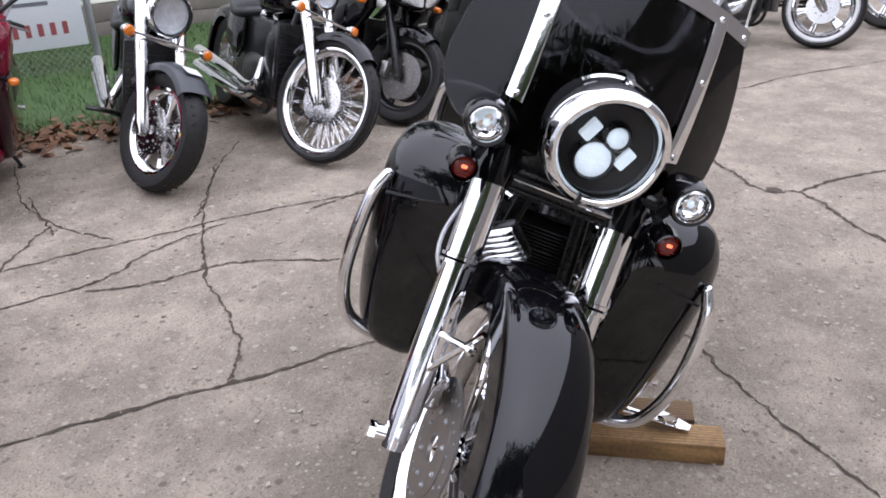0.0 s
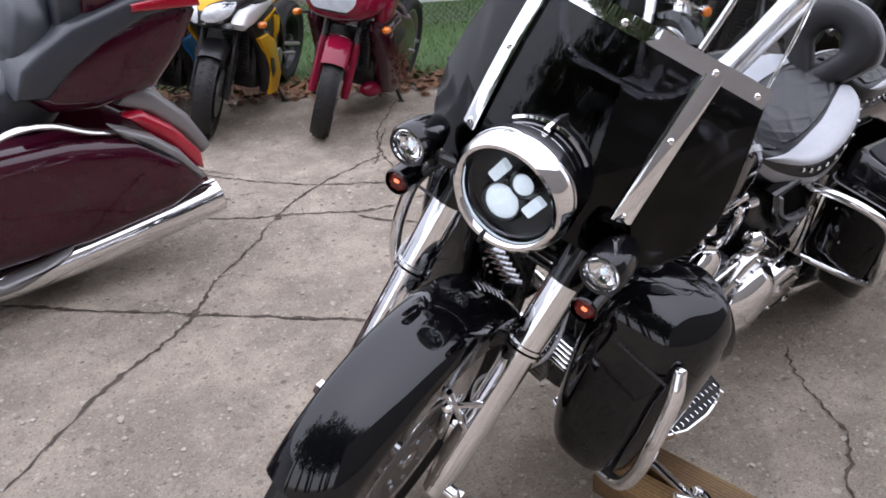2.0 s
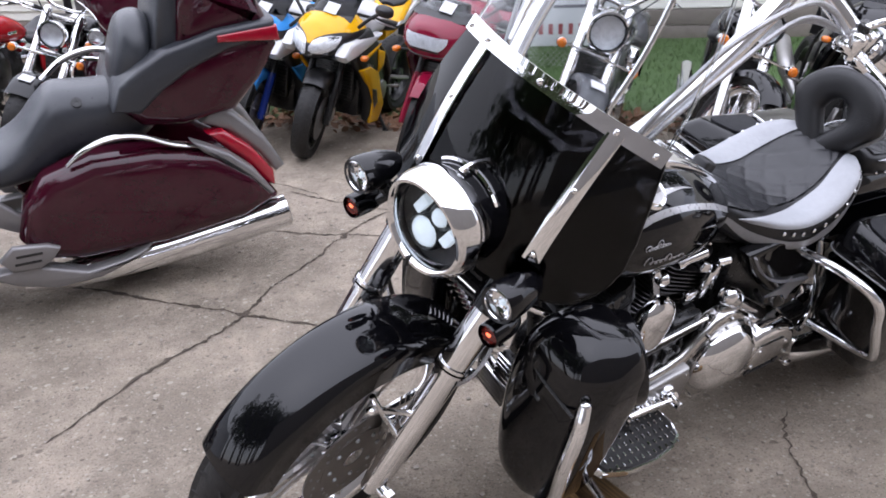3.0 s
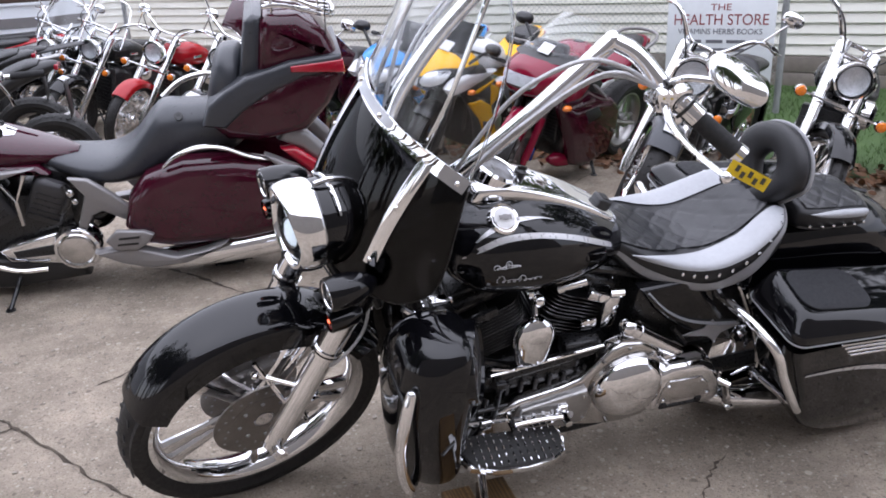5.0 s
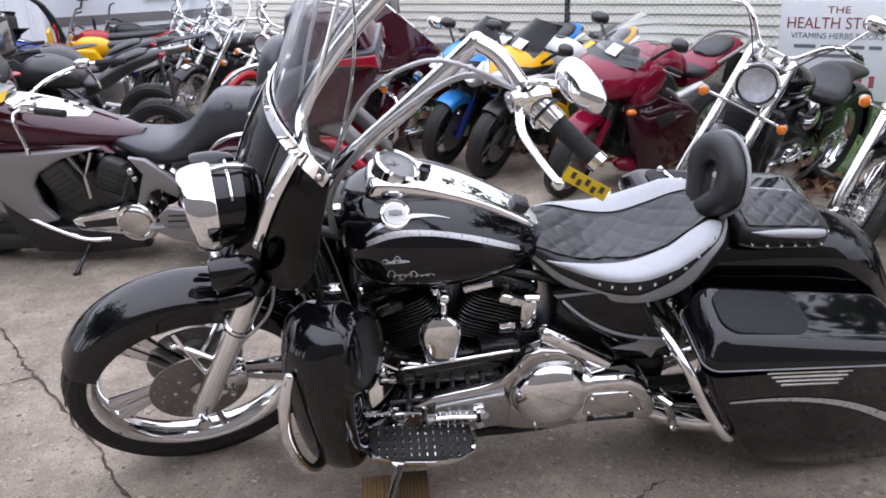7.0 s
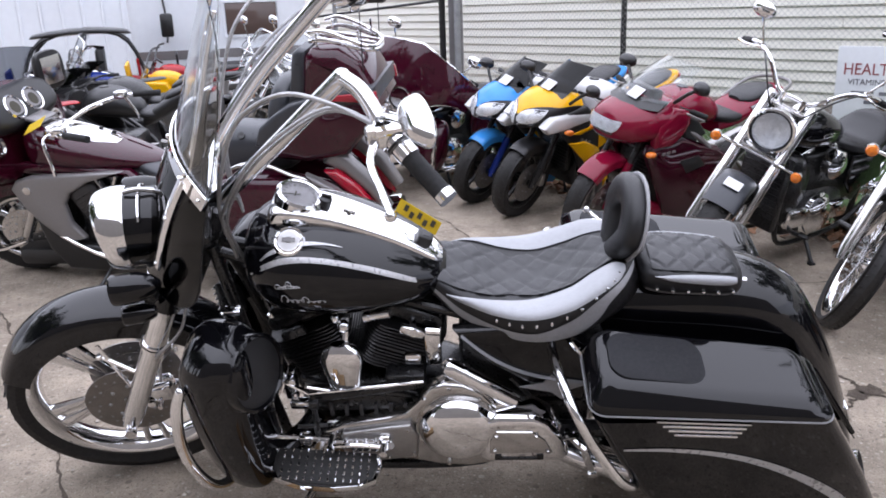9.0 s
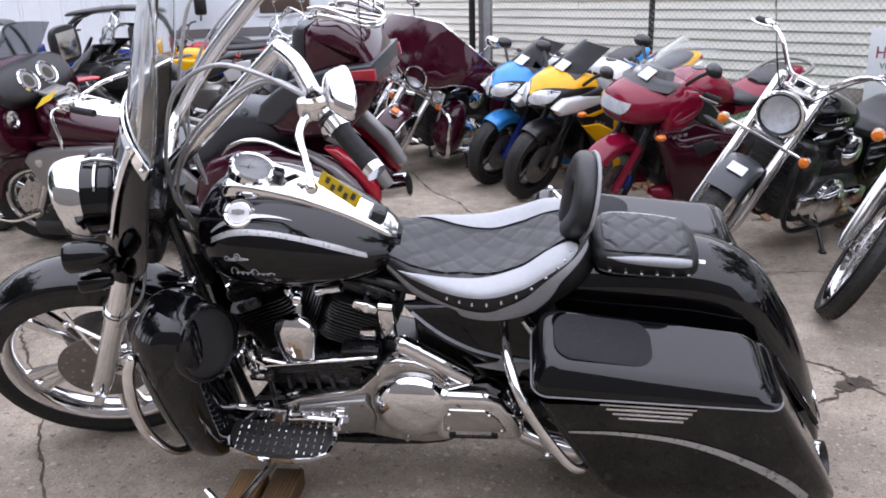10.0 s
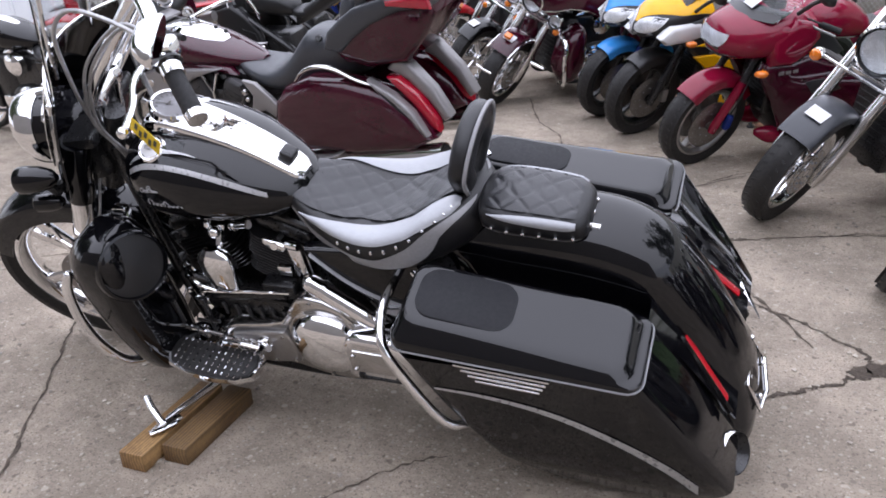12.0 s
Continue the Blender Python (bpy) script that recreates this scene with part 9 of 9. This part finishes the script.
def buggy(m, label):
    b = thing("utility_buggy", m, label, "buggy", "buggies by the white building")
    for x in (0, 1.35):
        for s in (-1, 1):
            wheel(b, (x, 0.45 * s, 0.24), 0.24, 0.2, 0.14, None, SATIN, "mag", 6, "wheel", 0.05)
    part("body_tub", joined(body([(-0.35, 0, 0.50, 0.30, 0.08, 3), (-0.1, 0, 0.55, 0.42, 0.14, 3.2), (0.4, 0, 0.48, 0.45, 0.16, 3.4), (1.0, 0, 0.50, 0.45, 0.16, 3.4), (1.7, 0, 0.58, 0.42, 0.16, 3.2), (1.8, 0, 0.58, 0.35, 0.1, 3)], 28, 3)), PLASTIC, b)
    part("roll_cage", joined(*[tube([(0.05, 0.42 * s, 0.62), (0.35, 0.40 * s, 1.22), (1.15, 0.40 * s, 1.26), (1.45, 0.42 * s, 0.66)], 0.022, 8) for s in (-1, 1)], *[rod((x, -0.40, z), (x, 0.40, z), 0.02, 8) for x, z in ((0.36, 1.22), (1.14, 1.26), (0.75, 1.25))]), SATIN, b)
    part("roof", body([(0.24, 0, 1.25, 0.36, 0.01, 3), (0.32, 0, 1.27, 0.43, 0.03, 3), (0.8, 0, 1.31, 0.45, 0.04, 3), (1.2, 0, 1.29, 0.43, 0.03, 3), (1.28, 0, 1.27, 0.36, 0.01, 3)], 28, 3), SATIN, b)
    for s in (-1, 1):
        part("bucket_seat", joined(box(0.72, 0.2 * s, 0.66, 0.36, 0.34, 0.10, 0.04), box(0.92, 0.2 * s, 0.90, 0.10, 0.34, 0.44, 0.04)), PLASTIC, b)
    part("steering_wheel", moved(tube([(0.14 * math.cos(a), 0.14 * math.sin(a), 0) for a in np.linspace(0, 2 * math.pi, 16, endpoint=False)], 0.014, 8, 2, closed=True), Matrix.Translation((0.40, -0.2, 0.88)) @ Matrix.Rotation(radians(-60), 4, "Y")), PLASTIC, b)
    return b


buggy(pose(-4.03, 6.94, 0, 0, 0, 32) @ Matrix.Diagonal((1.06, 1.06, 1.07, 1)), "black utility buggy with a roll cage and dark roof")
buggy(pose(-5.3, 5.9, 0, 0, 0, 30), "black utility buggy with a dark canopy")

# white ribbed metal building
SHED = pose(-4.2, 11.2, 0, 0, 0, 215)
shed = tagged(add("wall_west", box(7.0, 0.1, 2.2, 14.4, 0.16, 4.4), WHITEWALL, m=SHED), "white ribbed sheet-metal building side", "wall", kind="structure")
for k in range(48):
    part("rib", box(-0.1 + 0.30 * k, 0.2, 2.2, 0.05, 0.05, 4.4, 0.012, 1), WHITEWALL, shed)

# motorhome side with window and mirror
MH = pose(-1.97, 9.63, 0, 0, 0, 212)
home = thing("motorhome", MH, "white motorhome with a brown window and mirror arms", "motorhome")
part("body", box(0.6, 0, 1.7, 2.4, 0.6, 2.5, 0.12, 4), WHITEWALL, home)
part("window", box(0.2, 0.31, 1.47, 0.7, 0.03, 0.42, 0.012), SMOKEBROWN, home)
part("window_frame", joined(box(0.2, 0.315, 1.70, 0.78, 0.03, 0.03), box(0.2, 0.315, 1.24, 0.78, 0.03, 0.03), box(-0.18, 0.315, 1.47, 0.03, 0.03, 0.45), box(0.58, 0.315, 1.47, 0.03, 0.03, 0.45)), WHITEWALL, home)
part("side_stripe", box(0.6, 0.305, 1.02, 2.3, 0.01, 0.12), GREYPANEL, home)
part("wing_mirror", box(1.35, 0.62, 1.42, 0.16, 0.08, 0.30, 0.03), SATIN, home)
part("mirror_arm", joined(rod((1.35, 0.3, 1.75), (1.35, 0.6, 1.55), 0.015, 8), rod((1.35, 0.3, 1.2), (1.35, 0.6, 1.32), 0.015, 8)), SATIN, home)
for x in (-0.1, 1.3):
    wheel(home, (x, 0.2, 0.35), 0.35, 0.2, 0.2, None, ALLOY, "mag", 6, "wheel", 0.06)
cone = thing("traffic_cone", pose(-5.0, 11.6, 0), "orange traffic cone standing by the motorhome", "cone")
part("cone_body", lathe([(0.14, 0.03), (0.13, 0.05), (0.03, 0.68), (0.0, 0.70)], 20, "z"), shader("orange_plastic", (0.75, 0.13, 0.03), rough=0.5, wear=0.15), cone)
part("cone_base", box(0, 0, 0.015, 0.36, 0.36, 0.03, 0.01), PLASTIC, cone)

# ---- timber under the side stand ----
def timber(m, length, label, mat=WOOD):
    return tagged(add("timber_block", box(0, 0, 0, 0.092, length, 0.062, 0.004, 2), mat, None, m=m), label, "timber", "timber under the side stand")


timber(pose(1.905, 0.19, 0.0315, 0, 0, 9), 0.42, "short sawn pine board carrying the side stand")
timber(pose(2.01, 0.245, 0.0312, 0, 0, 8), 0.36, "darker stained pine offcut beside the stand board", WOOD_DARK)

# ---- unseen trees that the paint and chrome mirror, across the street and beyond the wall ----
def tree(m, h, seed):
    rnd = random.Random(seed)
    t = thing("street_tree", m, "leafy tree out of view, mirrored in paint and chrome", "tree", "trees across the road")
    part("trunk", joined(tube([(0, 0, 0), (0.1, 0, h * 0.3), (0.0, 0.1, h * 0.6), (0.1, 0.0, h * 0.85)], [0.28, 0.2, 0.13, 0.04], 10), *[tube([(0.05, 0, h * (0.35 + 0.08 * k)), (1.2 * math.cos(k * 2.1), 1.2 * math.sin(k * 2.1), h * (0.5 + 0.07 * k)), (2.2 * math.cos(k * 2.1), 2.2 * math.sin(k * 2.1), h * (0.62 + 0.06 * k))], [0.1, 0.06, 0.02], 6) for k in range(5)]), BARK, t)
    lv, lf = [], []
    for c in range(46):
        a, rr, z = rnd.uniform(0, 6.3), abs(rnd.gauss(0, 1.7)), h * rnd.uniform(0.38, 1.0)
        rr = min(rr, 3.0 * (1.15 - abs(z / h - 0.62)))
        centre = Vector((rr * math.cos(a), rr * math.sin(a), z))
        for k in range(46):
            p = centre + Vector((rnd.gauss(0, 0.42), rnd.gauss(0, 0.42), rnd.gauss(0, 0.34)))
            u = Vector((rnd.uniform(-1, 1), rnd.uniform(-1, 1), rnd.uniform(-1, 1))).normalized() * rnd.uniform(0.12, 0.26)
            w = u.orthogonal().normalized() * 0.11
            n = len(lv)
            lv += [p - u, p + w, p + u, p - w]
            lf.append((n, n + 1, n + 2, n + 3))
    part("crown", (lv, lf), FOLIAGE, t, sharp=180)
    return t


first = tree(pose(-9, -13, 0), 8.0, 3)
# the first three, beyond the north wall, are added to darken the fender's reflection
for k, (x, y, s) in enumerate(((14.5, 8.5, 1.4), (15, 4, 1.3), (13.5, 12, 1.3), (-13.5, -7, 1.5), (-15, -1, 1.3), (-16, -11, 1.6), (-17, -4, 1.7), (-12, -16, 1.5), (-15, -9.5, 1.2), (-14, -4.2, 1.1), (-13.5, -13, 1.3), (-16, 2, 1.3))):
    copy_thing(first, pose(x, y, 0, 0, 0, 70 * k) @ Matrix.Diagonal((s, s, s * 1.25, 1)))
